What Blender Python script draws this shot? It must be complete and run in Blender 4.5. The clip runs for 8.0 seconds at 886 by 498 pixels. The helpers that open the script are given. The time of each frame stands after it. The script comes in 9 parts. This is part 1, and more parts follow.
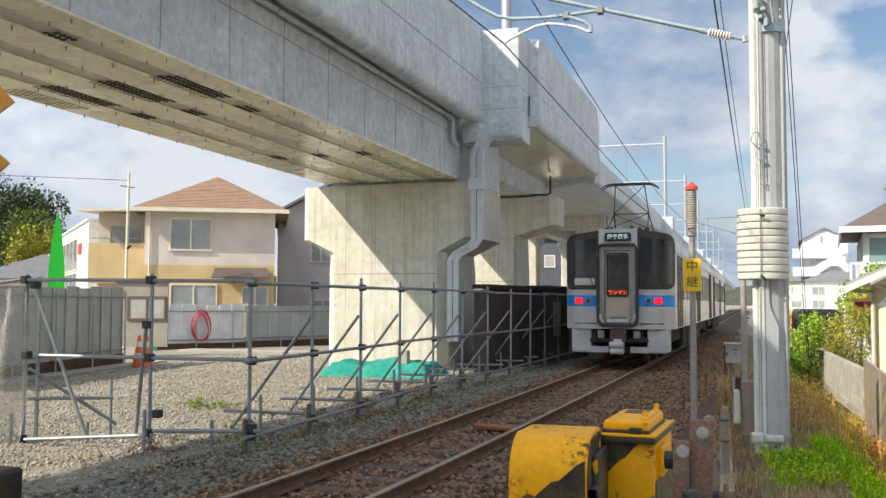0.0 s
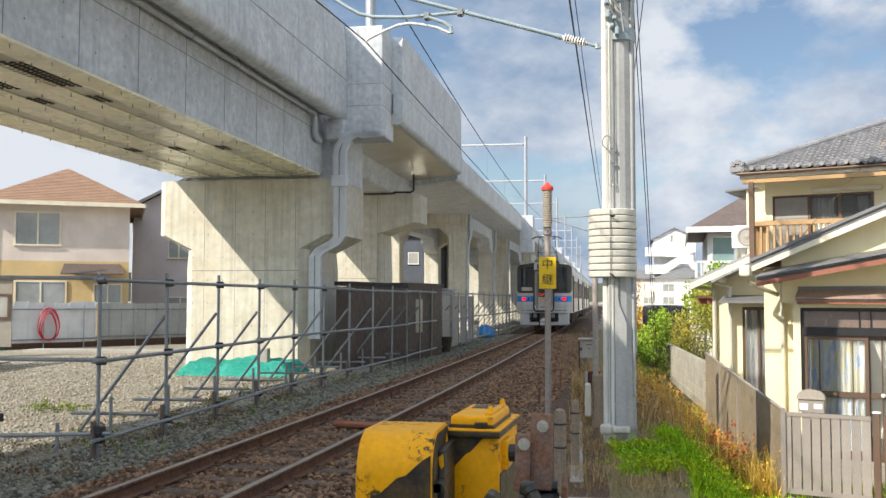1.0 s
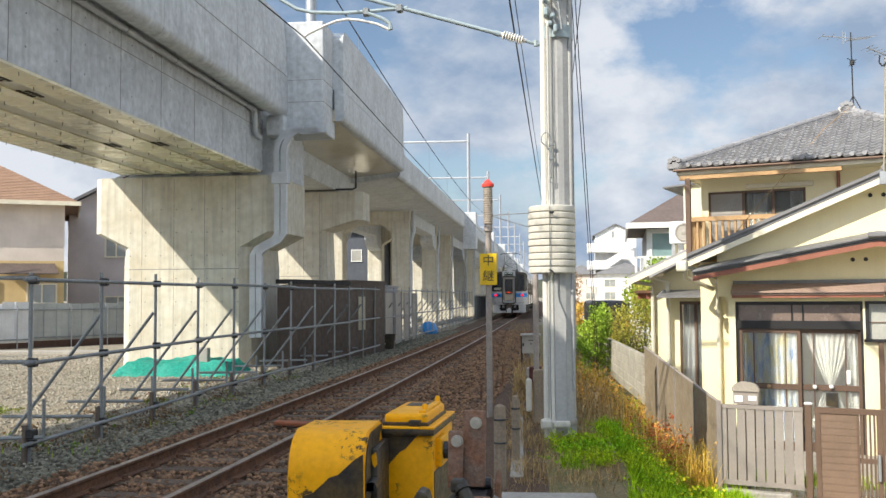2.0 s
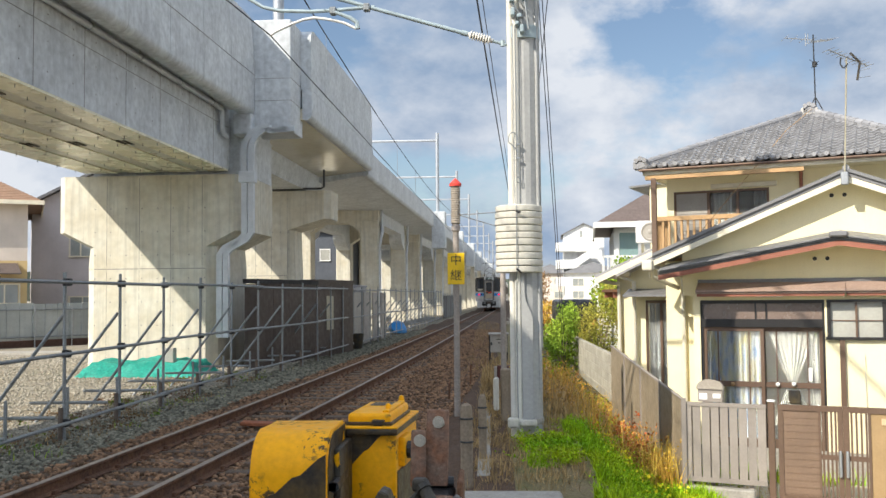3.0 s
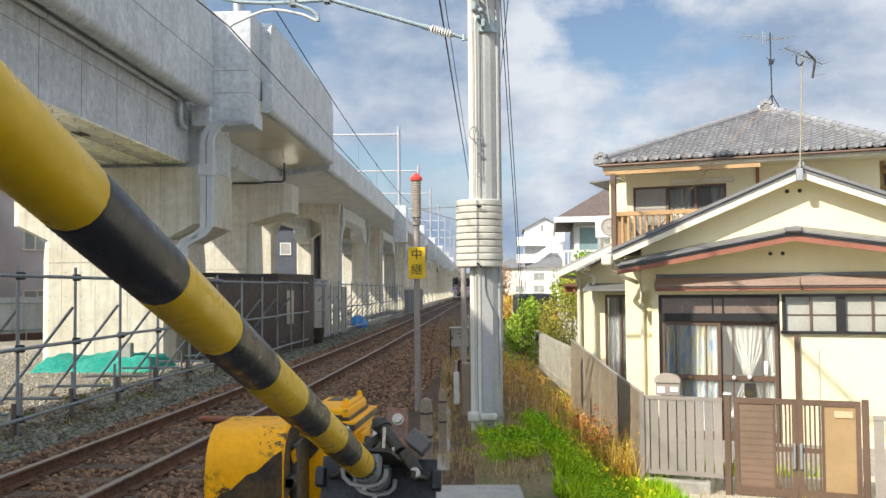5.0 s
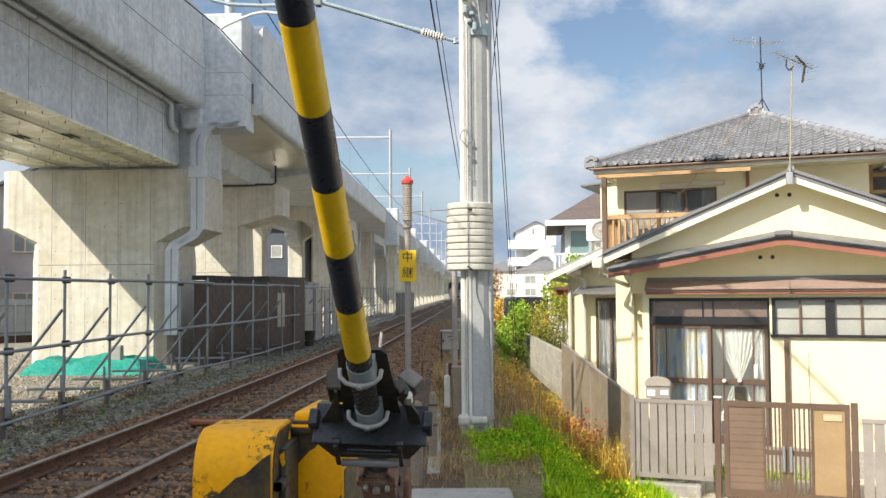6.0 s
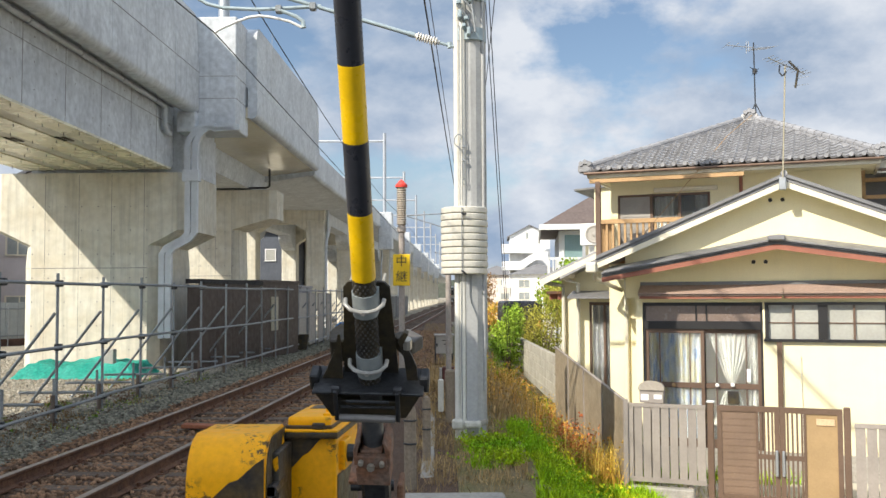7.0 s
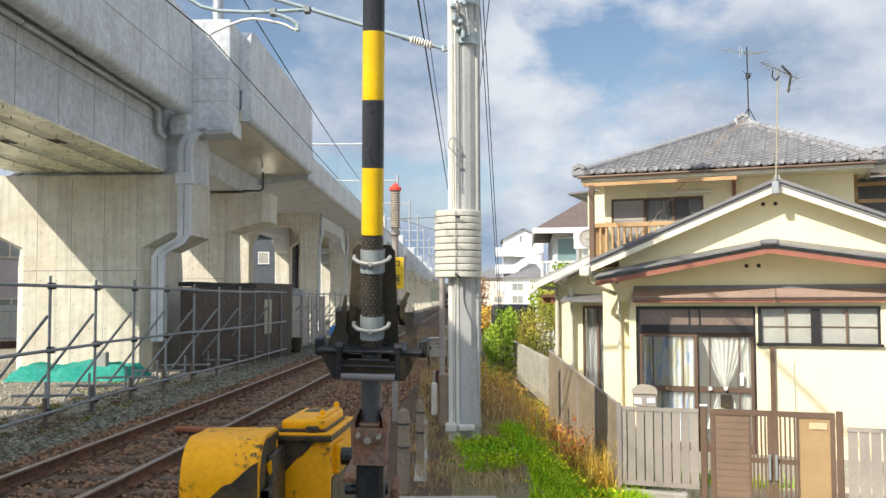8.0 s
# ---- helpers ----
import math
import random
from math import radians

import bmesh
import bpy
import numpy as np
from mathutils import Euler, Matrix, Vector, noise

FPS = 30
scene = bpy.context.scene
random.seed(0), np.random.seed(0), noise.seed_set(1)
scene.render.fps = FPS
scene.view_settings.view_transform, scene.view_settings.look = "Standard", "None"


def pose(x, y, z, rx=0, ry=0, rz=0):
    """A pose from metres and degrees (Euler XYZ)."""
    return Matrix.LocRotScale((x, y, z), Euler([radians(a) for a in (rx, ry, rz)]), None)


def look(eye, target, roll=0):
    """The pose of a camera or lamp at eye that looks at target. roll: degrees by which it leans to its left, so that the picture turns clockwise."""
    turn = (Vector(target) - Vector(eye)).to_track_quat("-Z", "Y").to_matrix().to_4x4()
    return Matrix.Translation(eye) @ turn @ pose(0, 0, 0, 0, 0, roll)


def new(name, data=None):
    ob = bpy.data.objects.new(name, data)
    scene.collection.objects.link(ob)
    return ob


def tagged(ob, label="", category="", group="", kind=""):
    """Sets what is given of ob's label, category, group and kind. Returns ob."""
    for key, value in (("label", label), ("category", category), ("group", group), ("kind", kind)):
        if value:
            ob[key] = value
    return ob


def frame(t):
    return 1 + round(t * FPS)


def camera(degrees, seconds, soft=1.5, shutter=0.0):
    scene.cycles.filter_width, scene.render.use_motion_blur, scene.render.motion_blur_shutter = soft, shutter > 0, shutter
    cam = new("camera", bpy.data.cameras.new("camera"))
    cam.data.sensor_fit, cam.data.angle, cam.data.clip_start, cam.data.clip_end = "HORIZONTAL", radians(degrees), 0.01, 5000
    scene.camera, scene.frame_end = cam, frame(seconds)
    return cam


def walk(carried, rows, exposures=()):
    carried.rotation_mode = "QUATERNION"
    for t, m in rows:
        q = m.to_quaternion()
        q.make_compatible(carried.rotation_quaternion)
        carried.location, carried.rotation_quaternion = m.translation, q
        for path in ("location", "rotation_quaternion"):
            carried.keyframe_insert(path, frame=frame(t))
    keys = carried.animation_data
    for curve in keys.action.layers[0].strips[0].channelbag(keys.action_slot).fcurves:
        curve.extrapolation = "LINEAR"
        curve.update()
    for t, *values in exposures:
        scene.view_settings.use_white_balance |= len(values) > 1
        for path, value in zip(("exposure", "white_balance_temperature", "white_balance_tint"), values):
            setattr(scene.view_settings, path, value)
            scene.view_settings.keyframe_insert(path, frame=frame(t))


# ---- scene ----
cam = camera(50.7, 8.0)
PATH = [
    (0, (-0.139, -0.093, 1.632), (-0.705, 1.822, 1.746), 0.2),
    (0.5, (-0.088, -0.131, 1.642), (-0.479, 1.828, 1.748), 0.2),
    (1, (-0.075, -0.12, 1.639), (-0.359, 1.857, 1.747), 0.1),
    (1.5, (-0.054, -0.098, 1.641), (-0.275, 1.887, 1.748), -0.2),
    (2, (-0.034, -0.098, 1.64), (-0.199, 1.892, 1.741), -0.4),
    (3.5, (-0.002, -0.106, 1.642), (-0.074, 1.89, 1.739), -0.6),
    (4, (0.003, -0.105, 1.641), (-0.038, 1.893, 1.722), -0.7),
    (4.5, (-0.001, -0.094, 1.643), (-0.028, 1.905, 1.726), -0.6),
    (6, (0.009, -0.09, 1.644), (0.01, 1.908, 1.736), -0.4),
    (6.5, (0.009, -0.108, 1.646), (0.017, 1.89, 1.742), -0.4),
    (7, (0.009, -0.094, 1.648), (0.023, 1.903, 1.748), -0.3),
    (7.5, (0.002, -0.083, 1.647), (0.023, 1.914, 1.751), -0.3),
    (8, (0.005, -0.094, 1.648), (0.033, 1.903, 1.755), -0.2),
]
walk(cam, [(t, look(e, a, r)) for t, e, a, r in PATH])

# ---- world, sun, exposure ----
SUN_WAY = Vector((0.93, 0.85, -1.0)).normalized()
sun = new("sun", bpy.data.lights.new("sun", "SUN"))
sun.data.energy, sun.data.angle, sun.data.color = 4.4, radians(0.6), (1.0, 0.92, 0.79)
sun.matrix_world = look((0, 0, 60), Vector((0, 0, 60)) + SUN_WAY)
world = bpy.data.worlds.new("sky")
scene.world = world
world.use_nodes = True


def build_sky():
    """Clear sky behind broken cloud that is brightest towards the sun."""
    nt = world.node_tree
    nt.nodes.clear()
    out = nt.nodes.new("ShaderNodeOutputWorld")
    bg = nt.nodes.new("ShaderNodeBackground")
    sky = nt.nodes.new("ShaderNodeTexSky")
    sky.sky_type, sky.sun_disc = "NISHITA", False
    sky.sun_elevation = math.asin(-SUN_WAY.z)
    sky.sun_rotation = math.atan2(-SUN_WAY.x, -SUN_WAY.y)
    sky.air_density, sky.dust_density, sky.ozone_density = 1.0, 1.2, 1.2
    co = nt.nodes.new("ShaderNodeTexCoord")
    mp = nt.nodes.new("ShaderNodeMapping")
    mp.inputs["Scale"].default_value = (1.0, 1.0, 1.7)
    mp.inputs["Location"].default_value = (0.62, 0.1, 0.27)
    nt.links.new(co.outputs["Generated"], mp.inputs["Vector"])

    def noise_node(scale, detail, rough, warp=0.0):
        n = nt.nodes.new("ShaderNodeTexNoise")
        n.inputs["Scale"].default_value, n.inputs["Detail"].default_value, n.inputs["Roughness"].default_value = scale, detail, rough
        n.inputs["Distortion"].default_value = warp
        nt.links.new(mp.outputs["Vector"], n.inputs["Vector"])
        return n.outputs["Fac"]

    cover = nt.nodes.new("ShaderNodeValToRGB")
    cover.color_ramp.elements[0].position, cover.color_ramp.elements[1].position = 0.385, 0.485
    nt.links.new(noise_node(3.6, 9.0, 0.58, 0.0), cover.inputs["Fac"])
    shade = nt.nodes.new("ShaderNodeValToRGB")
    shade.color_ramp.elements[0].position, shade.color_ramp.elements[0].color = 0.37, (2.45, 3.25, 4.5, 1)
    shade.color_ramp.elements[1].position, shade.color_ramp.elements[1].color = 0.60, (5.9, 6.2, 6.7, 1)
    nt.links.new(noise_node(4.6, 10.0, 0.58, 0.0), shade.inputs["Fac"])
    # cloud is lit more strongly the nearer it lies to the sun
    near = nt.nodes.new("ShaderNodeVectorMath")
    near.operation = "DOT_PRODUCT"
    near.inputs[1].default_value = -SUN_WAY
    nt.links.new(co.outputs["Generated"], near.inputs[0])
    gain = nt.nodes.new("ShaderNodeMapRange")
    gain.inputs["From Min"].default_value, gain.inputs["From Max"].default_value = 0.0, 1.0
    gain.inputs["To Min"].default_value, gain.inputs["To Max"].default_value = 1.0, 2.6
    nt.links.new(near.outputs["Value"], gain.inputs["Value"])
    lit = nt.nodes.new("ShaderNodeVectorMath")
    lit.operation = "SCALE"
    nt.links.new(shade.outputs["Color"], lit.inputs[0])
    nt.links.new(gain.outputs["Result"], lit.inputs["Scale"])
    mix = nt.nodes.new("ShaderNodeMix")
    mix.data_type = "RGBA"
    nt.links.new(cover.outputs["Color"], mix.inputs["Factor"])
    nt.links.new(sky.outputs["Color"], mix.inputs["A"])
    nt.links.new(lit.outputs["Vector"], mix.inputs["B"])
    nt.links.new(mix.outputs["Result"], bg.inputs["Color"])
    bg.inputs["Strength"].default_value = 0.085
    nt.links.new(bg.outputs["Background"], out.inputs["Surface"])


build_sky()
scene.view_settings.exposure = 0.62


# ---- materials ----
def mat(name, base, rough=0.7, metal=0.0, var=0.16, scale=1.2, fine=40.0, bump=0.15, streak=0.0, tint=None, spec=0.4, random_tone=0.0, island=0.0):
    """Base colour varied at two scales, with fine relief; streak: upright run marks; random_tone: from piece to piece."""
    m = bpy.data.materials.new(name)
    m.use_nodes = True
    nt = m.node_tree
    bsdf = nt.nodes["Principled BSDF"]
    bsdf.inputs["Roughness"].default_value = rough
    bsdf.inputs["Metallic"].default_value = metal
    bsdf.inputs["Specular IOR Level"].default_value = spec
    co = nt.nodes.new("ShaderNodeTexCoord")
    tint = tint or [c * 0.8 for c in base]

    def noise_node(sc, detail, vec):
        n = nt.nodes.new("ShaderNodeTexNoise")
        n.inputs["Scale"].default_value, n.inputs["Detail"].default_value, n.inputs["Roughness"].default_value = sc, detail, 0.6
        nt.links.new(vec, n.inputs["Vector"])
        return n.outputs["Fac"]

    def ramp(fac, lo, hi, a, b):
        r = nt.nodes.new("ShaderNodeMapRange")
        r.inputs["From Min"].default_value, r.inputs["From Max"].default_value = lo, hi
        r.inputs["To Min"].default_value, r.inputs["To Max"].default_value = a, b
        nt.links.new(fac, r.inputs["Value"])
        return r.outputs["Result"]

    def mixed(fac, a, b):
        x = nt.nodes.new("ShaderNodeMix")
        x.data_type = "RGBA"
        nt.links.new(fac, x.inputs["Factor"])
        for v, s in ((a, "A"), (b, "B")):
            if isinstance(v, (tuple, list)):
                x.inputs[s].default_value = (*v[:3], 1)
            else:
                nt.links.new(v, x.inputs[s])
        return x.outputs["Result"]

    vec = co.outputs["Object"]
    big = ramp(noise_node(scale, 5, vec), 0.35, 0.68, 0, 1)
    small = noise_node(fine, 4, vec)
    col = mixed(big, list(base), list(tint))
    if streak:
        mp = nt.nodes.new("ShaderNodeMapping")
        mp.inputs["Scale"].default_value = (7.0, 7.0, 0.35)
        nt.links.new(vec, mp.inputs["Vector"])
        st = ramp(noise_node(1.0, 6, mp.outputs["Vector"]), 0.48, 0.75, 0, streak)
        col = mixed(st, col, [c * 0.55 for c in base])
    hsv = nt.nodes.new("ShaderNodeHueSaturation")
    nt.links.new(col, hsv.inputs["Color"])
    val = ramp(small, 0.3, 0.7, 1 - var, 1 + var)
    if random_tone or island:
        if island:
            src = nt.nodes.new("ShaderNodeNewGeometry").outputs["Random Per Island"]
            amount = island
        else:
            src = nt.nodes.new("ShaderNodeObjectInfo").outputs["Random"]
            amount = random_tone
        mul = nt.nodes.new("ShaderNodeMath")
        mul.operation = "MULTIPLY"
        nt.links.new(val, mul.inputs[0])
        nt.links.new(ramp(src, 0, 1, 1 - amount, 1 + amount), mul.inputs[1])
        val = mul.outputs[0]
    nt.links.new(val, hsv.inputs["Value"])
    nt.links.new(hsv.outputs["Color"], bsdf.inputs["Base Color"])
    rr = ramp(noise_node(scale * 4, 3, vec), 0.3, 0.7, max(rough - 0.12, 0.02), min(rough + 0.12, 1))
    nt.links.new(rr, bsdf.inputs["Roughness"])
    if bump:
        b = nt.nodes.new("ShaderNodeBump")
        b.inputs["Strength"].default_value, b.inputs["Distance"].default_value = bump, 0.02
        nt.links.new(small, b.inputs["Height"])
        nt.links.new(b.outputs["Normal"], bsdf.inputs["Normal"])
    return m


def glow(name, color, strength):
    m = bpy.data.materials.new(name)
    m.use_nodes = True
    b = m.node_tree.nodes["Principled BSDF"]
    b.inputs["Base Color"].default_value = (*color, 1)
    b.inputs["Emission Color"].default_value = (*color, 1)
    b.inputs["Emission Strength"].default_value = strength
    return m


def glass(name, tint, rough=0.05, alpha=1.0):
    m = bpy.data.materials.new(name)
    m.use_nodes = True
    b = m.node_tree.nodes["Principled BSDF"]
    b.inputs["Base Color"].default_value = (*tint, 1)
    b.inputs["Roughness"].default_value = rough
    b.inputs["Specular IOR Level"].default_value = 0.8
    b.inputs["Transmission Weight"].default_value = 1.0 - alpha
    b.inputs["IOR"].default_value = 1.45
    return m


CONCRETE = mat("new_concrete", (0.57, 0.60, 0.62), 0.70, var=0.17, scale=1.1, fine=7, bump=0.10, streak=0.45, tint=(0.45, 0.475, 0.50))
CONCRETE_WARM = mat("pier_concrete", (0.62, 0.60, 0.515), 0.8, var=0.09, scale=1.3, fine=5, bump=0.08, streak=0.7, tint=(0.53, 0.485, 0.38))
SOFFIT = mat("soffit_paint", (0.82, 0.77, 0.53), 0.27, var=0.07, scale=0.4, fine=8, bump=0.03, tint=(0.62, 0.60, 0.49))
GLOSS_SOFFIT = mat("glossy_soffit", (0.60, 0.55, 0.42), 0.13, var=0.06, scale=1.2, fine=8, bump=0.02, tint=(0.50, 0.46, 0.36), spec=0.6)
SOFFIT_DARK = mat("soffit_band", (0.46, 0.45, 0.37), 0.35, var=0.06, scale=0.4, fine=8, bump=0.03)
OLD_CONCRETE = mat("old_concrete", (0.36, 0.34, 0.30), 0.9, var=0.18, scale=1.5, fine=30, bump=0.3, streak=0.5)
GALV = mat("galvanised_steel", (0.46, 0.48, 0.50), 0.42, 0.75, var=0.1, scale=5, fine=60, bump=0.05)
TUBE = mat("scaffold_tube", (0.28, 0.30, 0.31), 0.5, 0.4, var=0.25, scale=4, fine=70, bump=0.1)
DARK_STEEL = mat("dark_steel", (0.045, 0.047, 0.05), 0.45, 0.5, var=0.3, scale=6, fine=60, bump=0.1)
RUST = mat("rusty_steel", (0.20, 0.10, 0.055), 0.85, 0.2, var=0.35, scale=6, fine=60, bump=0.4, tint=(0.09, 0.05, 0.035))
RAIL_TOP = mat("worn_rail", (0.30, 0.245, 0.20), 0.45, 0.4, var=0.2, scale=3, fine=80, bump=0.05)
SLEEPER = mat("old_sleeper", (0.13, 0.095, 0.07), 0.9, var=0.35, scale=4, fine=30, bump=0.5, random_tone=0.3)
BALLAST = mat("ballast_stone", (0.205, 0.120, 0.068), 0.95, var=0.35, scale=2, fine=30, bump=0.4, island=0.7)
BALLAST_GREY = mat("grey_ballast_stone", (0.165, 0.160, 0.122), 0.95, var=0.3, scale=2, fine=30, bump=0.3, island=0.6)
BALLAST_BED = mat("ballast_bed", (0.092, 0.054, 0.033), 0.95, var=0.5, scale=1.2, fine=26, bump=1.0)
GROUND = mat("gravel_ground", (0.29, 0.268, 0.215), 0.95, var=0.45, scale=0.7, fine=45, bump=0.9, tint=(0.215, 0.18, 0.125))
ASPHALT = mat("asphalt", (0.06, 0.06, 0.06), 0.9, var=0.3, scale=1, fine=80, bump=0.4)
CREAM = mat("cream_wall_render", (0.83, 0.755, 0.50), 0.85, var=0.05, scale=0.8, fine=60, bump=0.12, streak=0.10, tint=(0.78, 0.70, 0.455))
WHITE = mat("white_paint", (0.80, 0.80, 0.78), 0.6, var=0.05, scale=1, fine=30, bump=0.05)
YELLOW = mat("worn_yellow_paint", (0.72, 0.38, 0.012), 0.42, var=0.15, scale=7, fine=45, bump=0.1, tint=(0.60, 0.30, 0.01))
BLACK_PAINT = mat("black_paint", (0.022, 0.021, 0.02), 0.5, var=0.3, scale=8, fine=50, bump=0.15, tint=(0.06, 0.045, 0.02))


# ---- mesh helpers ----
def thing(name, label, category, at=(0, 0, 0), group="", turn=0.0, kind=""):
    ob = new(name)
    ob.empty_display_size = 0.1
    ob.matrix_basis = pose(*at, 0, 0, turn)
    return tagged(ob, label, category, group, kind)


def finish(name, bm, material, smooth=False):
    me = bpy.data.meshes.new(name)
    bmesh.ops.recalc_face_normals(bm, faces=bm.faces)
    bm.to_mesh(me)
    bm.free()
    for m in material if isinstance(material, (list, tuple)) else [material]:
        me.materials.append(m)
    if smooth:
        me.shade_smooth()
        me.set_sharp_from_angle(angle=radians(35))
    return new(name, me)


def chain(ob):
    m = ob.matrix_basis.copy()
    while ob.parent:
        ob = ob.parent
        m = ob.matrix_basis @ m
    return m


def part(name, bm, material, parent, label="", smooth=False):
    """Link a bmesh, built in world space, as one mesh under a thing or part."""
    bm.transform(chain(parent).inverted())
    ob = finish(name, bm, material, smooth)
    ob.parent = parent
    return tagged(ob, label) if label else ob


def lone(name, bm, material, label, category, group="", kind="", smooth=False):
    return tagged(finish(name, bm, material, smooth), label, category, group, kind)


def box(bm, x0, x1, y0, y1, z0, z1, m=None, mi=0):
    v = [bm.verts.new((x, y, z)) for z in (z0, z1) for x, y in ((x0, y0), (x1, y0), (x1, y1), (x0, y1))]
    if m is not None:
        for a in v:
            a.co = m @ a.co
    for q in ((3, 2, 1, 0), (4, 5, 6, 7), (0, 1, 5, 4), (1, 2, 6, 5), (2, 3, 7, 6), (3, 0, 4, 7)):
        bm.faces.new([v[i] for i in q]).material_index = mi
    return v


def boxes(*args, m=None):
    bm = bmesh.new()
    for a in args:
        box(bm, *a, m=m)
    return bm


def rbox(x0, x1, y0, y1, z0, z1, r=0.01, seg=2, m=None):
    bm = boxes((x0, x1, y0, y1, z0, z1))
    bmesh.ops.bevel(bm, geom=bm.edges[:], offset=r, segments=seg, affect="EDGES", profile=0.5)
    if m is not None:
        bm.transform(m)
    return bm


def prism(bm, prof, a, b, axis="y", m=None, mi=0):
    """A closed outline drawn out from a to b along axis; outline points are the two other coordinates in order."""
    def at(p, s):
        co = {"x": (s, p[0], p[1]), "y": (p[0], s, p[1]), "z": (p[0], p[1], s)}[axis]
        return m @ Vector(co) if m is not None else Vector(co)
    va = [bm.verts.new(at(p, a)) for p in prof]
    vb = [bm.verts.new(at(p, b)) for p in prof]
    n = len(prof)
    bm.faces.new(va).material_index = mi
    bm.faces.new(vb[::-1]).material_index = mi
    for i in range(n):
        bm.faces.new((va[i], vb[i], vb[(i + 1) % n], va[(i + 1) % n])).material_index = mi


def tube(bm, pts, r, seg=8, taper=None, caps=True, mi=0):
    """A round bar along a polyline."""
    pts = [Vector(p) for p in pts]
    rings = []
    n = len(pts)
    for i, p in enumerate(pts):
        d = (pts[min(i + 1, n - 1)] - pts[max(i - 1, 0)]).normalized()
        u = d.orthogonal().normalized() if i == 0 else (u - d * u.dot(d)).normalized()
        w = d.cross(u)
        rr = r if taper is None else r + (taper - r) * i / (n - 1)
        rings.append([bm.verts.new(p + (u * math.cos(k * math.tau / seg) + w * math.sin(k * math.tau / seg)) * rr) for k in range(seg)])
    for a, b in zip(rings, rings[1:]):
        for k in range(seg):
            bm.faces.new((a[k], a[(k + 1) % seg], b[(k + 1) % seg], b[k])).material_index = mi
    if caps:
        bm.faces.new(rings[0][::-1]).material_index = mi
        bm.faces.new(rings[-1]).material_index = mi
    return bm


def lathe(bm, prof, centre, seg=20, mi=0):
    """Rings (radius, z) about the upright axis at centre."""
    rings = []
    for r, z in prof:
        rings.append([bm.verts.new((centre[0] + r * math.cos(k * math.tau / seg), centre[1] + r * math.sin(k * math.tau / seg), centre[2] + z)) for k in range(seg)])
    for a, b in zip(rings, rings[1:]):
        for k in range(seg):
            bm.faces.new((a[k], a[(k + 1) % seg], b[(k + 1) % seg], b[k])).material_index = mi
    bm.faces.new(rings[0][::-1]).material_index = mi
    bm.faces.new(rings[-1]).material_index = mi
    return bm


def arc(cx, cy, r, a0, a1, n):
    return [(cx + r * math.cos(radians(a0 + (a1 - a0) * i / n)), cy + r * math.sin(radians(a0 + (a1 - a0) * i / n))) for i in range(n + 1)]


# ---- plan ----
def track_x(y):
    """The track's centre line: a curve that runs out straight."""
    if y < 0:
        return -4.11 + 0.0887 * y
    return -3.33 + 0.033 * y - 0.78 * math.exp(-y / 14)


def track_turn(y):
    return -math.degrees(math.atan((track_x(y + 0.5) - track_x(y - 0.5))))


VIA = pose(-7.57, 0, 0, 0, 0, -1.86)   # the viaduct's own frame: x across, y along, its outer lower corner on x = 0


SOIL = mat("verge_soil", (0.20, 0.15, 0.085), 0.95, var=0.35, scale=1.5, fine=25, bump=0.8, tint=(0.12, 0.12, 0.04))
YARD = mat("house_yard", (0.50, 0.46, 0.37), 0.95, var=0.25, scale=1, fine=30, bump=0.5)


def smooth_step(a, b, v):
    k = min(max((v - a) / (b - a), 0), 1)
    return k * k * (3 - 2 * k)


def ground_z(x, y):
    c = track_x(y)
    d = x - c
    z = -0.22
    if y > 3.0:
        bed = 1 - smooth_step(1.55, 2.3, abs(d))
        z += 0.06 * bed
    if d > 0:
        fall = smooth_step(0.9, 2.2, x)
        z += -0.78 * fall * smooth_step(2.0, 6.0, y) * (1 - 0.75 * smooth_step(24, 40, y))
        z += 0.12 * smooth_step(2.0, 3.0, d) * (1 - fall)
    road = 1 - smooth_step(3.2, 4.6, y)
    z += (-0.02 - z) * road
    z += 0.03 * (noise.noise((x * 0.7, y * 0.7, 3.1)) + 0.5 * noise.noise((x * 2.3, y * 2.3, 0.7))) * (1 - road)
    return z


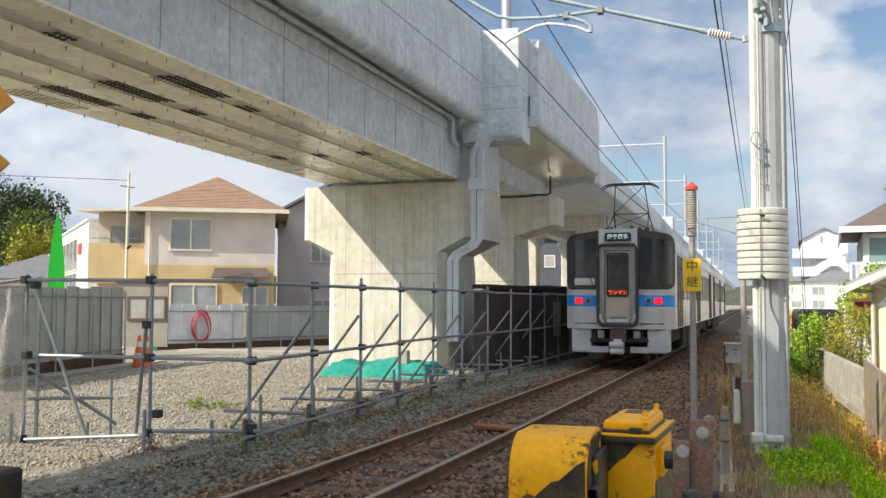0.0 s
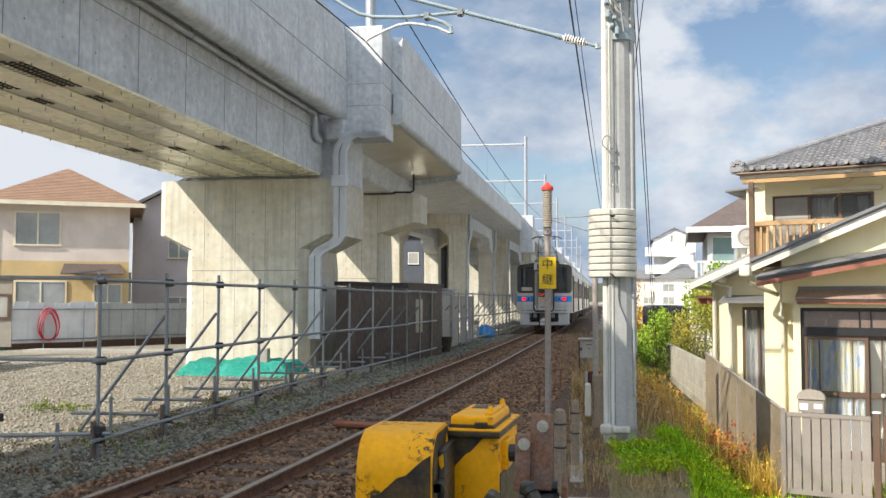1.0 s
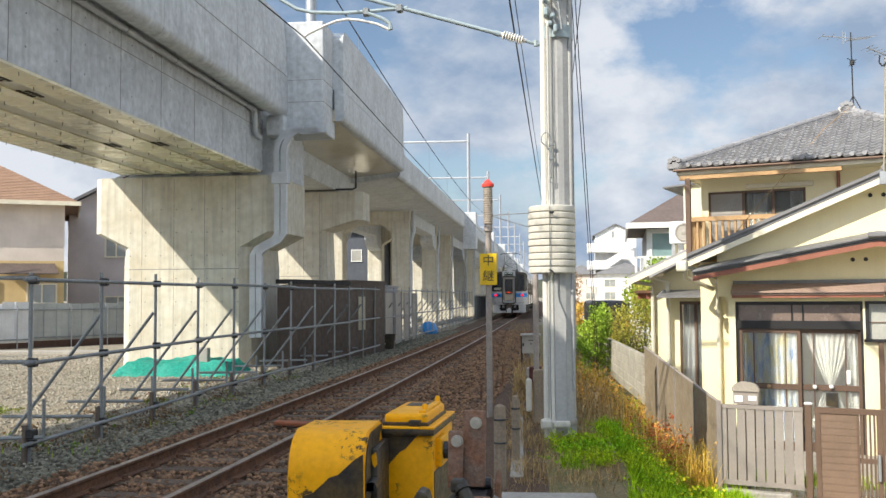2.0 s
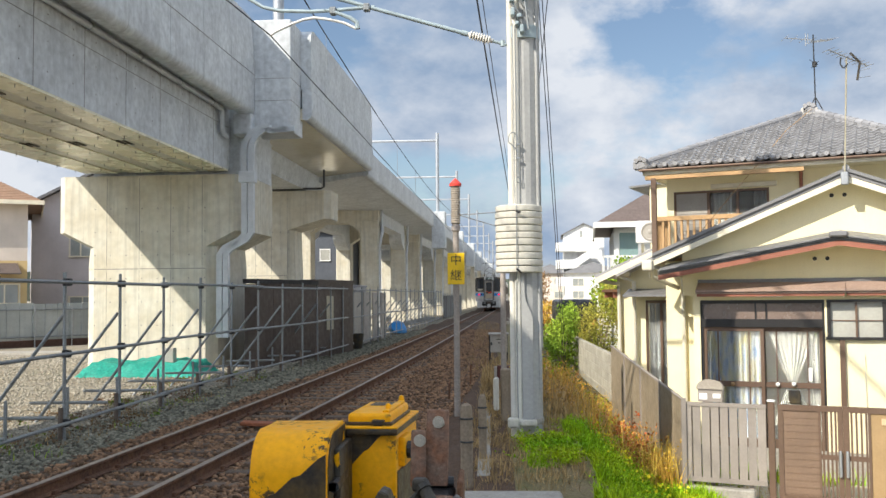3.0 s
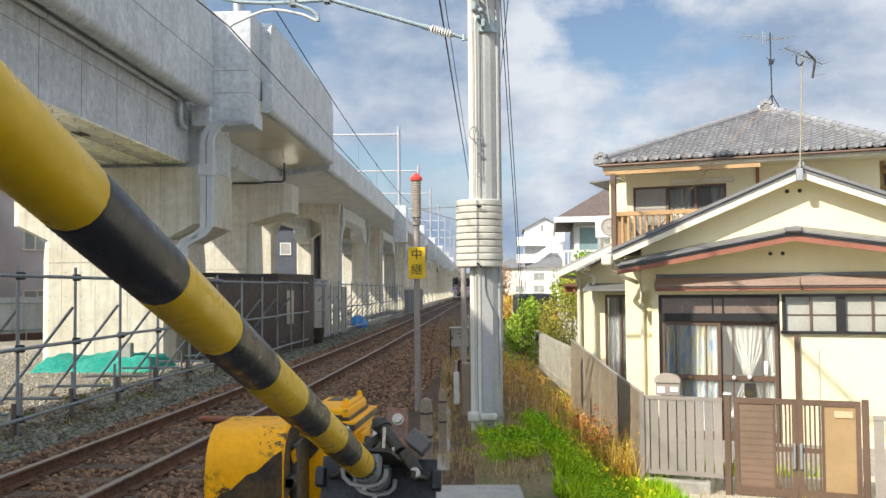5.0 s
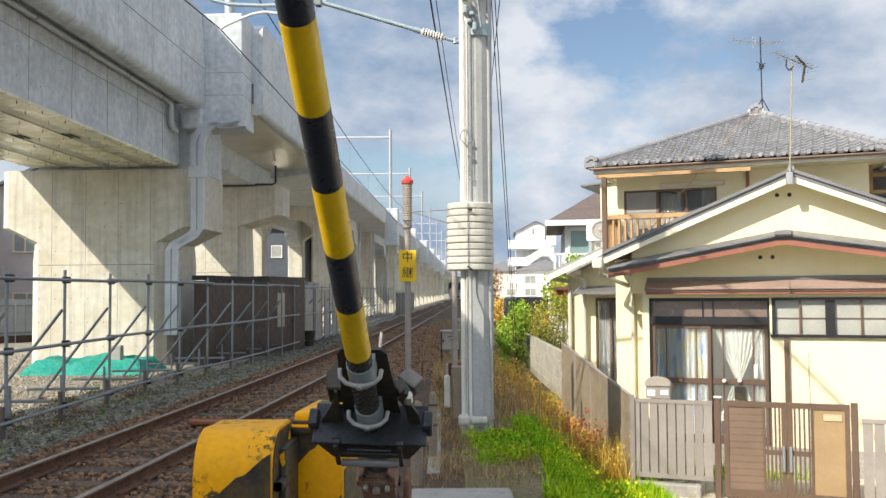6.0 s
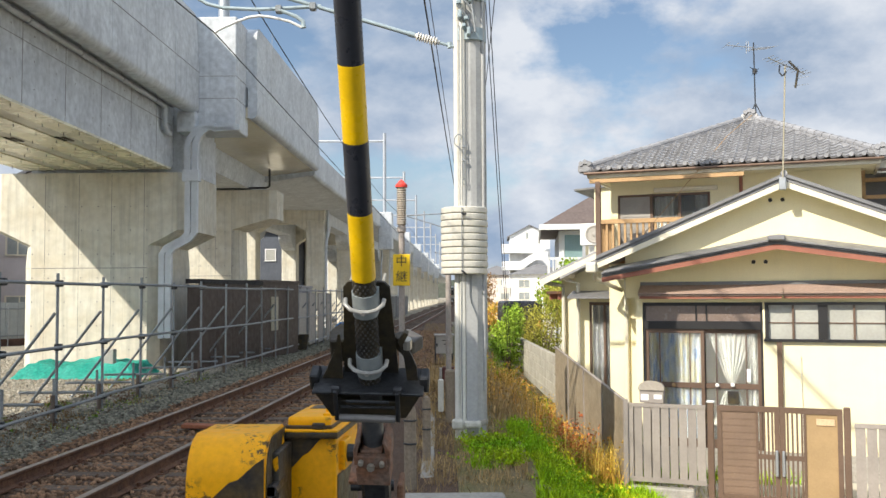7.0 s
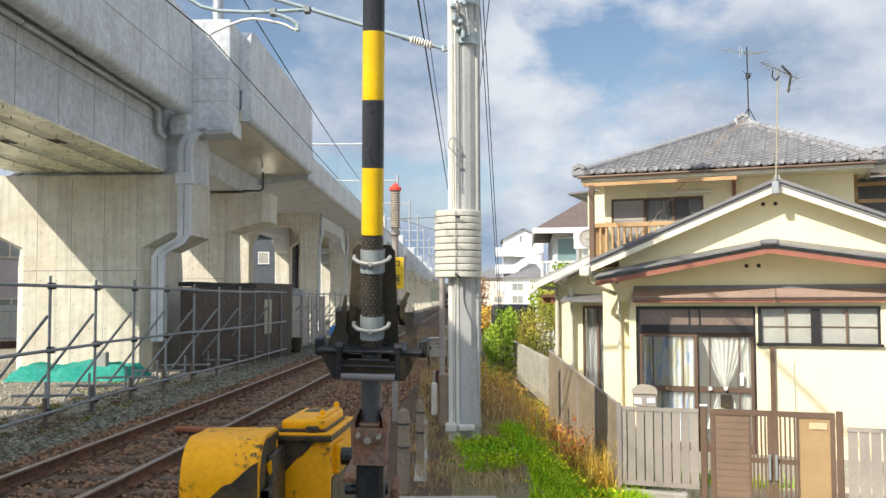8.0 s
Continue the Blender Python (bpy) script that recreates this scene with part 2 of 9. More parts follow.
def build_ground():
    xs = sorted(set([-2500, -900, -400, -200, -120, -80] + [-60 + 2 * i for i in range(18)] + [round(-25 + 0.4 * i, 2) for i in range(86)]
                    + [10 + 2 * i for i in range(16)] + [60, 90, 150, 300, 800, 2500]))
    ys = sorted(set([-2500, -800, -300, -120, -60, -40, -25, -15, -10] + [round(-6 + 0.4 * i, 2) for i in range(121)] + [43 + 2 * i for i in range(30)]
                    + [110, 130, 160, 200, 260, 350, 600, 1200, 2500]))
    verts = [(x, y, ground_z(x, y) if -60 < y < 140 and abs(x) < 70 else -0.22) for y in ys for x in xs]
    nx = len(xs)
    faces, slots = [], []
    for j in range(len(ys) - 1):
        for i in range(nx - 1):
            a = j * nx + i
            faces.append((a, a + 1, a + nx + 1, a + nx))
            cx, cy = (xs[i] + xs[i + 1]) / 2, (ys[j] + ys[j + 1]) / 2
            d = cx - track_x(cy)
            k = 0
            if -4.5 < cy < 3.8:
                k = 3
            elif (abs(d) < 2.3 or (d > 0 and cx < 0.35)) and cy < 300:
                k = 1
            elif d > 0 and cx < (2.7 if cy < 16 else 4.2) and cy < 60:
                k = 2
            elif d > 0 and cx >= 2.7:
                k = 4
            slots.append(k)
    me = bpy.data.meshes.new("ground")
    me.from_pydata(verts, [], faces)
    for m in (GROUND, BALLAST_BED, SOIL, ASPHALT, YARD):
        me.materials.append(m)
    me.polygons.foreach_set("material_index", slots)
    me.shade_smooth()
    tagged(new("ground", me), "dusty gravel and soil ground beside the railway", "ground", kind="structure")


build_ground()


# ---- track ----
def build_track():
    prof = [(-0.062, -0.14), (0.062, -0.14), (0.062, -0.128), (0.012, -0.112), (0.009, -0.045), (0.032, -0.03), (0.0325, -0.006), (0.026, 0.0),
            (-0.026, 0.0), (-0.0325, -0.006), (-0.032, -0.03), (-0.009, -0.045), (-0.012, -0.112), (-0.062, -0.128)]
    ys = [-12 + 1.0 * i for i in range(100)] + [90 + 6 * i for i in range(36)]
    track = thing("railway_track", "single narrow-gauge track with rusty rails on brown ballast", "railway track", (track_x(10), 10, 0))
    for side in (-1, 1):
        bm = bmesh.new()
        rings = []
        for y in ys:
            cx = track_x(y) + side * 0.5665
            rings.append([bm.verts.new((cx + px, y, pz)) for px, pz in prof])
        for a, b in zip(rings, rings[1:]):
            for k in range(len(prof)):
                q = bm.faces.new((a[k], b[k], b[(k + 1) % len(prof)], a[(k + 1) % len(prof)]))
                q.material_index = 1 if k in (7, 6, 8) else 0
        part("rail", bm, [RUST, RAIL_TOP], track, "rusty steel rail with a worn bright head")
    shared = finish("sleeper", rbox(-1.02, 1.02, -0.105, 0.105, -0.30, -0.135, 0.012, 1), SLEEPER)
    plate = finish("tie_plate", boxes((-0.12, 0.12, -0.07, 0.07, -0.138, -0.122), (-0.10, -0.065, -0.03, 0.03, -0.125, -0.085), (0.065, 0.10, -0.03, 0.03, -0.125, -0.085)), RUST)
    inv = chain(track).inverted()
    y, n = -6.0, 0
    while y < 110:
        m = inv @ pose(track_x(y), y, random.uniform(-0.012, 0.006), 0, 0, track_turn(y) + random.uniform(-0.8, 0.8))
        s = shared if n == 0 else shared.copy()
        if n:
            scene.collection.objects.link(s)
        s.parent, s.matrix_basis = track, m
        if y < 45:
            for k in (-0.5665, 0.5665):
                p = plate if (n == 0 and k < 0) else plate.copy()
                if not (n == 0 and k < 0):
                    scene.collection.objects.link(p)
                p.parent, p.matrix_basis = s, pose(k, 0, 0)
        y += 0.62
        n += 1


build_track()


# ---- viaduct ----
def barrier_profile(z0, z1, u, t=0.22, lip=0.16):
    """Outline of a parapet with a rounded lower corner, across u and z."""
    return [(u - t, z0 + 0.02)] + arc(u - lip, z0 + lip, lip, -90, 0, 5) + [(u, z1 - 0.03), (u - 0.03, z1), (u - t + 0.02, z1), (u - t, z1 - 0.02)]


def bowed_profile(z0, z1, u, t=0.26):
    """A tall parapet that bows out and draws in again towards its top."""
    r = 0.17
    out = [(u - 0.32, z0)] + arc(u - r, z0 + r, r, -90, 0, 6)
    for k in range(1, 9):
        z = z0 + r + (z1 - z0 - r) * k / 8
        out.append((u - 0.11 * (k / 8) ** 3, z))
    return out + [(u - t - 0.11, z1), (u - t, z0 + 0.4), (u - 0.32, z0 + 0.25)]


PIPE = mat("grey_drain_pipe", (0.55, 0.58, 0.61), 0.4, 0.1, var=0.06, scale=2, fine=30, bump=0.03)
GROOVE = mat("joint_dark", (0.27, 0.265, 0.255), 0.9, var=0.1, scale=2, fine=20, bump=0.1)


def build_near_span():
    span = thing("viaduct_span", "long grey concrete box girder span with smooth painted soffit", "viaduct", tuple(VIA @ Vector((0, 0, 4.95))), turn=-1.86)
    y0, y1 = -45, 24.18
    bm = bmesh.new()
    prism(bm, [(-0.1, 5.02), (-0.1, 6.7), (-4.0, 6.7), (-4.0, 5.02)], y0, y1, "y", VIA)
    part("girder", bm, CONCRETE, span)
    bm = bmesh.new()
    prism(bm, [(0.34, 6.62), (0.34, 7.0), (-5.65, 7.0), (-5.65, 6.50), (-4.0, 6.6), (-0.1, 6.60)], y0, y1, "y", VIA)
    part("deck_slab", bm, CONCRETE, span)
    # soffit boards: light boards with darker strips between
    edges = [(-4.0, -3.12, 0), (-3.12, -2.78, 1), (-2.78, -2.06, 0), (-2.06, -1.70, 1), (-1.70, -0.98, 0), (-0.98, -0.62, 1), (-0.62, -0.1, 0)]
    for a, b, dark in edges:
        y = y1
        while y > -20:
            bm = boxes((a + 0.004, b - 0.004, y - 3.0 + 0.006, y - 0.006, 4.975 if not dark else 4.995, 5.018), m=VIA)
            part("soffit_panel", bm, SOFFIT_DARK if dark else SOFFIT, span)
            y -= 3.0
    # hanger stubs and vent grilles in the soffit
    bm = bmesh.new()
    for a, b, dark in edges:
        if not dark:
            y = y1 - 0.8
            while y > 0:
                for u in (a + 0.1, b - 0.1):
                    box(bm, u - 0.006, u + 0.006, y - 0.006, y + 0.006, 4.915, 4.977, VIA)
                y -= 0.95
    tagged(part("hanger_stub", bm, GROOVE, span), "short dark hanger stubs under the soffit boards", kind="stuff")
    for yc, n in ((19.5, 5), (14.4, 5), (12.65, 15), (9.75, 4)):
        for a, b, dark in edges + ([(-3.82, -3.5, 1)] if n > 6 else []):
            if dark and not (n == 4 and a < -2):
                bm = bmesh.new()
                wide = n > 6
                for i in range(n):
                    for r in range(4 if wide else 2):
                        u = a + 0.05 + r * (0.125 if wide else 0.13) - (0.11 if wide else 0)
                        yy = yc + (i - n / 2) * 0.105 + r * 0.04
                        prism(bm, [(u - 0.036, yy - 0.022), (u + 0.036, yy - 0.012), (u + 0.036, yy + 0.022), (u - 0.036, yy + 0.012)], 4.970, 4.99, "z", VIA)
                tagged(part("vent_grille", bm, BLACK_PAINT, span, "patch of small square drainage holes"), "patch of small square drainage holes", kind="stuff")
    # parapet in cast lengths
    y = y1
    while y > -30:
        bm = bmesh.new()
        prism(bm, bowed_profile(6.42, 9.06, 0.62), y - 1.992, y - 0.008, "y", VIA)
        part("parapet_panel", bm, CONCRETE, span, smooth=True)
        y -= 2.0
    bm = bmesh.new()
    prism(bm, bowed_profile(6.42, 9.06, 0.62), -45, y, "y", VIA)
    prism(bm, [(-5.7, 6.45), (-5.45, 6.45), (-5.45, 8.6), (-5.7, 8.6)], -45, y1, "y", VIA)
    part("parapet", bm, CONCRETE, span)
    bm = bmesh.new()
    box(bm, 0.60, 0.6225, 2, y1, 7.50, 7.512, VIA)
    part("parapet_joint", bm, GROOVE, span, "long level joint line in the parapet")
    # web joints
    bm = bmesh.new()
    y = y1 - 1.2
    while y > 2:
        box(bm, -0.11, -0.096, y - 0.008, y + 0.008, 5.03, 6.6, VIA)
        y -= 1.75
    box(bm, -0.11, -0.097, 2, y1, 6.12, 6.135, VIA)
    part("web_joint", bm, GROOVE, span, "fine formwork joint lines")
    bm = bmesh.new()
    y = y1 - 0.75
    while y > 2:
        for z in (5.35, 5.85, 6.30):
            tube(bm, [VIA @ Vector((-0.13, y, z)), VIA @ Vector((-0.0965, y, z))], 0.016, 8)
        y -= 0.875
    tagged(part("tie_hole", bm, GROOVE, span), "plugged round formwork tie holes", kind="stuff")
    # drain pipe along the web, clipped under the overhang
    bm = bmesh.new()
    pts = [VIA @ Vector((0.02, y, 6.46)) for y in (-20, 23.0)]
    tube(bm, pts, 0.06, 12)
    part("drain_pipe", bm, PIPE, span, "long grey plastic drain pipe", True)
    bm = bmesh.new()
    tube(bm, [VIA @ Vector(p) for p in ((0.02, 22.9, 6.46), (0.02, 23.2, 6.44), (0.02, 23.25, 6.3), (0.02, 23.25, 5.95), (0.02, 23.35, 5.85), (0.02, 23.7, 5.82))], 0.07, 12)
    part("pipe_bend", bm, PIPE, span, smooth=True)
    y = 22.5
    while y > 0:
        bm = bmesh.new()
        tube(bm, [VIA @ Vector((0.02, y, 6.46)), VIA @ Vector((0.02, y + 0.03, 6.46))], 0.075, 12)
        tube(bm, [VIA @ Vector((0.02, y + 0.015, 6.5)), VIA @ Vector((0.02, y + 0.015, 6.75))], 0.012, 5)
        y -= 2.2
        part("pipe_clip", bm, GALV, span)


build_near_span()


def build_far_spans():
    span = thing("viaduct_span", "concrete viaduct deck with tall noise wall above wide overhang", "viaduct", tuple(VIA @ Vector((0, 30, 6.0))), turn=-1.86)
    bm = bmesh.new()
    prism(bm, [(-0.35, 5.6), (-0.2, 6.45), (-3.6, 6.45), (-3.45, 5.6)], 24.6, 36.6, "y", VIA)
    part("girder", bm, CONCRETE, span)
    bm = bmesh.new()
    prism(bm, [(1.66, 6.50), (1.66, 6.80), (-5.2, 6.95), (-5.2, 6.68), (-3.6, 6.30), (-0.2, 6.30)], 25.25, 36.0, "y", VIA)
    part("deck_slab", bm, GLOSS_SOFFIT, span, "smooth glossy soffit under the overhang")
    bm = bmesh.new()
    prism(bm, [(25.30, 7.36), (36.0, 7.36)] + arc(35.3, 8.35, 0.70, 0, 90, 8) + arc(25.65, 8.70, 0.35, 90, 180, 6), 1.54, 1.87, "x", VIA)
    part("noise_wall", bm, CONCRETE, span, "tall grey concrete wall with rounded ends")
    bm = bmesh.new()
    prism(bm, barrier_profile(6.49, 7.35, 1.90, 0.26), 25.25, 36.0, "y", VIA)
    part("parapet", bm, CONCRETE, span, smooth=True)
    for y in (28.1, 30.9, 33.7):
        part("wall_joint", boxes((1.852, 1.865, y - 0.008, y + 0.008, 7.38, 8.98), m=VIA), GROOVE, span)

    span = thing("viaduct_span", "long concrete viaduct with low parapet running into the distance", "viaduct", tuple(VIA @ Vector((0, 60, 6.0))), turn=-1.86)
    bm = bmesh.new()
    prism(bm, [(1.48, 6.33), (1.48, 6.6), (-5.2, 6.8), (-5.2, 6.55), (-3.8, 6.2), (0.0, 6.1)], 36.1, 330, "y", VIA)
    part("deck_slab", bm, CONCRETE, span)
    y = 36.1
    while y < 330:
        w = 7.2 if y < 120 else 35
        bm = bmesh.new()
        prism(bm, barrier_profile(6.30, 7.36, 1.70, 0.22), y, y + w - 0.02, "y", VIA)
        part("parapet_panel", bm, CONCRETE, span, smooth=True)
        y += w
    for yc in (64.3, 84.3, 104.3, 124.3, 146, 170):
        part("mast_plinth", rbox(1.55, 2.48, yc - 0.6, yc + 0.6, 4.85, 7.38, 0.03, 1, VIA), CONCRETE, span)
    # frames: columns in two rows, cross beams and haunched long beams
    starts = [48.4, 68.2, 88, 108, 128, 150, 174, 200, 228]
    for k, ys in enumerate(starts):
        n = 2
        pitch = 11.4
        for i in range(n):
            y = ys + i * pitch
            for u in (-0.75, -4.3):
                part("column", rbox(u, u + 0.95, y, y + 0.95, -0.6, 5.6, 0.05, 1, VIA), CONCRETE_WARM, span)
            bm = bmesh.new()
            prism(bm, [(-4.3, 6.2), (-4.3, 5.0), (-3.35, 5.0), (-2.7, 5.45), (-1.4, 5.45), (-0.75, 5.0), (0.2, 5.0), (0.2, 6.2)], y + 0.05, y + 0.9, "y", VIA)
            part("cross_beam", bm, CONCRETE_WARM, span)
            if i < n - 1:
                for u in (-0.7, -4.25):
                    bm = bmesh.new()
                    a, b = y + 0.95, y + pitch
                    prism(bm, [(a, 6.2), (a, 4.6)] + [(a + 0.15 + 1.5 * math.sin(q), 4.7 + 0.85 * (1 - math.cos(q))) for q in (0.3, 0.6, 0.9, 1.2, 1.5)]
                          + [(b - 0.15 - 1.5 * math.sin(q), 4.7 + 0.85 * (1 - math.cos(q))) for q in (1.5, 1.2, 0.9, 0.6, 0.3)] + [(b, 4.6), (b, 6.2)], u + 0.06, u + 0.85, "x", VIA)
                    part("long_beam", bm, CONCRETE, span)
            if k < 3:
                bm = bmesh.new()
                tube(bm, [VIA @ Vector(p) for p in ((0.30, y + 0.5, 6.45), (0.30, y + 0.5, 5.0), (0.3, y + 0.1, 4.5), (0.3, y - 0.1, 4.2), (0.3, y - 0.1, 0))], 0.07, 8)
                part("downpipe", bm, PIPE, span)


build_far_spans()


def build_pier(y, right, left, cap_r, cap_l, top, depth, name_label, cap_h=1.55):
    p = thing("viaduct_pier", name_label, "bridge pier", tuple(VIA @ Vector(((right + left) / 2, y + depth / 2, -0.3))), turn=-1.86)
    ch = 0.26
    out = [(right - ch, y), (right, y + ch), (right, y + depth - ch), (right - ch, y + depth), (left + ch, y + depth), (left, y + depth - ch), (left, y + ch), (left + ch, y)]
    bm = bmesh.new()
    prism(bm, out, -0.6, 2.42, "z", VIA)
    part("shaft", bm, CONCRETE_WARM, p, "pale new concrete shaft with chamfered corners")
    bm = bmesh.new()
    rings = []
    for v, d in ((y, 0.24), (y + 0.24, 0.0), (y + depth - 0.24, 0.0), (y + depth, 0.24)):
        sec = [(left + ch, 2.424), (right - ch, 2.424), (right - ch * 0.2 - d * 0.8, top - cap_h - 0.35), (cap_r - d, top - cap_h + 0.05), (cap_r - d, top), (cap_l + d, top), (cap_l + d, top - cap_h + 0.05), (left + ch * 0.2 + d * 0.8, top - cap_h - 0.35)]
        if d == 0.0:
            sec[0], sec[1] = (left, 2.424), (right, 2.424)
        rings.append([bm.verts.new(VIA @ Vector((u, v, z))) for u, z in sec])
    for q0, q1 in zip(rings, rings[1:]):
        for i in range(8):
            bm.faces.new((q0[i], q1[i], q1[(i + 1) % 8], q0[(i + 1) % 8]))
    bm.faces.new(rings[0]), bm.faces.new(rings[-1][::-1])
    part("cap", bm, CONCRETE_WARM, p, "flared pier head with bevelled ends")
    # formwork joints and tie holes on the face
    bm = bmesh.new()
    w = right - left
    for k in (0.17, 0.42, 0.66, 0.9):
        u = left + w * k
        box(bm, u - 0.006, u + 0.006, y - 0.003, y + 0.01, 2.5, top - 0.05, VIA)
        box(bm, u - 0.004, u + 0.004, y - 0.003, y + 0.01, -0.3, 2.38, VIA)
    box(bm, left + ch, right - ch, y - 0.003, y + 0.01, 2.405, 2.425, VIA)
    part("joint", bm, GROOVE, p)
    bm = bmesh.new()
    for i in range(8):
        for j in range(7):
            u, z = left + w * (0.08 + 0.12 * i), 0.3 + 0.62 * j
            if z < top - 0.2:
                tube(bm, [VIA @ Vector((u, y - 0.003, z)), VIA @ Vector((u, y + 0.01, z))], 0.018, 7)
    tagged(part("tie_hole", bm, GROOVE, p), "small plugged tie holes", kind="stuff")
    if depth < 2:
        bm = bmesh.new()
        tube(bm, [VIA @ Vector(q) for q in ((-3.4, y - 0.06, top + 0.10), (0.30, y - 0.06, top + 0.06), (0.42, y - 0.06, top + 0.12), (0.42, y - 0.06, top + 0.75))], 0.038, 8)
        part("drain_pipe", bm, DARK_STEEL, p, "dark drain pipe along the pier top", True)
    return p


pier = build_pier(24.2, -0.45, -4.02, 0.31, -4.82, 4.90, 3.1, "broad pale concrete pier half in shadow, flared at its head")
build_pier(33.9, -0.72, -3.2, 0.63, -3.9, 5.54, 1.7, "concrete pier with flared head behind the first", 1.1)


def build_pilaster():
    b = thing("parapet_block", "tall concrete block at the deck joint carrying a steel mast", "concrete block", tuple(VIA @ Vector((1.0, 24.8, 6.0))), turn=-1.86)
    part("block", rbox(0.44, 1.58, 24.2, 25.55, 6.02, 9.0, 0.03, 2, VIA), CONCRETE, b)
    part("corbel", rbox(0.10, 0.60, 23.9, 24.9, 5.90, 6.45, 0.04, 2, VIA), CONCRETE, b)
    bm = bmesh.new()
    box(bm, -3.9, 0.33, 24.45, 26.9, 4.884, 6.1, VIA)
    box(bm, -3.9, -0.14, 24.19, 24.445, 5.06, 6.68, VIA)
    box(bm, -3.88, 0.29, 24.46, 26.88, 6.1, 6.9, VIA)
    part("bracket", bm, CONCRETE, b)
    bm = bmesh.new()
    tube(bm, [VIA @ Vector((1.08, 24.85, 9.0)), VIA @ Vector((1.08, 24.85, 14.5))], 0.15, 16)
    part("mast", bm, GALV, b, "round pale blue-grey steel mast", True)
    for z in (6.83, 7.42):
        bm = bmesh.new()
        box(bm, 0.45, 1.58, 24.194, 24.21, z - 0.006, z + 0.006, VIA)
        box(bm, 1.57, 1.586, 24.21, 25.55, z - 0.006, z + 0.006, VIA)
        part("joint", bm, GROOVE, b)


build_pilaster()


def build_pier_conduits():
    d = thing("cable_conduit", "twin grey square conduits bent down over the pier head", "conduit", tuple(VIA @ Vector((0.3, 24.0, 4.0))), turn=-1.86)
    for k, off in enumerate((0.0, 0.17)):
        u = 0.36 + off
        bm = bmesh.new()
        path = [(1.75 - off, 6.02), (1.1, 5.98)] + [(p, q) for p, q in arc(1.02 + off, 5.45 + off * 0.2, 0.62 - off * 0.2, 100, 180, 7)] + [(0.42 + off, 4.7), (0.42 + off, 3.30), (0.30 + off, 3.14), (-0.12 + off, 2.92), (-0.24 + off, 2.76), (-0.24 + off, 0.6)]
        y = 23.95
        ring = []
        n = len(path)
        for i, (pu, pz) in enumerate(path):
            q0, q1 = Vector(path[max(i - 1, 0)]), Vector(path[min(i + 1, n - 1)])
            t = (q1 - q0).normalized()
            nn = Vector((-t.y, t.x)) * 0.075
            ring.append([bm.verts.new(VIA @ Vector((pu + s * nn.x, yy, pz + s * nn.y))) for s, yy in ((-1, y - 0.08), (1, y - 0.08), (1, y + 0.08), (-1, y + 0.08))])
        for a, b in zip(ring, ring[1:]):
            for k2 in range(4):
                bm.faces.new((a[k2], a[(k2 + 1) % 4], b[(k2 + 1) % 4], b[k2]))
        bm.faces.new(ring[0]), bm.faces.new(ring[-1][::-1])
        part("duct", bm, PIPE, d)
    part("junction_collar", rbox(0.28, 0.72, 23.83, 24.07, 4.62, 4.92, 0.015, 1, VIA), PIPE, d)


build_pier_conduits()


# ---- scaffold fence ----
WOOD_DULL = mat("dull_stake", (0.16, 0.125, 0.10), 0.85, var=0.2, scale=5, fine=40, bump=0.3)


def build_fence():
    f = thing("scaffold_fence", "temporary fence of grey steel scaffold tubes with clamps", "fence", (-5.6, 14, -0.2))
    r = 0.0243
    ys = [10.16 + 1.82 * i for i in range(0, 32)]
    def fx(y):
        if y < 14:
            return -5.6
        k = min((y - 14) / 10, 1)
        return -5.6 * (1 - k) + (track_x(y) - 2.38) * k
    for i, y in enumerate(ys):
        bm = bmesh.new()
        lean = random.uniform(-0.015, 0.015)
        tube(bm, [(fx(y), y, -0.45), (fx(y) + lean, y + lean, 1.93 + random.uniform(0, 0.09))], r, 8)
        part("upright", bm, TUBE, f, smooth=True)
        # back stay on an outrigger square to the fence, and ground stakes
        if 0 < i < 34:
            bm = bmesh.new()
            tube(bm, [(fx(y) - 0.05, y + 0.04, 1.42), (fx(y) - 1.30, y + 0.04, -0.22)], r, 8)
            part("stay", bm, TUBE, f, smooth=True)
            bm = bmesh.new()
            tube(bm, [(fx(y) - 1.42, y + 0.09, 0.06), (fx(y) - 0.22 + random.uniform(-0.06, 0.06), y + 0.09, 0.07)], r, 8)
            part("outrigger", bm, TUBE, f, smooth=True)
            bm = bmesh.new()
            tube(bm, [(fx(y) - 0.82, y + 0.05, -0.45), (fx(y) - 0.82, y + 0.05, 0.30)], r, 8)
            part("ground_stub", bm, TUBE, f, smooth=True)
        if y < 30:
            bm = bmesh.new()
            tube(bm, [(fx(y) - 0.03, y - 0.05, -0.55), (fx(y) - 0.03, y - 0.05, 0.22)], 0.032, 8)
            part("ground_stake", bm, WOOD_DULL, f, "brown-grey driven stake", True)
        for z in (1.86, 0.92, 0.02):
            cl = rbox(fx(y) - 0.03, fx(y) + 0.075, y - 0.045, y + 0.045, z - 0.05, z + 0.05, 0.012, 1)
            if y < 22:
                part("clamp", cl, DARK_STEEL, f)
            else:
                cl.free()
    for z, a in ((1.86, 0.055), (0.92, 0.055), (0.02, 0.055)):
        for k in range(0, len(ys) - 1, 3):
            y0, y1 = ys[k] - 0.25, ys[min(k + 3, len(ys) - 1)] + 0.15
            bm = bmesh.new()
            tube(bm, [(fx(y0) + a, y0, z + 0.02 * (k % 2)), (fx(y1) + a, y1, z + 0.02 * (k % 2))], r, 8)
            part("ledger", bm, TUBE, f, smooth=True)
    return f


build_fence()


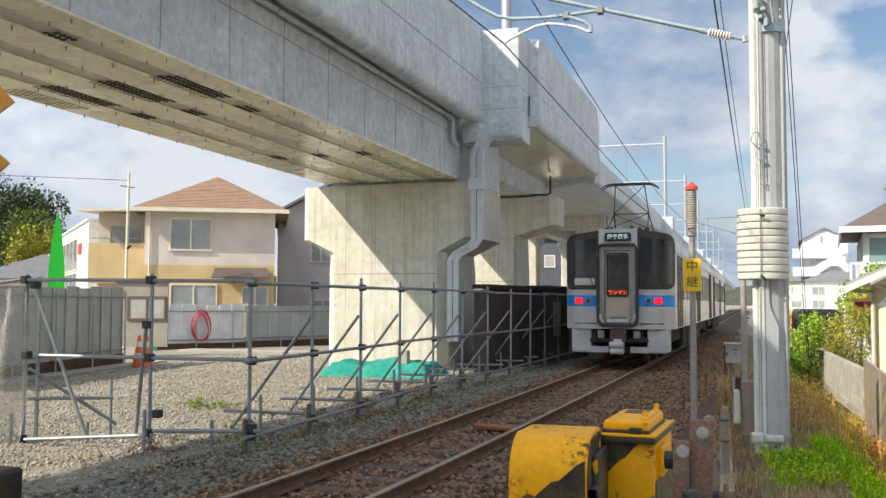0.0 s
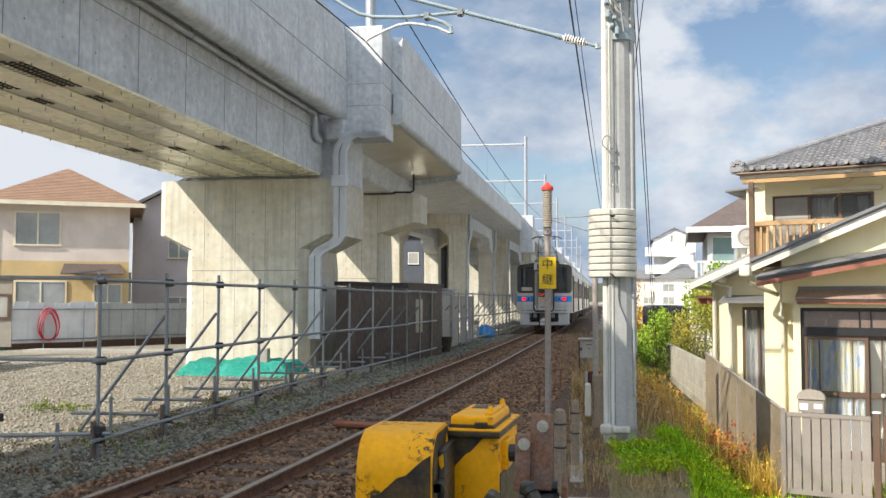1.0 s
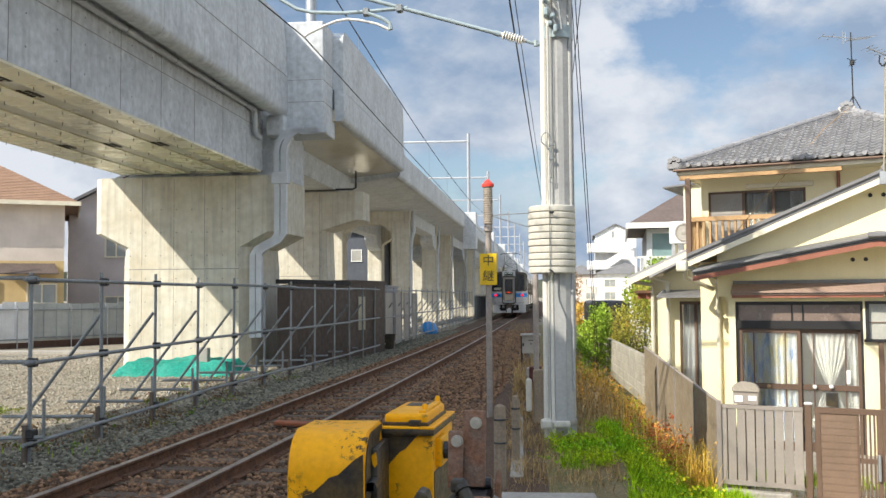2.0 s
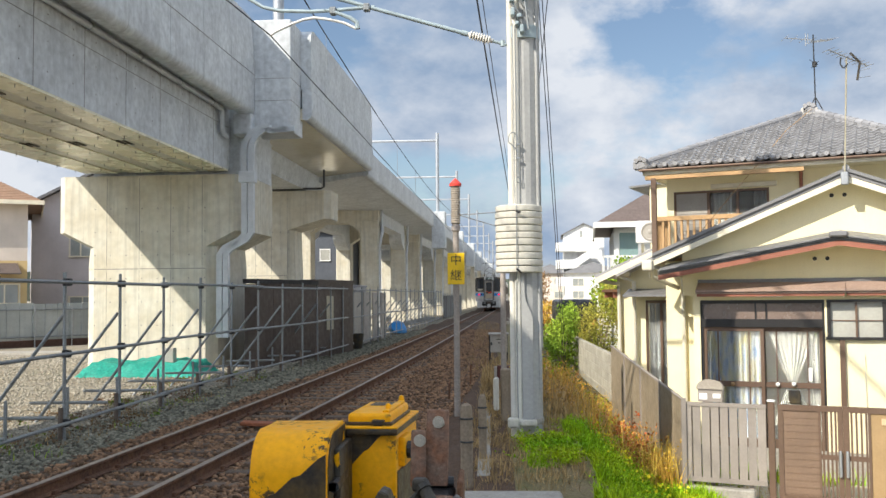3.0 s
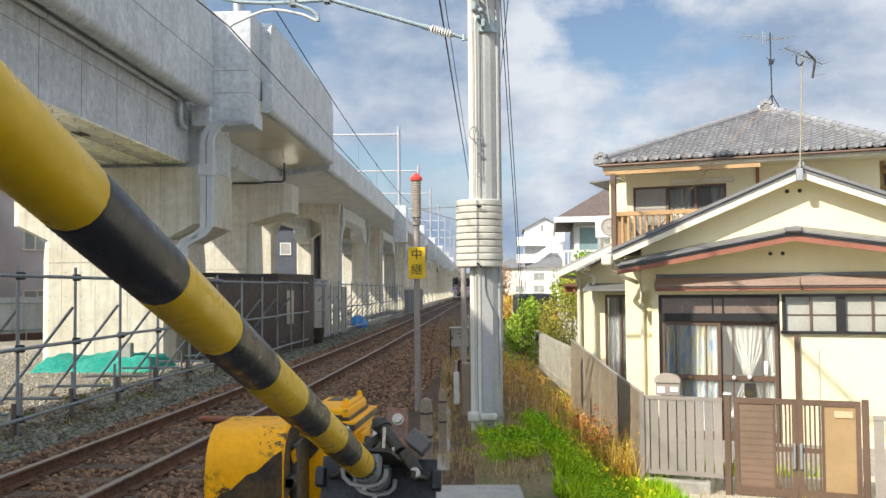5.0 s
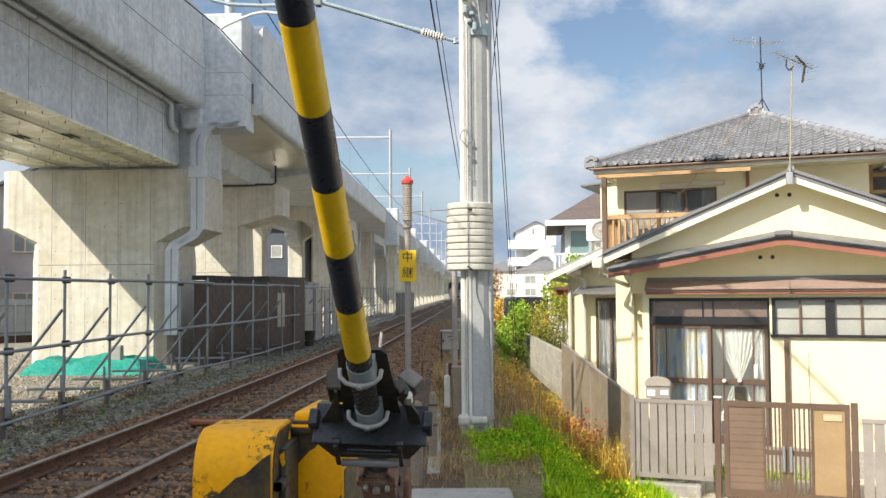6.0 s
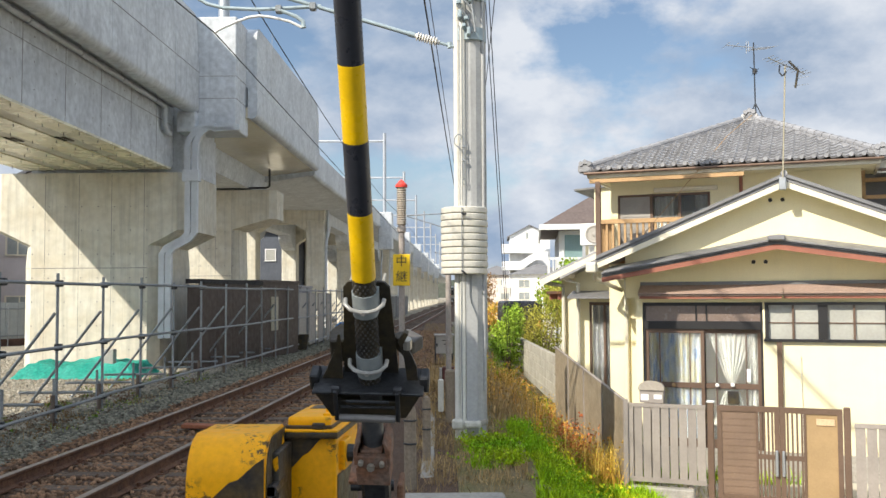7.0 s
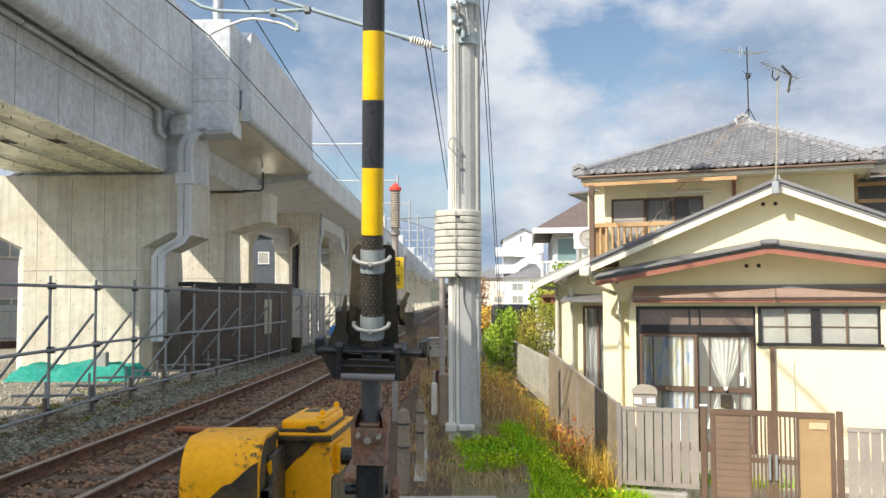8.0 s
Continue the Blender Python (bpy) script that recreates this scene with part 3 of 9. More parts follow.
# ---- catenary pole ----
POLE_C = mat("pole_concrete", (0.38, 0.385, 0.38), 0.8, var=0.09, scale=1.4, fine=24, bump=0.12, streak=0.3)
SLEEVE = mat("pale_sleeve", (0.55, 0.53, 0.47), 0.65, var=0.1, scale=4, fine=40, bump=0.06, streak=0.5, tint=(0.50, 0.48, 0.41))
INSUL = mat("porcelain", (0.75, 0.73, 0.68), 0.2, var=0.04, scale=4, fine=20, bump=0.0)
PX, PY = 0.435, 11.4
POLE_BLUE = mat("blue_grey_band", (0.36, 0.44, 0.47), 0.5, 0.2, var=0.08, scale=5, fine=40, bump=0.05, streak=0.3)
SHEATH = mat("pale_conduit_sheath", (0.66, 0.645, 0.59), 0.6, var=0.06, scale=3, fine=40, bump=0.04, streak=0.35, tint=(0.58, 0.565, 0.51))


def build_pole():
    p = thing("catenary_pole", "tall concrete railway pole with pale conduits and ribbed collar", "utility pole", (PX, PY, -0.1))
    bm = bmesh.new()
    lathe(bm, [(0.186, -0.6), (0.178, 3), (0.168, 8.2)], (PX, PY, 0), 16)
    part("shaft", bm, POLE_C, p, "grey concrete shaft with faceted faces")
    # collar of ten separate rings round shaft and conduits
    cx, cy, z0, n, hgt = 0.35, PY - 0.03, 1.905, 10, 0.0822
    for i in range(n):
        a = z0 + hgt * i
        k = 0.286 + 0.003 * ((i * 5) % 3 - 1)
        bm = bmesh.new()
        lathe(bm, [(0.20, a + 0.002), (k - 0.010, a + 0.003), (k, a + 0.013), (k + 0.002, a + 0.04), (k, a + hgt - 0.013), (k - 0.010, a + hgt - 0.003), (0.20, a + hgt - 0.002)], (cx + 0.002 * (i % 2), cy, 0), 36)
        part("collar_ring", bm, SLEEVE, p, "weathered cream collar ring", True)
    # conduits on the lit side
    for x, y, r, top, low in ((PX - 0.168, PY - 0.10, 0.042, 8.0, -0.4), (PX - 0.105, PY - 0.165, 0.040, 8.0, -0.25), (PX + 0.15, PY - 0.11, 0.024, 8.0, 0.5), (PX + 0.178, PY - 0.04, 0.016, 8.0, 1.0)):
        bm = bmesh.new()
        tube(bm, [(x, y, low), (x + 0.006, y + 0.008, top)], r, 12)
        part("conduit", bm, SHEATH if x < PX else POLE_C, p, "pale cable conduit strapped to the shaft" if x < PX else "", True)
    # cover board below the collar; its tapered outline imitates the collar's shadow edge
    bm = bmesh.new()
    prism(bm, [(PX - 0.07, 0.02), (PX + 0.055, 0.02), (PX + 0.065, 1.36), (PX + 0.035, 1.45), (PX - 0.012, 1.56), (PX - 0.03, 1.66), (PX - 0.03, 1.90), (PX - 0.07, 1.90)], PY - 0.208, PY - 0.196, "y")
    part("cover_board", bm, POLE_C, p, "grey board over the cables, tapered to imitate the collar's shadow edge")
    # wires and loops hanging over the collar
    y = PY - 0.225
    bm = bmesh.new()
    tube(bm, [(PX - 0.135, y, 4.95), (PX - 0.13, y, 2.75), (PX - 0.12, cy - 0.30, 2.70), (PX - 0.12, cy - 0.30, 1.92), (PX - 0.13, y + 0.01, 1.82), (PX - 0.125, y + 0.02, 0.15)], 0.006, 6)
    tube(bm, [(PX - 0.10, y, 4.95), (PX - 0.095, y, 3.5), (PX - 0.09, y, 3.05)], 0.005, 6)
    part("earth_wire", bm, TUBE, p, "thin grey wire down the shaft")
    bm = bmesh.new()
    tube(bm, [(PX - 0.092 - 0.055 + 0.055 * math.cos(q), y - 0.005, 3.52 + 0.085 * math.sin(q)) for q in [math.pi * k / 8 for k in range(0, 10)]] + [(PX - 0.125, y - 0.005, 3.42), (PX - 0.092, y - 0.005, 3.36)], 0.007, 6)
    tube(bm, [(PX - 0.092, y - 0.005, 3.52), (PX - 0.09, y - 0.005, 3.30), (PX - 0.09, y - 0.005, 3.10)], 0.007, 6)
    tube(bm, [(PX - 0.09 + 0.018 * math.cos(q), y - 0.005, 3.03 + 0.035 * math.sin(q)) for q in [math.tau * k / 10 for k in range(11)]], 0.006, 6)
    for z in (3.46, 3.29):
        box(bm, PX - 0.115, PX - 0.068, y - 0.02, y + 0.01, z - 0.012, z + 0.012)
    part("wire_loop", bm, TUBE, p, "looped steel stay end with clips", True)
    bm = bmesh.new()
    tube(bm, [(PX - 0.12, cy - 0.325, 2.64), (PX - 0.10, cy - 0.33, 2.62), (PX - 0.07, cy - 0.325, 2.63)], 0.014, 6)
    part("wire_clip", bm, DARK_STEEL, p)
    bm = bmesh.new()
    tube(bm, [(PX - 0.13, cy - 0.325, 1.95), (PX - 0.10, cy - 0.33, 1.93), (PX - 0.07, cy - 0.32, 1.90)], 0.012, 6)
    part("wire_clip", bm, DARK_STEEL, p)
    # cloth-bound straps at the foot
    part("foot_strap", rbox(PX - 0.25, PX - 0.11, PY - 0.26, PY - 0.12, 0.05, 0.17, 0.03, 2), SLEEVE, p, "pale lump of binding on the conduit")
    part("foot_strap", rbox(PX - 0.10, PX + 0.10, PY - 0.27, PY - 0.15, 0.07, 0.15, 0.025, 2), SLEEVE, p)
    bm = bmesh.new()
    lathe(bm, [(0.192, 0.08), (0.197, 0.10), (0.197, 0.13), (0.192, 0.15)], (PX, PY, 0), 20)
    part("foot_band", bm, OLD_CONCRETE, p)
    part("rag", rbox(PX - 0.14, PX - 0.05, PY - 0.30, PY - 0.22, -0.10, -0.02, 0.03, 2), TUBE, p, "grey-blue rag tied at the foot")
    # wide sheet bands with fittings at the bracket
    for z0, z1 in ((4.78, 4.94), (5.28, 5.62), (5.85, 6.0)):
        bm = bmesh.new()
        lathe(bm, [(0.182, z0), (0.206, z0 + 0.004), (0.206, z1 - 0.004), (0.182, z1)], (PX, PY, 0), 24)
        part("pole_band", bm, POLE_BLUE, p, "blue-grey sheet steel band", True)
    for x, z, w, h in ((-0.13, 5.07, 0.05, 0.10), (-0.05, 5.02, 0.06, 0.05), (-0.14, 5.22, 0.06, 0.06), (0.0, 5.30, 0.04, 0.16), (-0.08, 4.93, 0.05, 0.05), (-0.02, 4.86, 0.05, 0.10)):
        part("bolt_block", rbox(PX + x - w / 2, PX + x + w / 2, PY - 0.31, PY - 0.18, z - h / 2, z + h / 2, 0.012, 1), POLE_BLUE, p)
    for k, (x0, z0, x1, z1) in enumerate(((-0.15, 5.18, -0.02, 5.02), (-0.10, 5.28, 0.05, 5.10), (0.0, 5.35, 0.06, 4.86), (-0.05, 5.0, 0.02, 4.84))):
        bm = bmesh.new()
        tube(bm, [(PX + x0, PY - 0.27, z0), (PX + x1, PY - 0.25, z1)], 0.016, 6)
        part("tie_bolt", bm, TUBE, p)
    # bracket tube, insulator and registration arm in the plane of the pole
    yb = PY - 0.1
    a, b = Vector((0.23, yb, 4.715)), Vector((-2.04, yb, 5.40))
    q = (b - a).normalized()
    bm = bmesh.new()
    tube(bm, [a, a + q * 0.20], 0.02, 8)
    tube(bm, [a + q * 0.05 + Vector((0, 0, -0.03)), a + q * 0.05 + Vector((0, 0, 0.04))], 0.03, 8)
    tube(bm, [a + q * 0.50, a + q * 3.2], 0.026, 12)
    tube(bm, [a + q * 0.50, a + q * 0.58], 0.034, 12)
    part("bracket_arm", bm, POLE_BLUE, p, "slanting galvanised bracket tube", True)
    bm = bmesh.new()
    rings = []
    pts = [a + q * (0.18 + 0.33 * i / 30) for i in range(31)]
    u = q.orthogonal().normalized()
    w = q.cross(u)
    for i, c in enumerate(pts):
        rr = (0.028, 0.060, 0.048)[i % 3] if 2 < i < 28 else 0.028
        rings.append([bm.verts.new(c + (u * math.cos(t) + w * math.sin(t)) * rr) for t in [k * math.tau / 16 for k in range(16)]])
    for r0, r1 in zip(rings, rings[1:]):
        for k in range(16):
            bm.faces.new((r0[k], r0[(k + 1) % 16], r1[(k + 1) % 16], r1[k]))
    part("insulator", bm, INSUL, p, "ribbed white porcelain insulator", True)
    bm = bmesh.new()
    tube(bm, [(-3.20, yb, 5.52), (-2.98, yb, 5.37), (-2.80, yb, 5.26), (-2.60, yb, 5.21), (-2.2, yb, 5.19), (-1.90, yb, 5.20), (-1.40, yb, 5.23)], 0.024, 10)
    part("registration_tube", bm, POLE_BLUE, p, "curved blue-grey registration tube", True)
    for x, z in ((-1.92, 5.19), (-1.50, 5.225)):
        part("tube_clamp", rbox(x - 0.04, x + 0.04, yb - 0.05, yb + 0.05, z - 0.05, z + 0.045, 0.012, 1), TUBE, p, "dark tube clamp")
    bm = bmesh.new()
    tube(bm, [(-1.93, yb - 0.03, 5.18), (-1.80, yb - 0.03, 5.13), (-1.70, yb - 0.03, 5.09), (-1.62, yb - 0.03, 5.03), (-1.61, yb - 0.03, 4.95)], 0.022, 8, 0.03)
    part("arm_hook", bm, POLE_BLUE, p, "", True)
    bm = bmesh.new()
    tube(bm, [(-2.72, yb, 4.89), (-2.66, yb, 4.94), (-2.46, yb, 5.03), (-2.30, yb, 5.09), (-2.16, yb, 5.11), (-2.0, yb, 5.09), (-1.79, yb, 5.04), (-1.63, yb, 4.96)], 0.018, 10)
    part("steady_arm", bm, WHITE, p, "slim pale curved steady arm", True)


build_pole()


# ---- relay signal ----
SIGN_Y = mat("yellow_sign", (0.85, 0.55, 0.01), 0.4, var=0.04, scale=4, fine=40, bump=0.02)
SIG_RED = mat("red_cap", (0.75, 0.07, 0.05), 0.4, var=0.08, scale=6, fine=40, bump=0.05)
SIG_GLASS = mat("ribbed_lens", (0.36, 0.315, 0.26), 0.35, 0.0, var=0.15, scale=6, fine=40, bump=0.05)
POST = mat("brown_grey_post", (0.34, 0.30, 0.27), 0.7, 0.1, var=0.2, scale=3, fine=40, bump=0.1)


def letters(text, size, m, parent, material, name="lettering"):
    cu = bpy.data.curves.new(name, "FONT")
    cu.body, cu.size, cu.extrude, cu.align_x, cu.align_y = text, size, 0.002, "CENTER", "CENTER"
    tmp = bpy.data.objects.new(name, cu)
    scene.collection.objects.link(tmp)
    me = bpy.data.meshes.new_from_object(tmp.evaluated_get(bpy.context.evaluated_depsgraph_get()))
    bpy.data.objects.remove(tmp)
    me.transform(chain(parent).inverted() @ m)
    me.materials.clear()
    me.materials.append(material)
    ob = new(name, me)
    ob.parent = parent
    return ob


def build_signal():
    x, y = -0.507, 13.75
    s = thing("relay_signal", "slim signal post with red-capped lamp and yellow plate", "railway signal", (x, y, -0.15))
    bm = bmesh.new()
    tube(bm, [(x, y, -0.3), (x, y, 2.62)], 0.045, 14)
    part("post", bm, POST, s, "weathered brown-grey post", True)
    bm = bmesh.new()
    lathe(bm, [(0.045, 2.58), (0.066, 2.60), (0.066, 2.66), (0.05, 2.7)], (x, y, 0), 16)
    part("socket", bm, POST, s, "", True)
    bm = bmesh.new()
    prof = []
    for i in range(17):
        z = 2.70 + i * 0.0335
        prof += [(0.062, z), (0.072, z + 0.012), (0.072, z + 0.022), (0.062, z + 0.033)]
    lathe(bm, prof, (x, y, 0), 20)
    part("lamp_tube", bm, SIG_GLASS, s, "ribbed tubular lamp", True)
    bm = bmesh.new()
    lathe(bm, [(0.09, 3.26), (0.09, 3.30), (0.05, 3.34), (0.02, 3.37), (0.004, 3.38)], (x, y, 0), 18)
    part("cap", bm, SIG_RED, s, "red conical cap", True)
    plate = part("sign_plate", rbox(x - 0.125, x + 0.125, y - 0.075, y - 0.055, 1.80, 2.265, 0.008, 2), SIGN_Y, s, "yellow plate with two black characters")
    for ch, z in (("中", 2.15), ("継", 1.925)):
        letters(ch, 0.175, pose(x, y - 0.077, z, 90, 0, 0), plate, BLACK_PAINT)


build_signal()
# ---- cream house ----
HOUSE = pose(3.15, 14.2, 0, 0, 0, -22.5)
TILE = mat("kawara_tile", (0.29, 0.29, 0.30), 0.42, 0.05, var=0.12, scale=2.5, fine=40, bump=0.06, random_tone=0.14, tint=(0.24, 0.24, 0.25))
TRIM_RED = mat("red_brown_trim", (0.30, 0.115, 0.075), 0.6, var=0.15, scale=3, fine=40, bump=0.08)
BROWN_ALU = mat("brown_aluminium", (0.16, 0.105, 0.075), 0.45, 0.3, var=0.08, scale=2, fine=40, bump=0.02)
BLACK_ALU = mat("black_bronze_frame", (0.035, 0.034, 0.035), 0.4, 0.3, var=0.1, scale=2, fine=40, bump=0.02)
WOOD_TAN = mat("tan_wood", (0.46, 0.29, 0.14), 0.7, var=0.15, scale=3, fine=40, bump=0.1)
SLATE = mat("dark_metal_roof", (0.19, 0.19, 0.195), 0.5, 0.1, var=0.12, scale=2, fine=40, bump=0.05)
HOOD_TAN = mat("faded_tan_hood", (0.34, 0.245, 0.20), 0.55, 0.1, var=0.12, scale=3, fine=40, bump=0.05)
BARGE = mat("cream_board", (0.76, 0.70, 0.55), 0.6, var=0.05, scale=2, fine=40, bump=0.05)
FROST = mat("frosted_pane", (0.40, 0.40, 0.36), 0.18, var=0.06, scale=2, fine=30, bump=0.02, spec=0.7)
DARK_PANE = mat("dark_pane", (0.035, 0.036, 0.038), 0.06, var=0.1, scale=1, fine=5, bump=0.0, spec=0.8)
SIDE_CLOTH = mat("grey_blue_cloth", (0.34, 0.36, 0.37), 0.9, var=0.08, scale=3, fine=40, bump=0.05, random_tone=0.25)
TRANSOM = mat("brown_transom_pane", (0.20, 0.15, 0.125), 0.22, var=0.10, scale=2, fine=30, bump=0.02, spec=0.6)
CURTAIN_W = mat("white_lace", (0.62, 0.62, 0.57), 0.9, var=0.06, scale=3, fine=30, bump=0.1)
CLEAR = glass("window_glass", (0.92, 0.95, 0.95), 0.02, 0.06)
GATE_TAN = mat("tan_gate_panel", (0.36, 0.245, 0.125), 0.5, 0.1, var=0.06, scale=2, fine=40, bump=0.02)
GATE_BROWN = mat("brown_gate_slats", (0.20, 0.135, 0.095), 0.5, 0.1, var=0.08, scale=2, fine=40, bump=0.02)
FENCE_GREY = mat("taupe_fence_slats", (0.30, 0.265, 0.235), 0.55, 0.05, var=0.07, scale=2, fine=40, bump=0.03, random_tone=0.06)
PVC = mat("ivory_pipe", (0.70, 0.66, 0.54), 0.45, var=0.05, scale=2, fine=30, bump=0.02)


def curtain_mat():
    m = mat("blue_print_curtain", (0.42, 0.50, 0.62), 0.9, var=0.05, scale=3, fine=30, bump=0.05)
    nt = m.node_tree
    n = nt.nodes.new("ShaderNodeTexNoise")
    n.inputs["Scale"].default_value, n.inputs["Detail"].default_value = 5.0, 2.5
    co = nt.nodes.new("ShaderNodeTexCoord")
    mp = nt.nodes.new("ShaderNodeMapping")
    mp.inputs["Scale"].default_value = (2.4, 2.4, 0.7)
    nt.links.new(co.outputs["Object"], mp.inputs["Vector"])
    nt.links.new(mp.outputs["Vector"], n.inputs["Vector"])
    r = nt.nodes.new("ShaderNodeValToRGB")
    r.color_ramp.interpolation = "LINEAR"
    e = r.color_ramp.elements
    e[0].position, e[0].color = 0.34, (0.34, 0.48, 0.74, 1)
    e[1].position, e[1].color = 0.45, (0.70, 0.76, 0.80, 1)
    k = e.new(0.66)
    k.color = (0.74, 0.68, 0.36, 1)
    nt.links.new(n.outputs["Fac"], r.inputs["Fac"])
    nt.links.new(r.outputs["Color"], nt.nodes["Principled BSDF"].inputs["Base Color"])
    return m


CURTAIN_B = curtain_mat()


def wall_strips(bm, u0, u1, z0, z1, v0, v1, holes, m):
    """A wall of thickness v0..v1 with rectangular openings (a, b, c, d) that go through it, as one connected shell."""
    us = sorted({u0, u1, *[h[0] for h in holes], *[h[1] for h in holes]})
    zs = sorted({z0, z1, *[h[2] for h in holes], *[h[3] for h in holes]})
    solid = {(i, j): not any(h[0] < (us[i] + us[i + 1]) / 2 < h[1] and h[2] < (zs[j] + zs[j + 1]) / 2 < h[3] for h in holes)
             for i in range(len(us) - 1) for j in range(len(zs) - 1)}
    made = {}

    def vert(i, j, k):
        if (i, j, k) not in made:
            made[i, j, k] = bm.verts.new(m @ Vector((us[i], v1 if k else v0, zs[j])))
        return made[i, j, k]
    for (i, j), full in solid.items():
        if not full:
            continue
        bm.faces.new([vert(*c, 0) for c in ((i, j), (i + 1, j), (i + 1, j + 1), (i, j + 1))])
        bm.faces.new([vert(*c, 1) for c in ((i, j + 1), (i + 1, j + 1), (i + 1, j), (i, j))])
        for other, (a, b) in (((i - 1, j), ((i, j), (i, j + 1))), ((i + 1, j), ((i + 1, j), (i + 1, j + 1))), ((i, j - 1), ((i, j), (i + 1, j))), ((i, j + 1), ((i, j + 1), (i + 1, j + 1)))):
            if not solid.get(other, False):
                bm.faces.new((vert(*a, 0), vert(*b, 0), vert(*b, 1), vert(*a, 1)))


def wavy(u0, u1, v, z0, z1, m, waves, depth, n=60, pinch=None):
    """A hanging cloth with folds; pinch: (height, width share) at which it is tied together."""
    bm = bmesh.new()
    rows = []
    nz = 14
    for j in range(nz + 1):
        z = z0 + (z1 - z0) * j / nz
        w = 1.0
        if pinch:
            w = pinch[1] + (1 - pinch[1]) * min(abs(z - pinch[0]) / (z1 - pinch[0]), 1) ** 0.8
        row = []
        for i in range(n + 1):
            k = i / n
            u = (u0 + u1) / 2 + (k - 0.5) * (u1 - u0) * w
            row.append(bm.verts.new(m @ Vector((u, v + depth * math.sin(k * math.tau * waves) * (0.6 + 0.4 * math.sin(k * 9 + z * 2)), z))))
        rows.append(row)
    for a, b in zip(rows, rows[1:]):
        for i in range(n):
            bm.faces.new((a[i], a[i + 1], b[i + 1], b[i]))
    bmesh.ops.solidify(bm, geom=bm.faces[:], thickness=0.004)
    return bm


def slab(bm, pts, t, m):
    """A sloping slab: upper corner points, thickness t downwards."""
    top = [bm.verts.new(m @ Vector(p)) for p in pts]
    low = [bm.verts.new(m @ (Vector(p) - Vector((0, 0, t)))) for p in pts]
    bm.faces.new(top), bm.faces.new(low[::-1])
    n = len(pts)
    for i in range(n):
        bm.faces.new((top[i], low[i], low[(i + 1) % n], top[(i + 1) % n]))


def tile_mesh():
    """One pantile: a wave across, a drop at its lower edge."""
    bm = bmesh.new()
    w, l = 0.188, 0.20
    rows = []
    for y, dz in ((0.0, -0.010), (-0.006, 0.032), (l, -0.004)):
        row = []
        for i in range(9):
            k = i / 8
            z = 0.034 * max(0.0, math.sin((k - 0.05) * math.tau * 0.62)) if k < 0.86 else 0.01
            if k > 0.55:
                z = 0.010 - 0.014 * math.sin((k - 0.55) / 0.45 * math.pi)
            row.append(bm.verts.new((k * w, y, z + dz)))
        rows.append(row)
    for a, b in zip(rows, rows[1:]):
        for i in range(8):
            bm.faces.new((a[i], a[i + 1], b[i + 1], b[i]))
    return bm


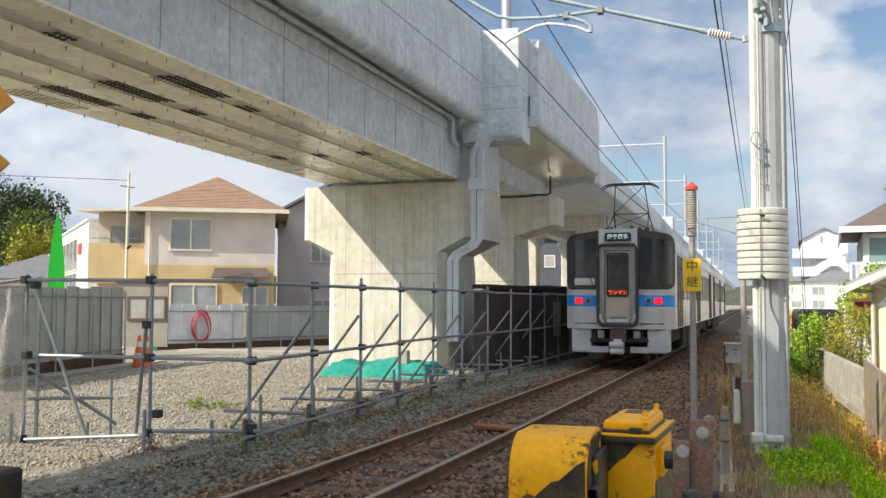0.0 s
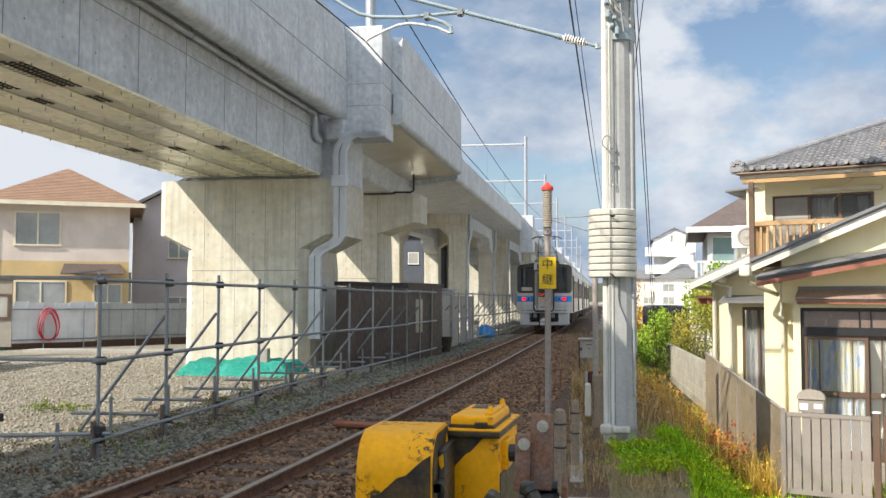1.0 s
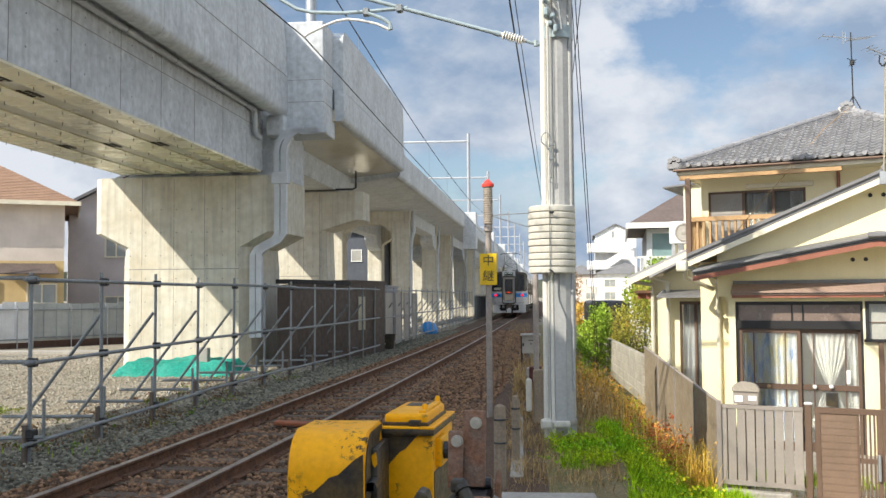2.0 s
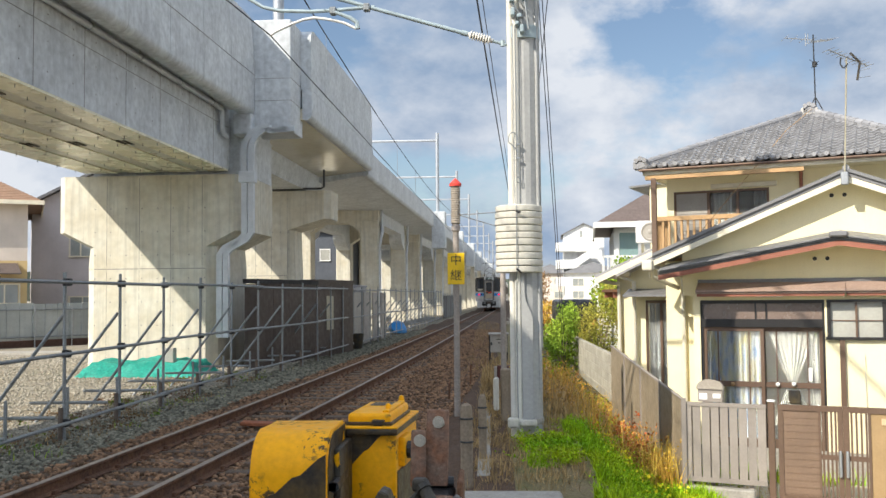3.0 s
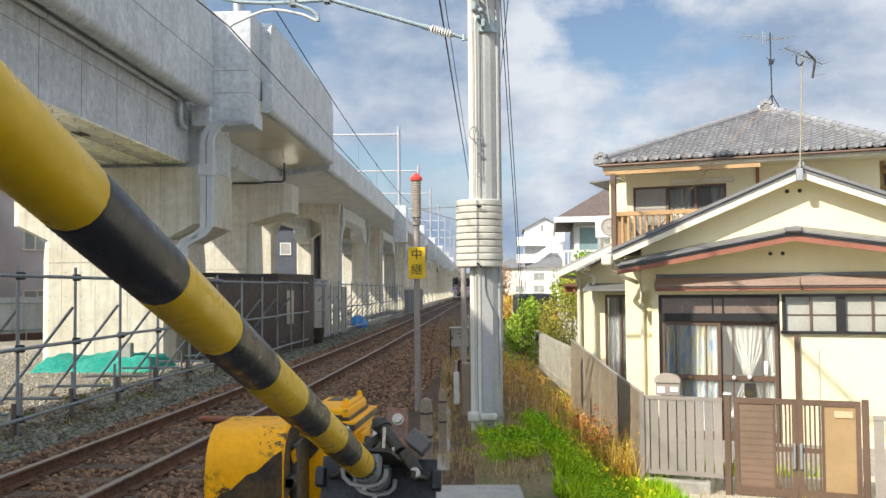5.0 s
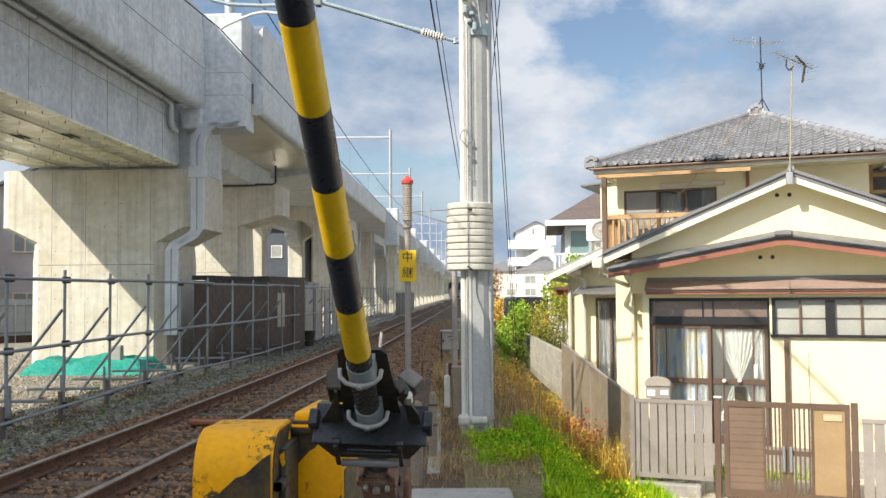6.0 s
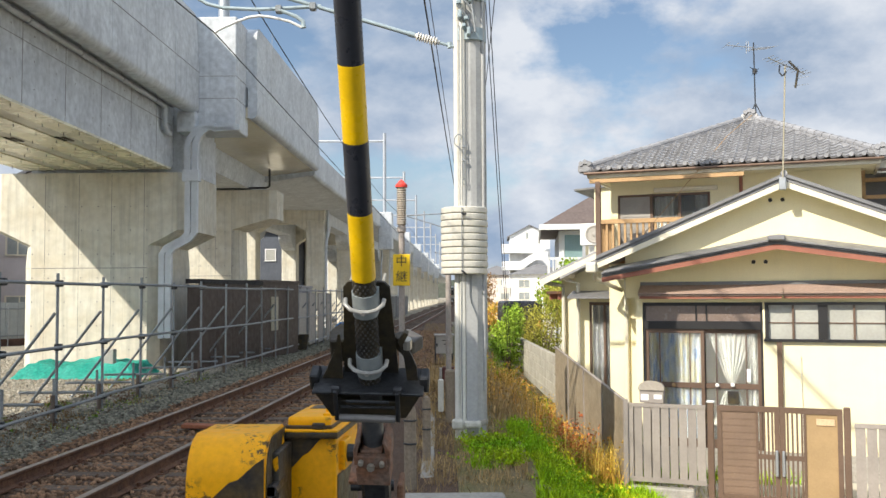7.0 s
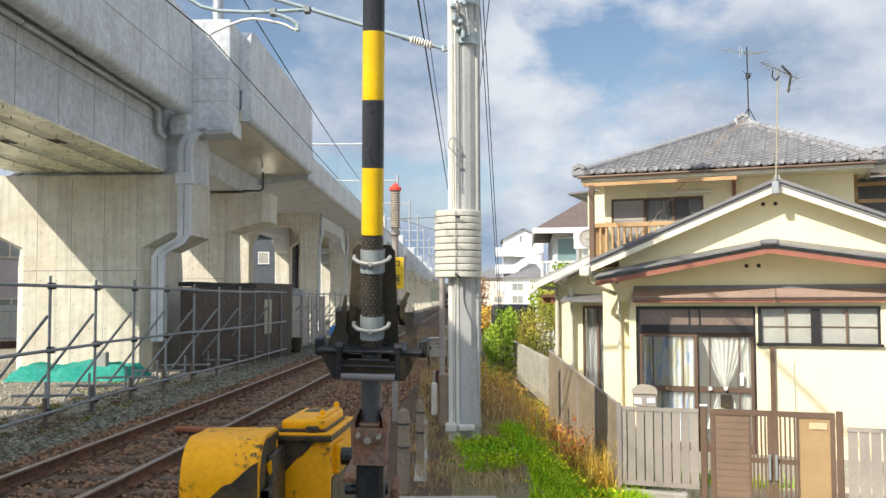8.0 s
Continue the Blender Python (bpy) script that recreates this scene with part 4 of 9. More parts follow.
def build_house():
    h = thing("house", "cream rendered two-storey house with grey tiled hip roof", "house", tuple(HOUSE @ Vector((0, 0, -0.95))), turn=-22.5)
    M = HOUSE
    # front wall with gable
    bm = bmesh.new()
    wall_strips(bm, -0.1, 4.6, -1.0, 1.60, 0.0, 0.15, [(0.0, 1.74, -1.0, 1.53), (1.77, 3.40, 0.98, 1.53)], M)
    part("wall", bm, CREAM, h)
    bm = bmesh.new()
    prism(bm, [(-0.25, 1.60), (4.5, 1.60), (4.5, 2.215), (2.09, 3.205), (-0.25, 2.24)], 0.002, 0.15, "y", M)
    part("gable", bm, CREAM, h)
    for w in ((-0.1, 0.0, 0.15, 0.9, -1, 2.1), (-0.62, -0.1, 0.55, 0.7, -1, 2.15), (-0.1, 4.5, 3.9, 4.0, -1, 2.3), (4.5, 4.6, 0.15, 4.0, -1, 2.3)):
        part("wall", boxes(w, m=M), CREAM, h)
    part("floor_slab", boxes((-0.1, 4.5, 0.15, 3.9, -1.0, -0.78), m=M), OLD_CONCRETE, h)
    # base strip
    part("plinth", boxes((-0.1, 4.62, -0.02, 0.0, -1.0, -0.62), m=M), OLD_CONCRETE, h)
    # wing roof with its two planes
    ridge, el, er = (2.09, 3.33), (-0.63, 2.21), (4.83, 2.21)
    for (eu, ez) in (el, er):
        bm = bmesh.new()
        slab(bm, [(ridge[0], -0.32, ridge[1]), (eu, -0.32, ez), (eu, 4.2, ez), (ridge[0], 4.2, ridge[1])], 0.07, M)
        part("roof_plane", bm, SLATE, h, "dark grey roof slope")
        bm = bmesh.new()
        slab(bm, [(ridge[0], -0.28, ridge[1] - 0.10), (eu, -0.28, ez - 0.10), (eu, 0.0, ez - 0.10), (ridge[0], 0.0, ridge[1] - 0.10)], 0.02, M)
        part("verge_soffit", bm, CREAM, h)
        bm = bmesh.new()
        slab(bm, [(ridge[0], -0.315, ridge[1] - 0.075), (eu, -0.315, ez - 0.075), (eu, -0.28, ez - 0.075), (ridge[0], -0.28, ridge[1] - 0.075)], 0.085, M)
        part("barge_board", bm, BARGE, h, "cream barge board")
        bm = bmesh.new()
        a, b = Vector((ridge[0], -0.34, ridge[1] + 0.015)), Vector((eu, -0.34, ez + 0.015))
        slab(bm, [a + Vector((0, -0.01, 0.02)), b + Vector((0, -0.01, 0.02)), b + Vector((0, 0.24, 0.02)), a + Vector((0, 0.24, 0.02))], 0.05, M)
        part("verge_cap", bm, SLATE, h, "thin dark verge capping")
        bm = bmesh.new()
        slab(bm, [a + Vector((0, 0.30, 0.035)), b + Vector((0, 0.30, 0.035)), b + Vector((0, 0.36, 0.035)), a + Vector((0, 0.36, 0.035))], 0.03, M)
        part("seam_cap", bm, SLATE, h)
    bm = bmesh.new()
    tube(bm, [M @ Vector((2.09, -0.36, 3.365)), M @ Vector((2.09, 3, 3.365))], 0.045, 10)
    part("ridge_tile", bm, TILE, h)
    for u in (1.93, 2.1):
        bm = bmesh.new()
        tube(bm, [M @ Vector((u - 0.05, -0.012, 3.02)), M @ Vector((u - 0.05, 0.01, 3.02))], 0.03, 10)
        part("vent_cap", bm, BLACK_ALU, h)
    for u in (1.63, 1.80):
        bm = bmesh.new()
        tube(bm, [M @ Vector((u, -0.012, 2.12)), M @ Vector((u, 0.01, 2.12))], 0.03, 10)
        part("vent_cap", bm, BLACK_ALU, h)
    # low-pitched canopy
    for a, b in (((1.98, 2.42), (-0.5, 1.98)), ((1.98, 2.42), (4.4, 2.03))):
        bm = bmesh.new()
        for k in range(3):
            dz, dv = -0.025 * k, 0.03 * k
            slab(bm, [(a[0], -0.60 + dv, a[1] + dz), (b[0], -0.60 + dv, b[1] + dz), (b[0], 0.0, b[1] + 0.10 + dz), (a[0], 0.0, a[1] + 0.10 + dz)], 0.018, M)
        part("canopy_roof", bm, SLATE, h, "layered dark canopy roof")
        bm = bmesh.new()
        slab(bm, [(a[0], -0.55, a[1] - 0.075), (b[0], -0.55, b[1] - 0.075), (b[0], -0.52, b[1] - 0.07), (a[0], -0.52, a[1] - 0.07)], 0.07, M)
        part("canopy_fascia", bm, TRIM_RED, h, "red-brown fascia board")
        bm = bmesh.new()
        slab(bm, [(a[0], -0.51, a[1] - 0.08), (b[0], -0.51, b[1] - 0.08), (b[0], 0.0, b[1] - 0.0), (a[0], 0.0, a[1] - 0.0)], 0.02, M)
        part("canopy_soffit", bm, CREAM, h)
    part("canopy_cap", rbox(1.86, 2.10, -0.64, -0.4, 2.39, 2.47, 0.02, 1, M), SLATE, h)
    # flat hoods over door and window
    for u0, u1, z, v in ((-0.02, 2.03, 1.675, -0.24), (2.03, 4.4, 1.675, -0.17)):
        bm = bmesh.new()
        for k in range(2):
            slab(bm, [(u0, v + 0.03 * k, z - 0.03 * k), (u1, v + 0.03 * k, z - 0.03 * k), (u1, 0, z + 0.13 - 0.03 * k), (u0, 0, z + 0.13 - 0.03 * k)], 0.02, M)
        part("hood", bm, HOOD_TAN, h, "thin tan metal hood over the entrance")
        part("hood_fascia", boxes((u0 + 0.01, u1 - 0.01, v + 0.05, v + 0.08, z - 0.09, z - 0.05), m=M), TRIM_RED, h)
        part("hood_soffit", boxes((u0 + 0.01, u1 - 0.01, v + 0.08, -0.004, z - 0.065, z - 0.05), m=M), CREAM, h)
        part("hood_flashing", boxes((u0, u1, -0.03, -0.004, z + 0.115, z + 0.165), m=M), SLATE, h)
    part("entrance_lamp", rbox(0.82, 1.20, -0.17, -0.05, 1.575, 1.635, 0.015, 2, M), WHITE, h, "white lamp under the hood")
    # entrance: transom, sliding doors
    d = part("entrance_frame", boxes((0.0, 0.035, 0.03, 0.13, -0.78, 1.53), (1.705, 1.74, 0.03, 0.13, -0.78, 1.53), (0.035, 1.705, 0.03, 0.13, 1.48, 1.53),
                                     (0.035, 1.705, 0.02, 0.13, 1.13, 1.25), (0.035, 1.705, 0.03, 0.13, -0.78, -0.72), m=M), BLACK_ALU, h, "black-bronze entrance frame")
    for a, b in ((0.035, 0.78), (0.80, 0.93), (0.95, 1.705)):
        part("transom_pane", boxes((a, b, 0.07, 0.08, 1.25, 1.48), m=M), TRANSOM, d)
    part("transom_bar", boxes((0.78, 0.80, 0.05, 0.10, 1.25, 1.48), (0.93, 0.95, 0.05, 0.10, 1.25, 1.48), m=M), BLACK_ALU, d)
    for u0, u1, v in ((0.035, 0.90, 0.05), (0.86, 1.705, 0.085)):
        leaf = part("sliding_door", boxes((u0, u0 + 0.05, v, v + 0.03, -0.72, 1.13), (u1 - 0.05, u1, v, v + 0.03, -0.72, 1.13), (u0 + 0.05, u1 - 0.05, v, v + 0.03, 1.07, 1.13),
                                          (u0 + 0.05, u1 - 0.05, v, v + 0.03, 0.25, 0.33), (u0 + 0.05, u1 - 0.05, v, v + 0.03, -0.72, -0.5), m=M), BROWN_ALU, h, "brown glazed sliding door")
        part("mullion", boxes((u0 + 0.20, u0 + 0.22, v + 0.003, v + 0.027, -0.5, 1.07), (u1 - 0.22, u1 - 0.20, v + 0.003, v + 0.027, -0.5, 1.07), m=M), BROWN_ALU, leaf)
        g = part("door_glass", boxes((u0 + 0.05, u1 - 0.05, v + 0.012, v + 0.017, -0.5, 1.07), m=M), CLEAR, leaf)
        g.visible_shadow = False
    part("blue_curtain", wavy(0.06, 0.84, 0.128, -0.6, 1.12, M, 9, 0.034), CURTAIN_B, h, "blue and yellow patterned curtain")
    part("lace_curtain", wavy(0.93, 1.62, 0.14, -0.3, 1.13, M, 8, 0.014, pinch=(0.33, 0.10)), CURTAIN_W, h, "white lace curtain tied at the middle")
    part("lace_curtain", wavy(1.50, 1.70, 0.17, -0.6, 1.13, M, 3, 0.018), CURTAIN_W, h)
    for u, v, z in ((0.45, 0.035, 0.29), (1.08, 0.07, 0.30), (1.30, 0.07, 0.31)):
        bm = bmesh.new()
        lathe(bm, [(0.004, 0), (0.028, 0.008), (0.032, 0.02), (0.02, 0.035), (0.004, 0.04)], (0, 0, 0), 10)
        bm.transform(M @ pose(u, v, z, 90, 0, 0))
        part("door_charm", bm, WHITE if u > 1 else WOOD_TAN, h, "small round ornament on the door rail")
    part("notice_card", boxes((1.50, 1.55, 0.075, 0.082, 0.36, 0.55), m=M), WHITE, h)
    part("notice_card", boxes((1.22, 1.38, 0.078, 0.084, 0.03, 0.22), m=M), BLACK_PAINT, h, "dark card with two pale lines")
    # window row
    w = part("window_frame", boxes((1.77, 3.40, -0.03, 0.10, 1.49, 1.53), (1.75, 3.43, -0.06, 0.10, 0.96, 1.0), (1.77, 1.82, 0.0, 0.10, 1.0, 1.49), (3.36, 3.40, 0.0, 0.10, 1.0, 1.49),
                                   (2.49, 2.62, 0.0, 0.10, 1.0, 1.49), m=M), BLACK_ALU, h, "black-bronze window row")
    for a, b in ((1.82, 2.14), (2.17, 2.49), (2.62, 2.95), (2.98, 3.36)):
        for c, e in ((1.0, 1.225), (1.24, 1.49)):
            part("pane", boxes((a, b, 0.055, 0.065, c, e), m=M), FROST, w)
        part("sash_bar", boxes((a, b, 0.04, 0.075, 1.225, 1.24), m=M), BROWN_ALU, w)
    for a in (2.14, 2.95):
        part("meeting_stile", boxes((a, a + 0.03, 0.02, 0.09, 1.0, 1.49), m=M), BROWN_ALU, w)
    part("shadow_box", boxes((1.77, 3.40, 0.12, 0.145, 0.98, 1.53), m=M), BLACK_ALU, w)
    part("corner_post", boxes((1.93, 2.0, -0.05, 0.0, -1.0, 0.96), m=M), BROWN_ALU, h, "brown square post")
    part("meter_cover", boxes((3.50, 3.95, -0.14, 0.0, 1.80, 1.95), m=M), SLATE, h)
    bm = bmesh.new()
    tube(bm, [M @ Vector((2.25, -0.02, 0.75)), M @ Vector((2.26, -0.02, -0.6))], 0.006, 6)
    part("thin_pipe", bm, PVC, h)
    # set-back side rooms
    bm = bmesh.new()
    wall_strips(bm, -1.30, -0.10, -1.0, 2.2, 1.0, 1.15, [(-1.06, -0.55, -0.7, 1.53)], M)
    part("wall", bm, CREAM, h)
    sd = part("side_door_frame", boxes((-1.06, -1.03, 1.02, 1.1, -0.7, 1.53), (-0.58, -0.55, 1.02, 1.1, -0.7, 1.53), (-1.03, -0.58, 1.02, 1.1, 1.48, 1.53), (-0.83, -0.79, 1.03, 1.09, -0.7, 1.48), m=M), BROWN_ALU, h, "narrow brown-framed side window door")
    for a, b in ((-1.03, -0.83), (-0.79, -0.58)):
        g = part("side_pane", boxes((a, b, 1.06, 1.065, -0.7, 1.48), m=M), CLEAR, sd)
        g.visible_shadow = False
    for i in range(4):
        bm = wavy(-1.03 + 0.113 * i, -0.925 + 0.113 * i, 1.125, -0.7, 1.48, M, 1.0, 0.018, 10)
        part("side_curtain", bm, SIDE_CLOTH, h, "grey-blue curtain")
    bm = bmesh.new()
    slab(bm, [(-1.33, 0.58, 1.62), (-0.48, 0.58, 1.62), (-0.48, 1.0, 1.72), (-1.33, 1.0, 1.72)], 0.03, M)
    part("side_hood", bm, SLATE, h)
    for w in ((-1.95, -1.30, 2.6, 2.75, -1.0, 2.10), (-1.95, -1.85, 2.75, 8.0, -1.0, 2.10), (-1.85, -0.83, 7.9, 8.0, -1.0, 2.3)):
        part("wall", boxes(w, m=M), CREAM, h)
    bm = bmesh.new()
    slab(bm, [(-2.25, 2.2, 1.98), (-0.80, 2.2, 2.62), (-0.80, 8.2, 2.62), (-2.25, 8.2, 1.98)], 0.05, M)
    part("lean_to_roof", bm, TILE, h, "sloping side roof with tiled edge")
    bm = bmesh.new()
    slab(bm, [(-2.24, 2.17, 1.93), (-0.80, 2.17, 2.57), (-0.80, 2.21, 2.57), (-2.24, 2.21, 1.93)], 0.11, M)
    part("lean_to_barge", bm, BARGE, h)
    for i in range(9):
        bm = bmesh.new()
        p = (-1.42 + 0.085 * i, 0.5, 1.95 + 0.04 * i)
        slab(bm, [p, (p[0] + 0.08, 0.5, p[2] + 0.038), (p[0] + 0.08, 2.4, p[2] + 0.1), (p[0], 2.4, p[2] + 0.06)], 0.04, M)
        part("side_roof_tile", bm, TILE, h)
    for pts in (((-0.66, -0.3, 2.14), (-0.66, -0.25, 2.05), (-0.45, 0.1, 1.98), (-0.34, 0.48, 1.9), (-0.34, 0.5, 1.7), (-0.34, 0.5, -0.9)),
                ((-1.40, 0.6, 1.95), (-1.38, 0.8, 1.90), (-1.22, 0.9, 1.84), (-1.22, 0.93, -0.9)),
                ((-2.2, 2.3, 1.88), (-1.9, 2.5, 1.82), (-1.9, 2.53, 1.6), (-1.9, 2.53, -0.9)),
                ((-0.62, -0.5, 2.14), (-0.62, -0.48, 2.0), (-0.72, 0.0, 1.9), (-0.4, 0.45, 1.72))):
        bm = bmesh.new()
        tube(bm, [M @ Vector(p) for p in pts], 0.035, 8)
        part("downpipe", bm, PVC, h, "ivory plastic downpipe", True)
    part("rain_hopper", rbox(-0.74, -0.58, -0.58, -0.42, 1.98, 2.14, 0.03, 2, M), PVC, h)
    # upper storey
    bm = bmesh.new()
    wall_strips(bm, -0.88, 3.18, 2.2, 3.76, 2.0, 2.15, [(-0.76, 0.82, 2.45, 3.40)], M)
    part("upper_wall", bm, CREAM, h)
    for w in ((-0.88, -0.73, 2.15, 9.0, 2.2, 3.76), (3.03, 3.18, 2.15, 9.0, -1.0, 3.76), (-0.73, 3.03, 8.85, 9.0, 2.2, 3.76)):
        part("upper_wall", boxes(w, m=M), CREAM, h)
    part("ceiling", boxes((-0.73, 3.03, 2.15, 8.85, 3.68, 3.73), m=M), CREAM, h)
    part("upper_floor", boxes((-0.73, 3.03, 2.15, 8.85, 2.2, 2.3), m=M), CREAM, h)
    uw = part("upper_window_frame", boxes((-0.76, -0.72, 2.02, 2.1, 2.45, 3.40), (0.78, 0.82, 2.02, 2.1, 2.45, 3.40), (-0.72, 0.78, 2.02, 2.1, 3.36, 3.40), (-0.2, -0.15, 2.02, 2.1, 2.45, 3.36), (0.28, 0.33, 2.03, 2.1, 2.45, 3.36), m=M), BROWN_ALU, h, "brown upper window frame")
    part("shutter", boxes((-0.72, -0.2, 2.03, 2.06, 2.45, 3.36), *[(-0.72, -0.2, 2.022, 2.03, 2.47 + 0.06 * i, 2.50 + 0.06 * i) for i in range(15)], m=M), mat("grey_shutter", (0.36, 0.34, 0.31), 0.6, var=0.08, scale=2), uw, "grey ribbed shutter")
    for a, b in ((-0.15, 0.28), (0.33, 0.78)):
        g = part("window_pane", boxes((a, b, 2.065, 2.07, 2.45, 3.36), m=M), CLEAR, uw)
        g.visible_shadow = False
    part("upper_curtain", wavy(-0.14, 0.20, 2.12, 2.46, 3.36, M, 5, 0.02, 30), CURTAIN_W, h)
    part("upper_curtain", wavy(0.56, 0.77, 2.12, 2.46, 3.36, M, 3, 0.02, 20), CURTAIN_W, h)
    part("shutter_box", rbox(-0.12, 0.95, 1.93, 2.0, 3.42, 3.50, 0.01, 1, M), BARGE, h)
    bm = bmesh.new()
    tube(bm, [M @ Vector(p) for p in ((1.15, 1.95, 3.78), (1.2, 1.95, 3.7), (1.33, 1.95, 3.66), (1.33, 1.95, 2.9))], 0.03, 8)
    part("downpipe", bm, TRIM_RED, h)
    # balcony
    b = part("balcony_rail", boxes((-0.90, 1.5, 0.97, 1.05, 2.83, 2.90), (-0.90, -0.84, 0.97, 2.0, 2.83, 2.90), m=M), WOOD_TAN, h, "tan wooden balcony rail")
    for i in range(22):
        u = -0.86 + 0.10 * i
        part("baluster", boxes((u, u + 0.035, 0.99, 1.03, 2.2, 2.83), m=M), WOOD_TAN, b)
    for i in range(8):
        v = 1.1 + 0.11 * i
        part("baluster", boxes((-0.885, -0.855, v, v + 0.035, 2.2, 2.83), m=M), WOOD_TAN, b)
    part("balcony_floor", boxes((-0.9, 1.8, 0.95, 2.0, 2.12, 2.22), m=M), WOOD_TAN, h)
    part("balcony_post", boxes((-0.92, -0.84, 0.95, 1.03, 2.2, 3.54), m=M), BROWN_ALU, h)
    part("balcony_beam", boxes((-1.02, 1.45, 0.96, 1.06, 3.52, 3.58), m=M), WOOD_TAN, h, "long tan wooden beam")
    # hip roof
    C = [(-1.17, 1.35, 3.77), (3.46, 1.35, 3.77), (3.46, 9.6, 3.77), (-1.17, 9.6, 3.77)]
    R0, R1 = (1.36, 4.1, 4.94), (1.36, 6.8, 4.94)
    bm = bmesh.new()
    for q in ((C[0], C[1], R0), (C[1], C[2], R1, R0), (C[2], C[3], R1), (C[3], C[0], R0, R1)):
        vs = [bm.verts.new(M @ Vector(p)) for p in q]
        bm.faces.new(vs)
    vs = [bm.verts.new(M @ (Vector(p) - Vector((0, 0, 0.06)))) for p in C]
    bm.faces.new(vs[::-1])
    part("hip_roof", bm, TILE, h, "grey tiled hip roof")
    part("eave_board", boxes((-1.15, 3.44, 1.37, 1.42, 3.65, 3.73), (-1.15, -1.10, 1.42, 9.5, 3.65, 3.73), (3.39, 3.44, 1.42, 9.5, 3.65, 3.73), m=M), BARGE, h)
    part("eave_soffit", boxes((-1.10, 3.39, 1.42, 1.998, 3.67, 3.70), (-1.10, -0.882, 2.0, 9.5, 3.67, 3.70), (3.182, 3.39, 2.0, 9.5, 3.67, 3.70), m=M), CREAM, h)
    bm = bmesh.new()
    tube(bm, [M @ Vector((-1.19, 1.30, 3.725)), M @ Vector((3.48, 1.30, 3.725))], 0.022, 8)
    part("gutter", bm, BROWN_ALU, h)
    tm = bpy.data.meshes.new("roof_tile")
    tb = tile_mesh()
    tb.to_mesh(tm)
    tb.free()
    tm.materials.append(TILE)
    tm.shade_smooth()
    tm.set_sharp_from_angle(angle=radians(35))
    run = R0[1] - C[0][1]
    rise = R0[2] - C[0][2]
    ang = math.degrees(math.atan2(rise, run))
    length = math.hypot(run, rise)
    inv = chain(h).inverted()
    j = 0
    while j * 0.172 < length - 0.1:
        s = j * 0.172 - 0.03
        k = max(s, 0) / length
        lo, hi = C[0][0] + k * (R0[0] - C[0][0]), C[1][0] - k * (C[1][0] - R0[0]) - 0.18
        for i in range(26):
            u = C[0][0] + i * 0.18
            if not lo - 0.1 <= u <= hi + 0.1:
                continue
            ob = new("roof_tile", tm)
            ob.parent = h
            ob.matrix_basis = inv @ M @ pose(u, C[0][1] + s * math.cos(radians(ang)), C[0][2] + 0.015 + s * math.sin(radians(ang)), ang + random.uniform(-1, 1), 0, 0)
        j += 1
    em = bpy.data.meshes.new("eave_disc")
    eb = bmesh.new()
    lathe(eb, [(0.036, 0), (0.04, 0.01), (0.036, 0.04)], (0, 0, 0), 12)
    eb.to_mesh(em)
    eb.free()
    em.materials.append(TILE)
    for i in range(26):
        ob = new("eave_disc", em)
        ob.parent = h
        ob.matrix_basis = inv @ M @ pose(C[0][0] + 0.05 + i * 0.18, C[0][1] - 0.02, C[0][2] + 0.04, 90, 0, 0)
    for a, bb in ((C[0], R0), (C[1], R0), (C[2], R1), (C[3], R1), (R0, R1)):
        a, bb = Vector(a) + Vector((0, 0, 0.05)), Vector(bb) + Vector((0, 0, 0.05))
        n = int((bb - a).length / 0.20)
        bm = bmesh.new()
        side = (bb - a).cross(Vector((0, 0, 1))).normalized() * 0.09
        slab(bm, [a - side + Vector((0, 0, 0.0)), bb - side + Vector((0, 0, 0.0)), bb + side + Vector((0, 0, 0.0)), a + side + Vector((0, 0, 0.0))], 0.09, M)
        part("ridge_bed", bm, TILE, h)
        for i in range(n):
            p, q = a + (bb - a) * (i / n) + Vector((0, 0, 0.025)), a + (bb - a) * ((i + 1.05) / n) + Vector((0, 0, 0.025))
            bm = bmesh.new()
            tube(bm, [M @ p, M @ q], 0.062, 10, 0.052)
            part("ridge_tile", bm, TILE, h, smooth=True)
    for p in (C[0], C[1], (R0[0], R0[1] - 0.15, R0[2])):
        bm = bmesh.new()
        q = Vector((p[0], p[1], p[2] + 0.06))
        box(bm, q.x - 0.13, q.x + 0.13, q.y - 0.05, q.y + 0.07, q.z - 0.09, q.z + 0.07)
        bmesh.ops.bevel(bm, geom=bm.edges[:], offset=0.025, segments=2, affect="EDGES")
        for s in (-1, 0, 1):
            tube(bm, [(q.x + 0.07 * s, q.y - 0.07, q.z + 0.10 - 0.03 * abs(s)), (q.x + 0.07 * s, q.y + 0.06, q.z + 0.10 - 0.03 * abs(s))], 0.042, 8)
        bm.transform(M)
        part("finial", bm, TILE, h, "curled ornamental end tile", True)
    part("finial_block", rbox(1.21, 1.51, 3.90, 4.2, 4.90, 5.04, 0.02, 1, M), mat("pale_ridge_block", (0.52, 0.50, 0.47), 0.8, var=0.15, scale=4, fine=40, bump=0.1), h, "pale mortared block under the ridge end tile")
    # side balcony at the far flank
    bm = bmesh.new()
    for z in (3.48, 3.2, 2.92):
        box(bm, 3.19, 5.2, 2.35, 2.43, z, z + 0.06, M)
    box(bm, 3.19, 3.25, 2.35, 2.45, 2.2, 3.72, M)
    part("side_balcony", bm, WOOD_TAN, h, "tan wooden side balcony beams")
    part("side_balcony_wall", boxes((3.19, 5.2, 2.9, 3.0, 2.0, 3.68), m=M), SLATE, h)
    bm = bmesh.new()
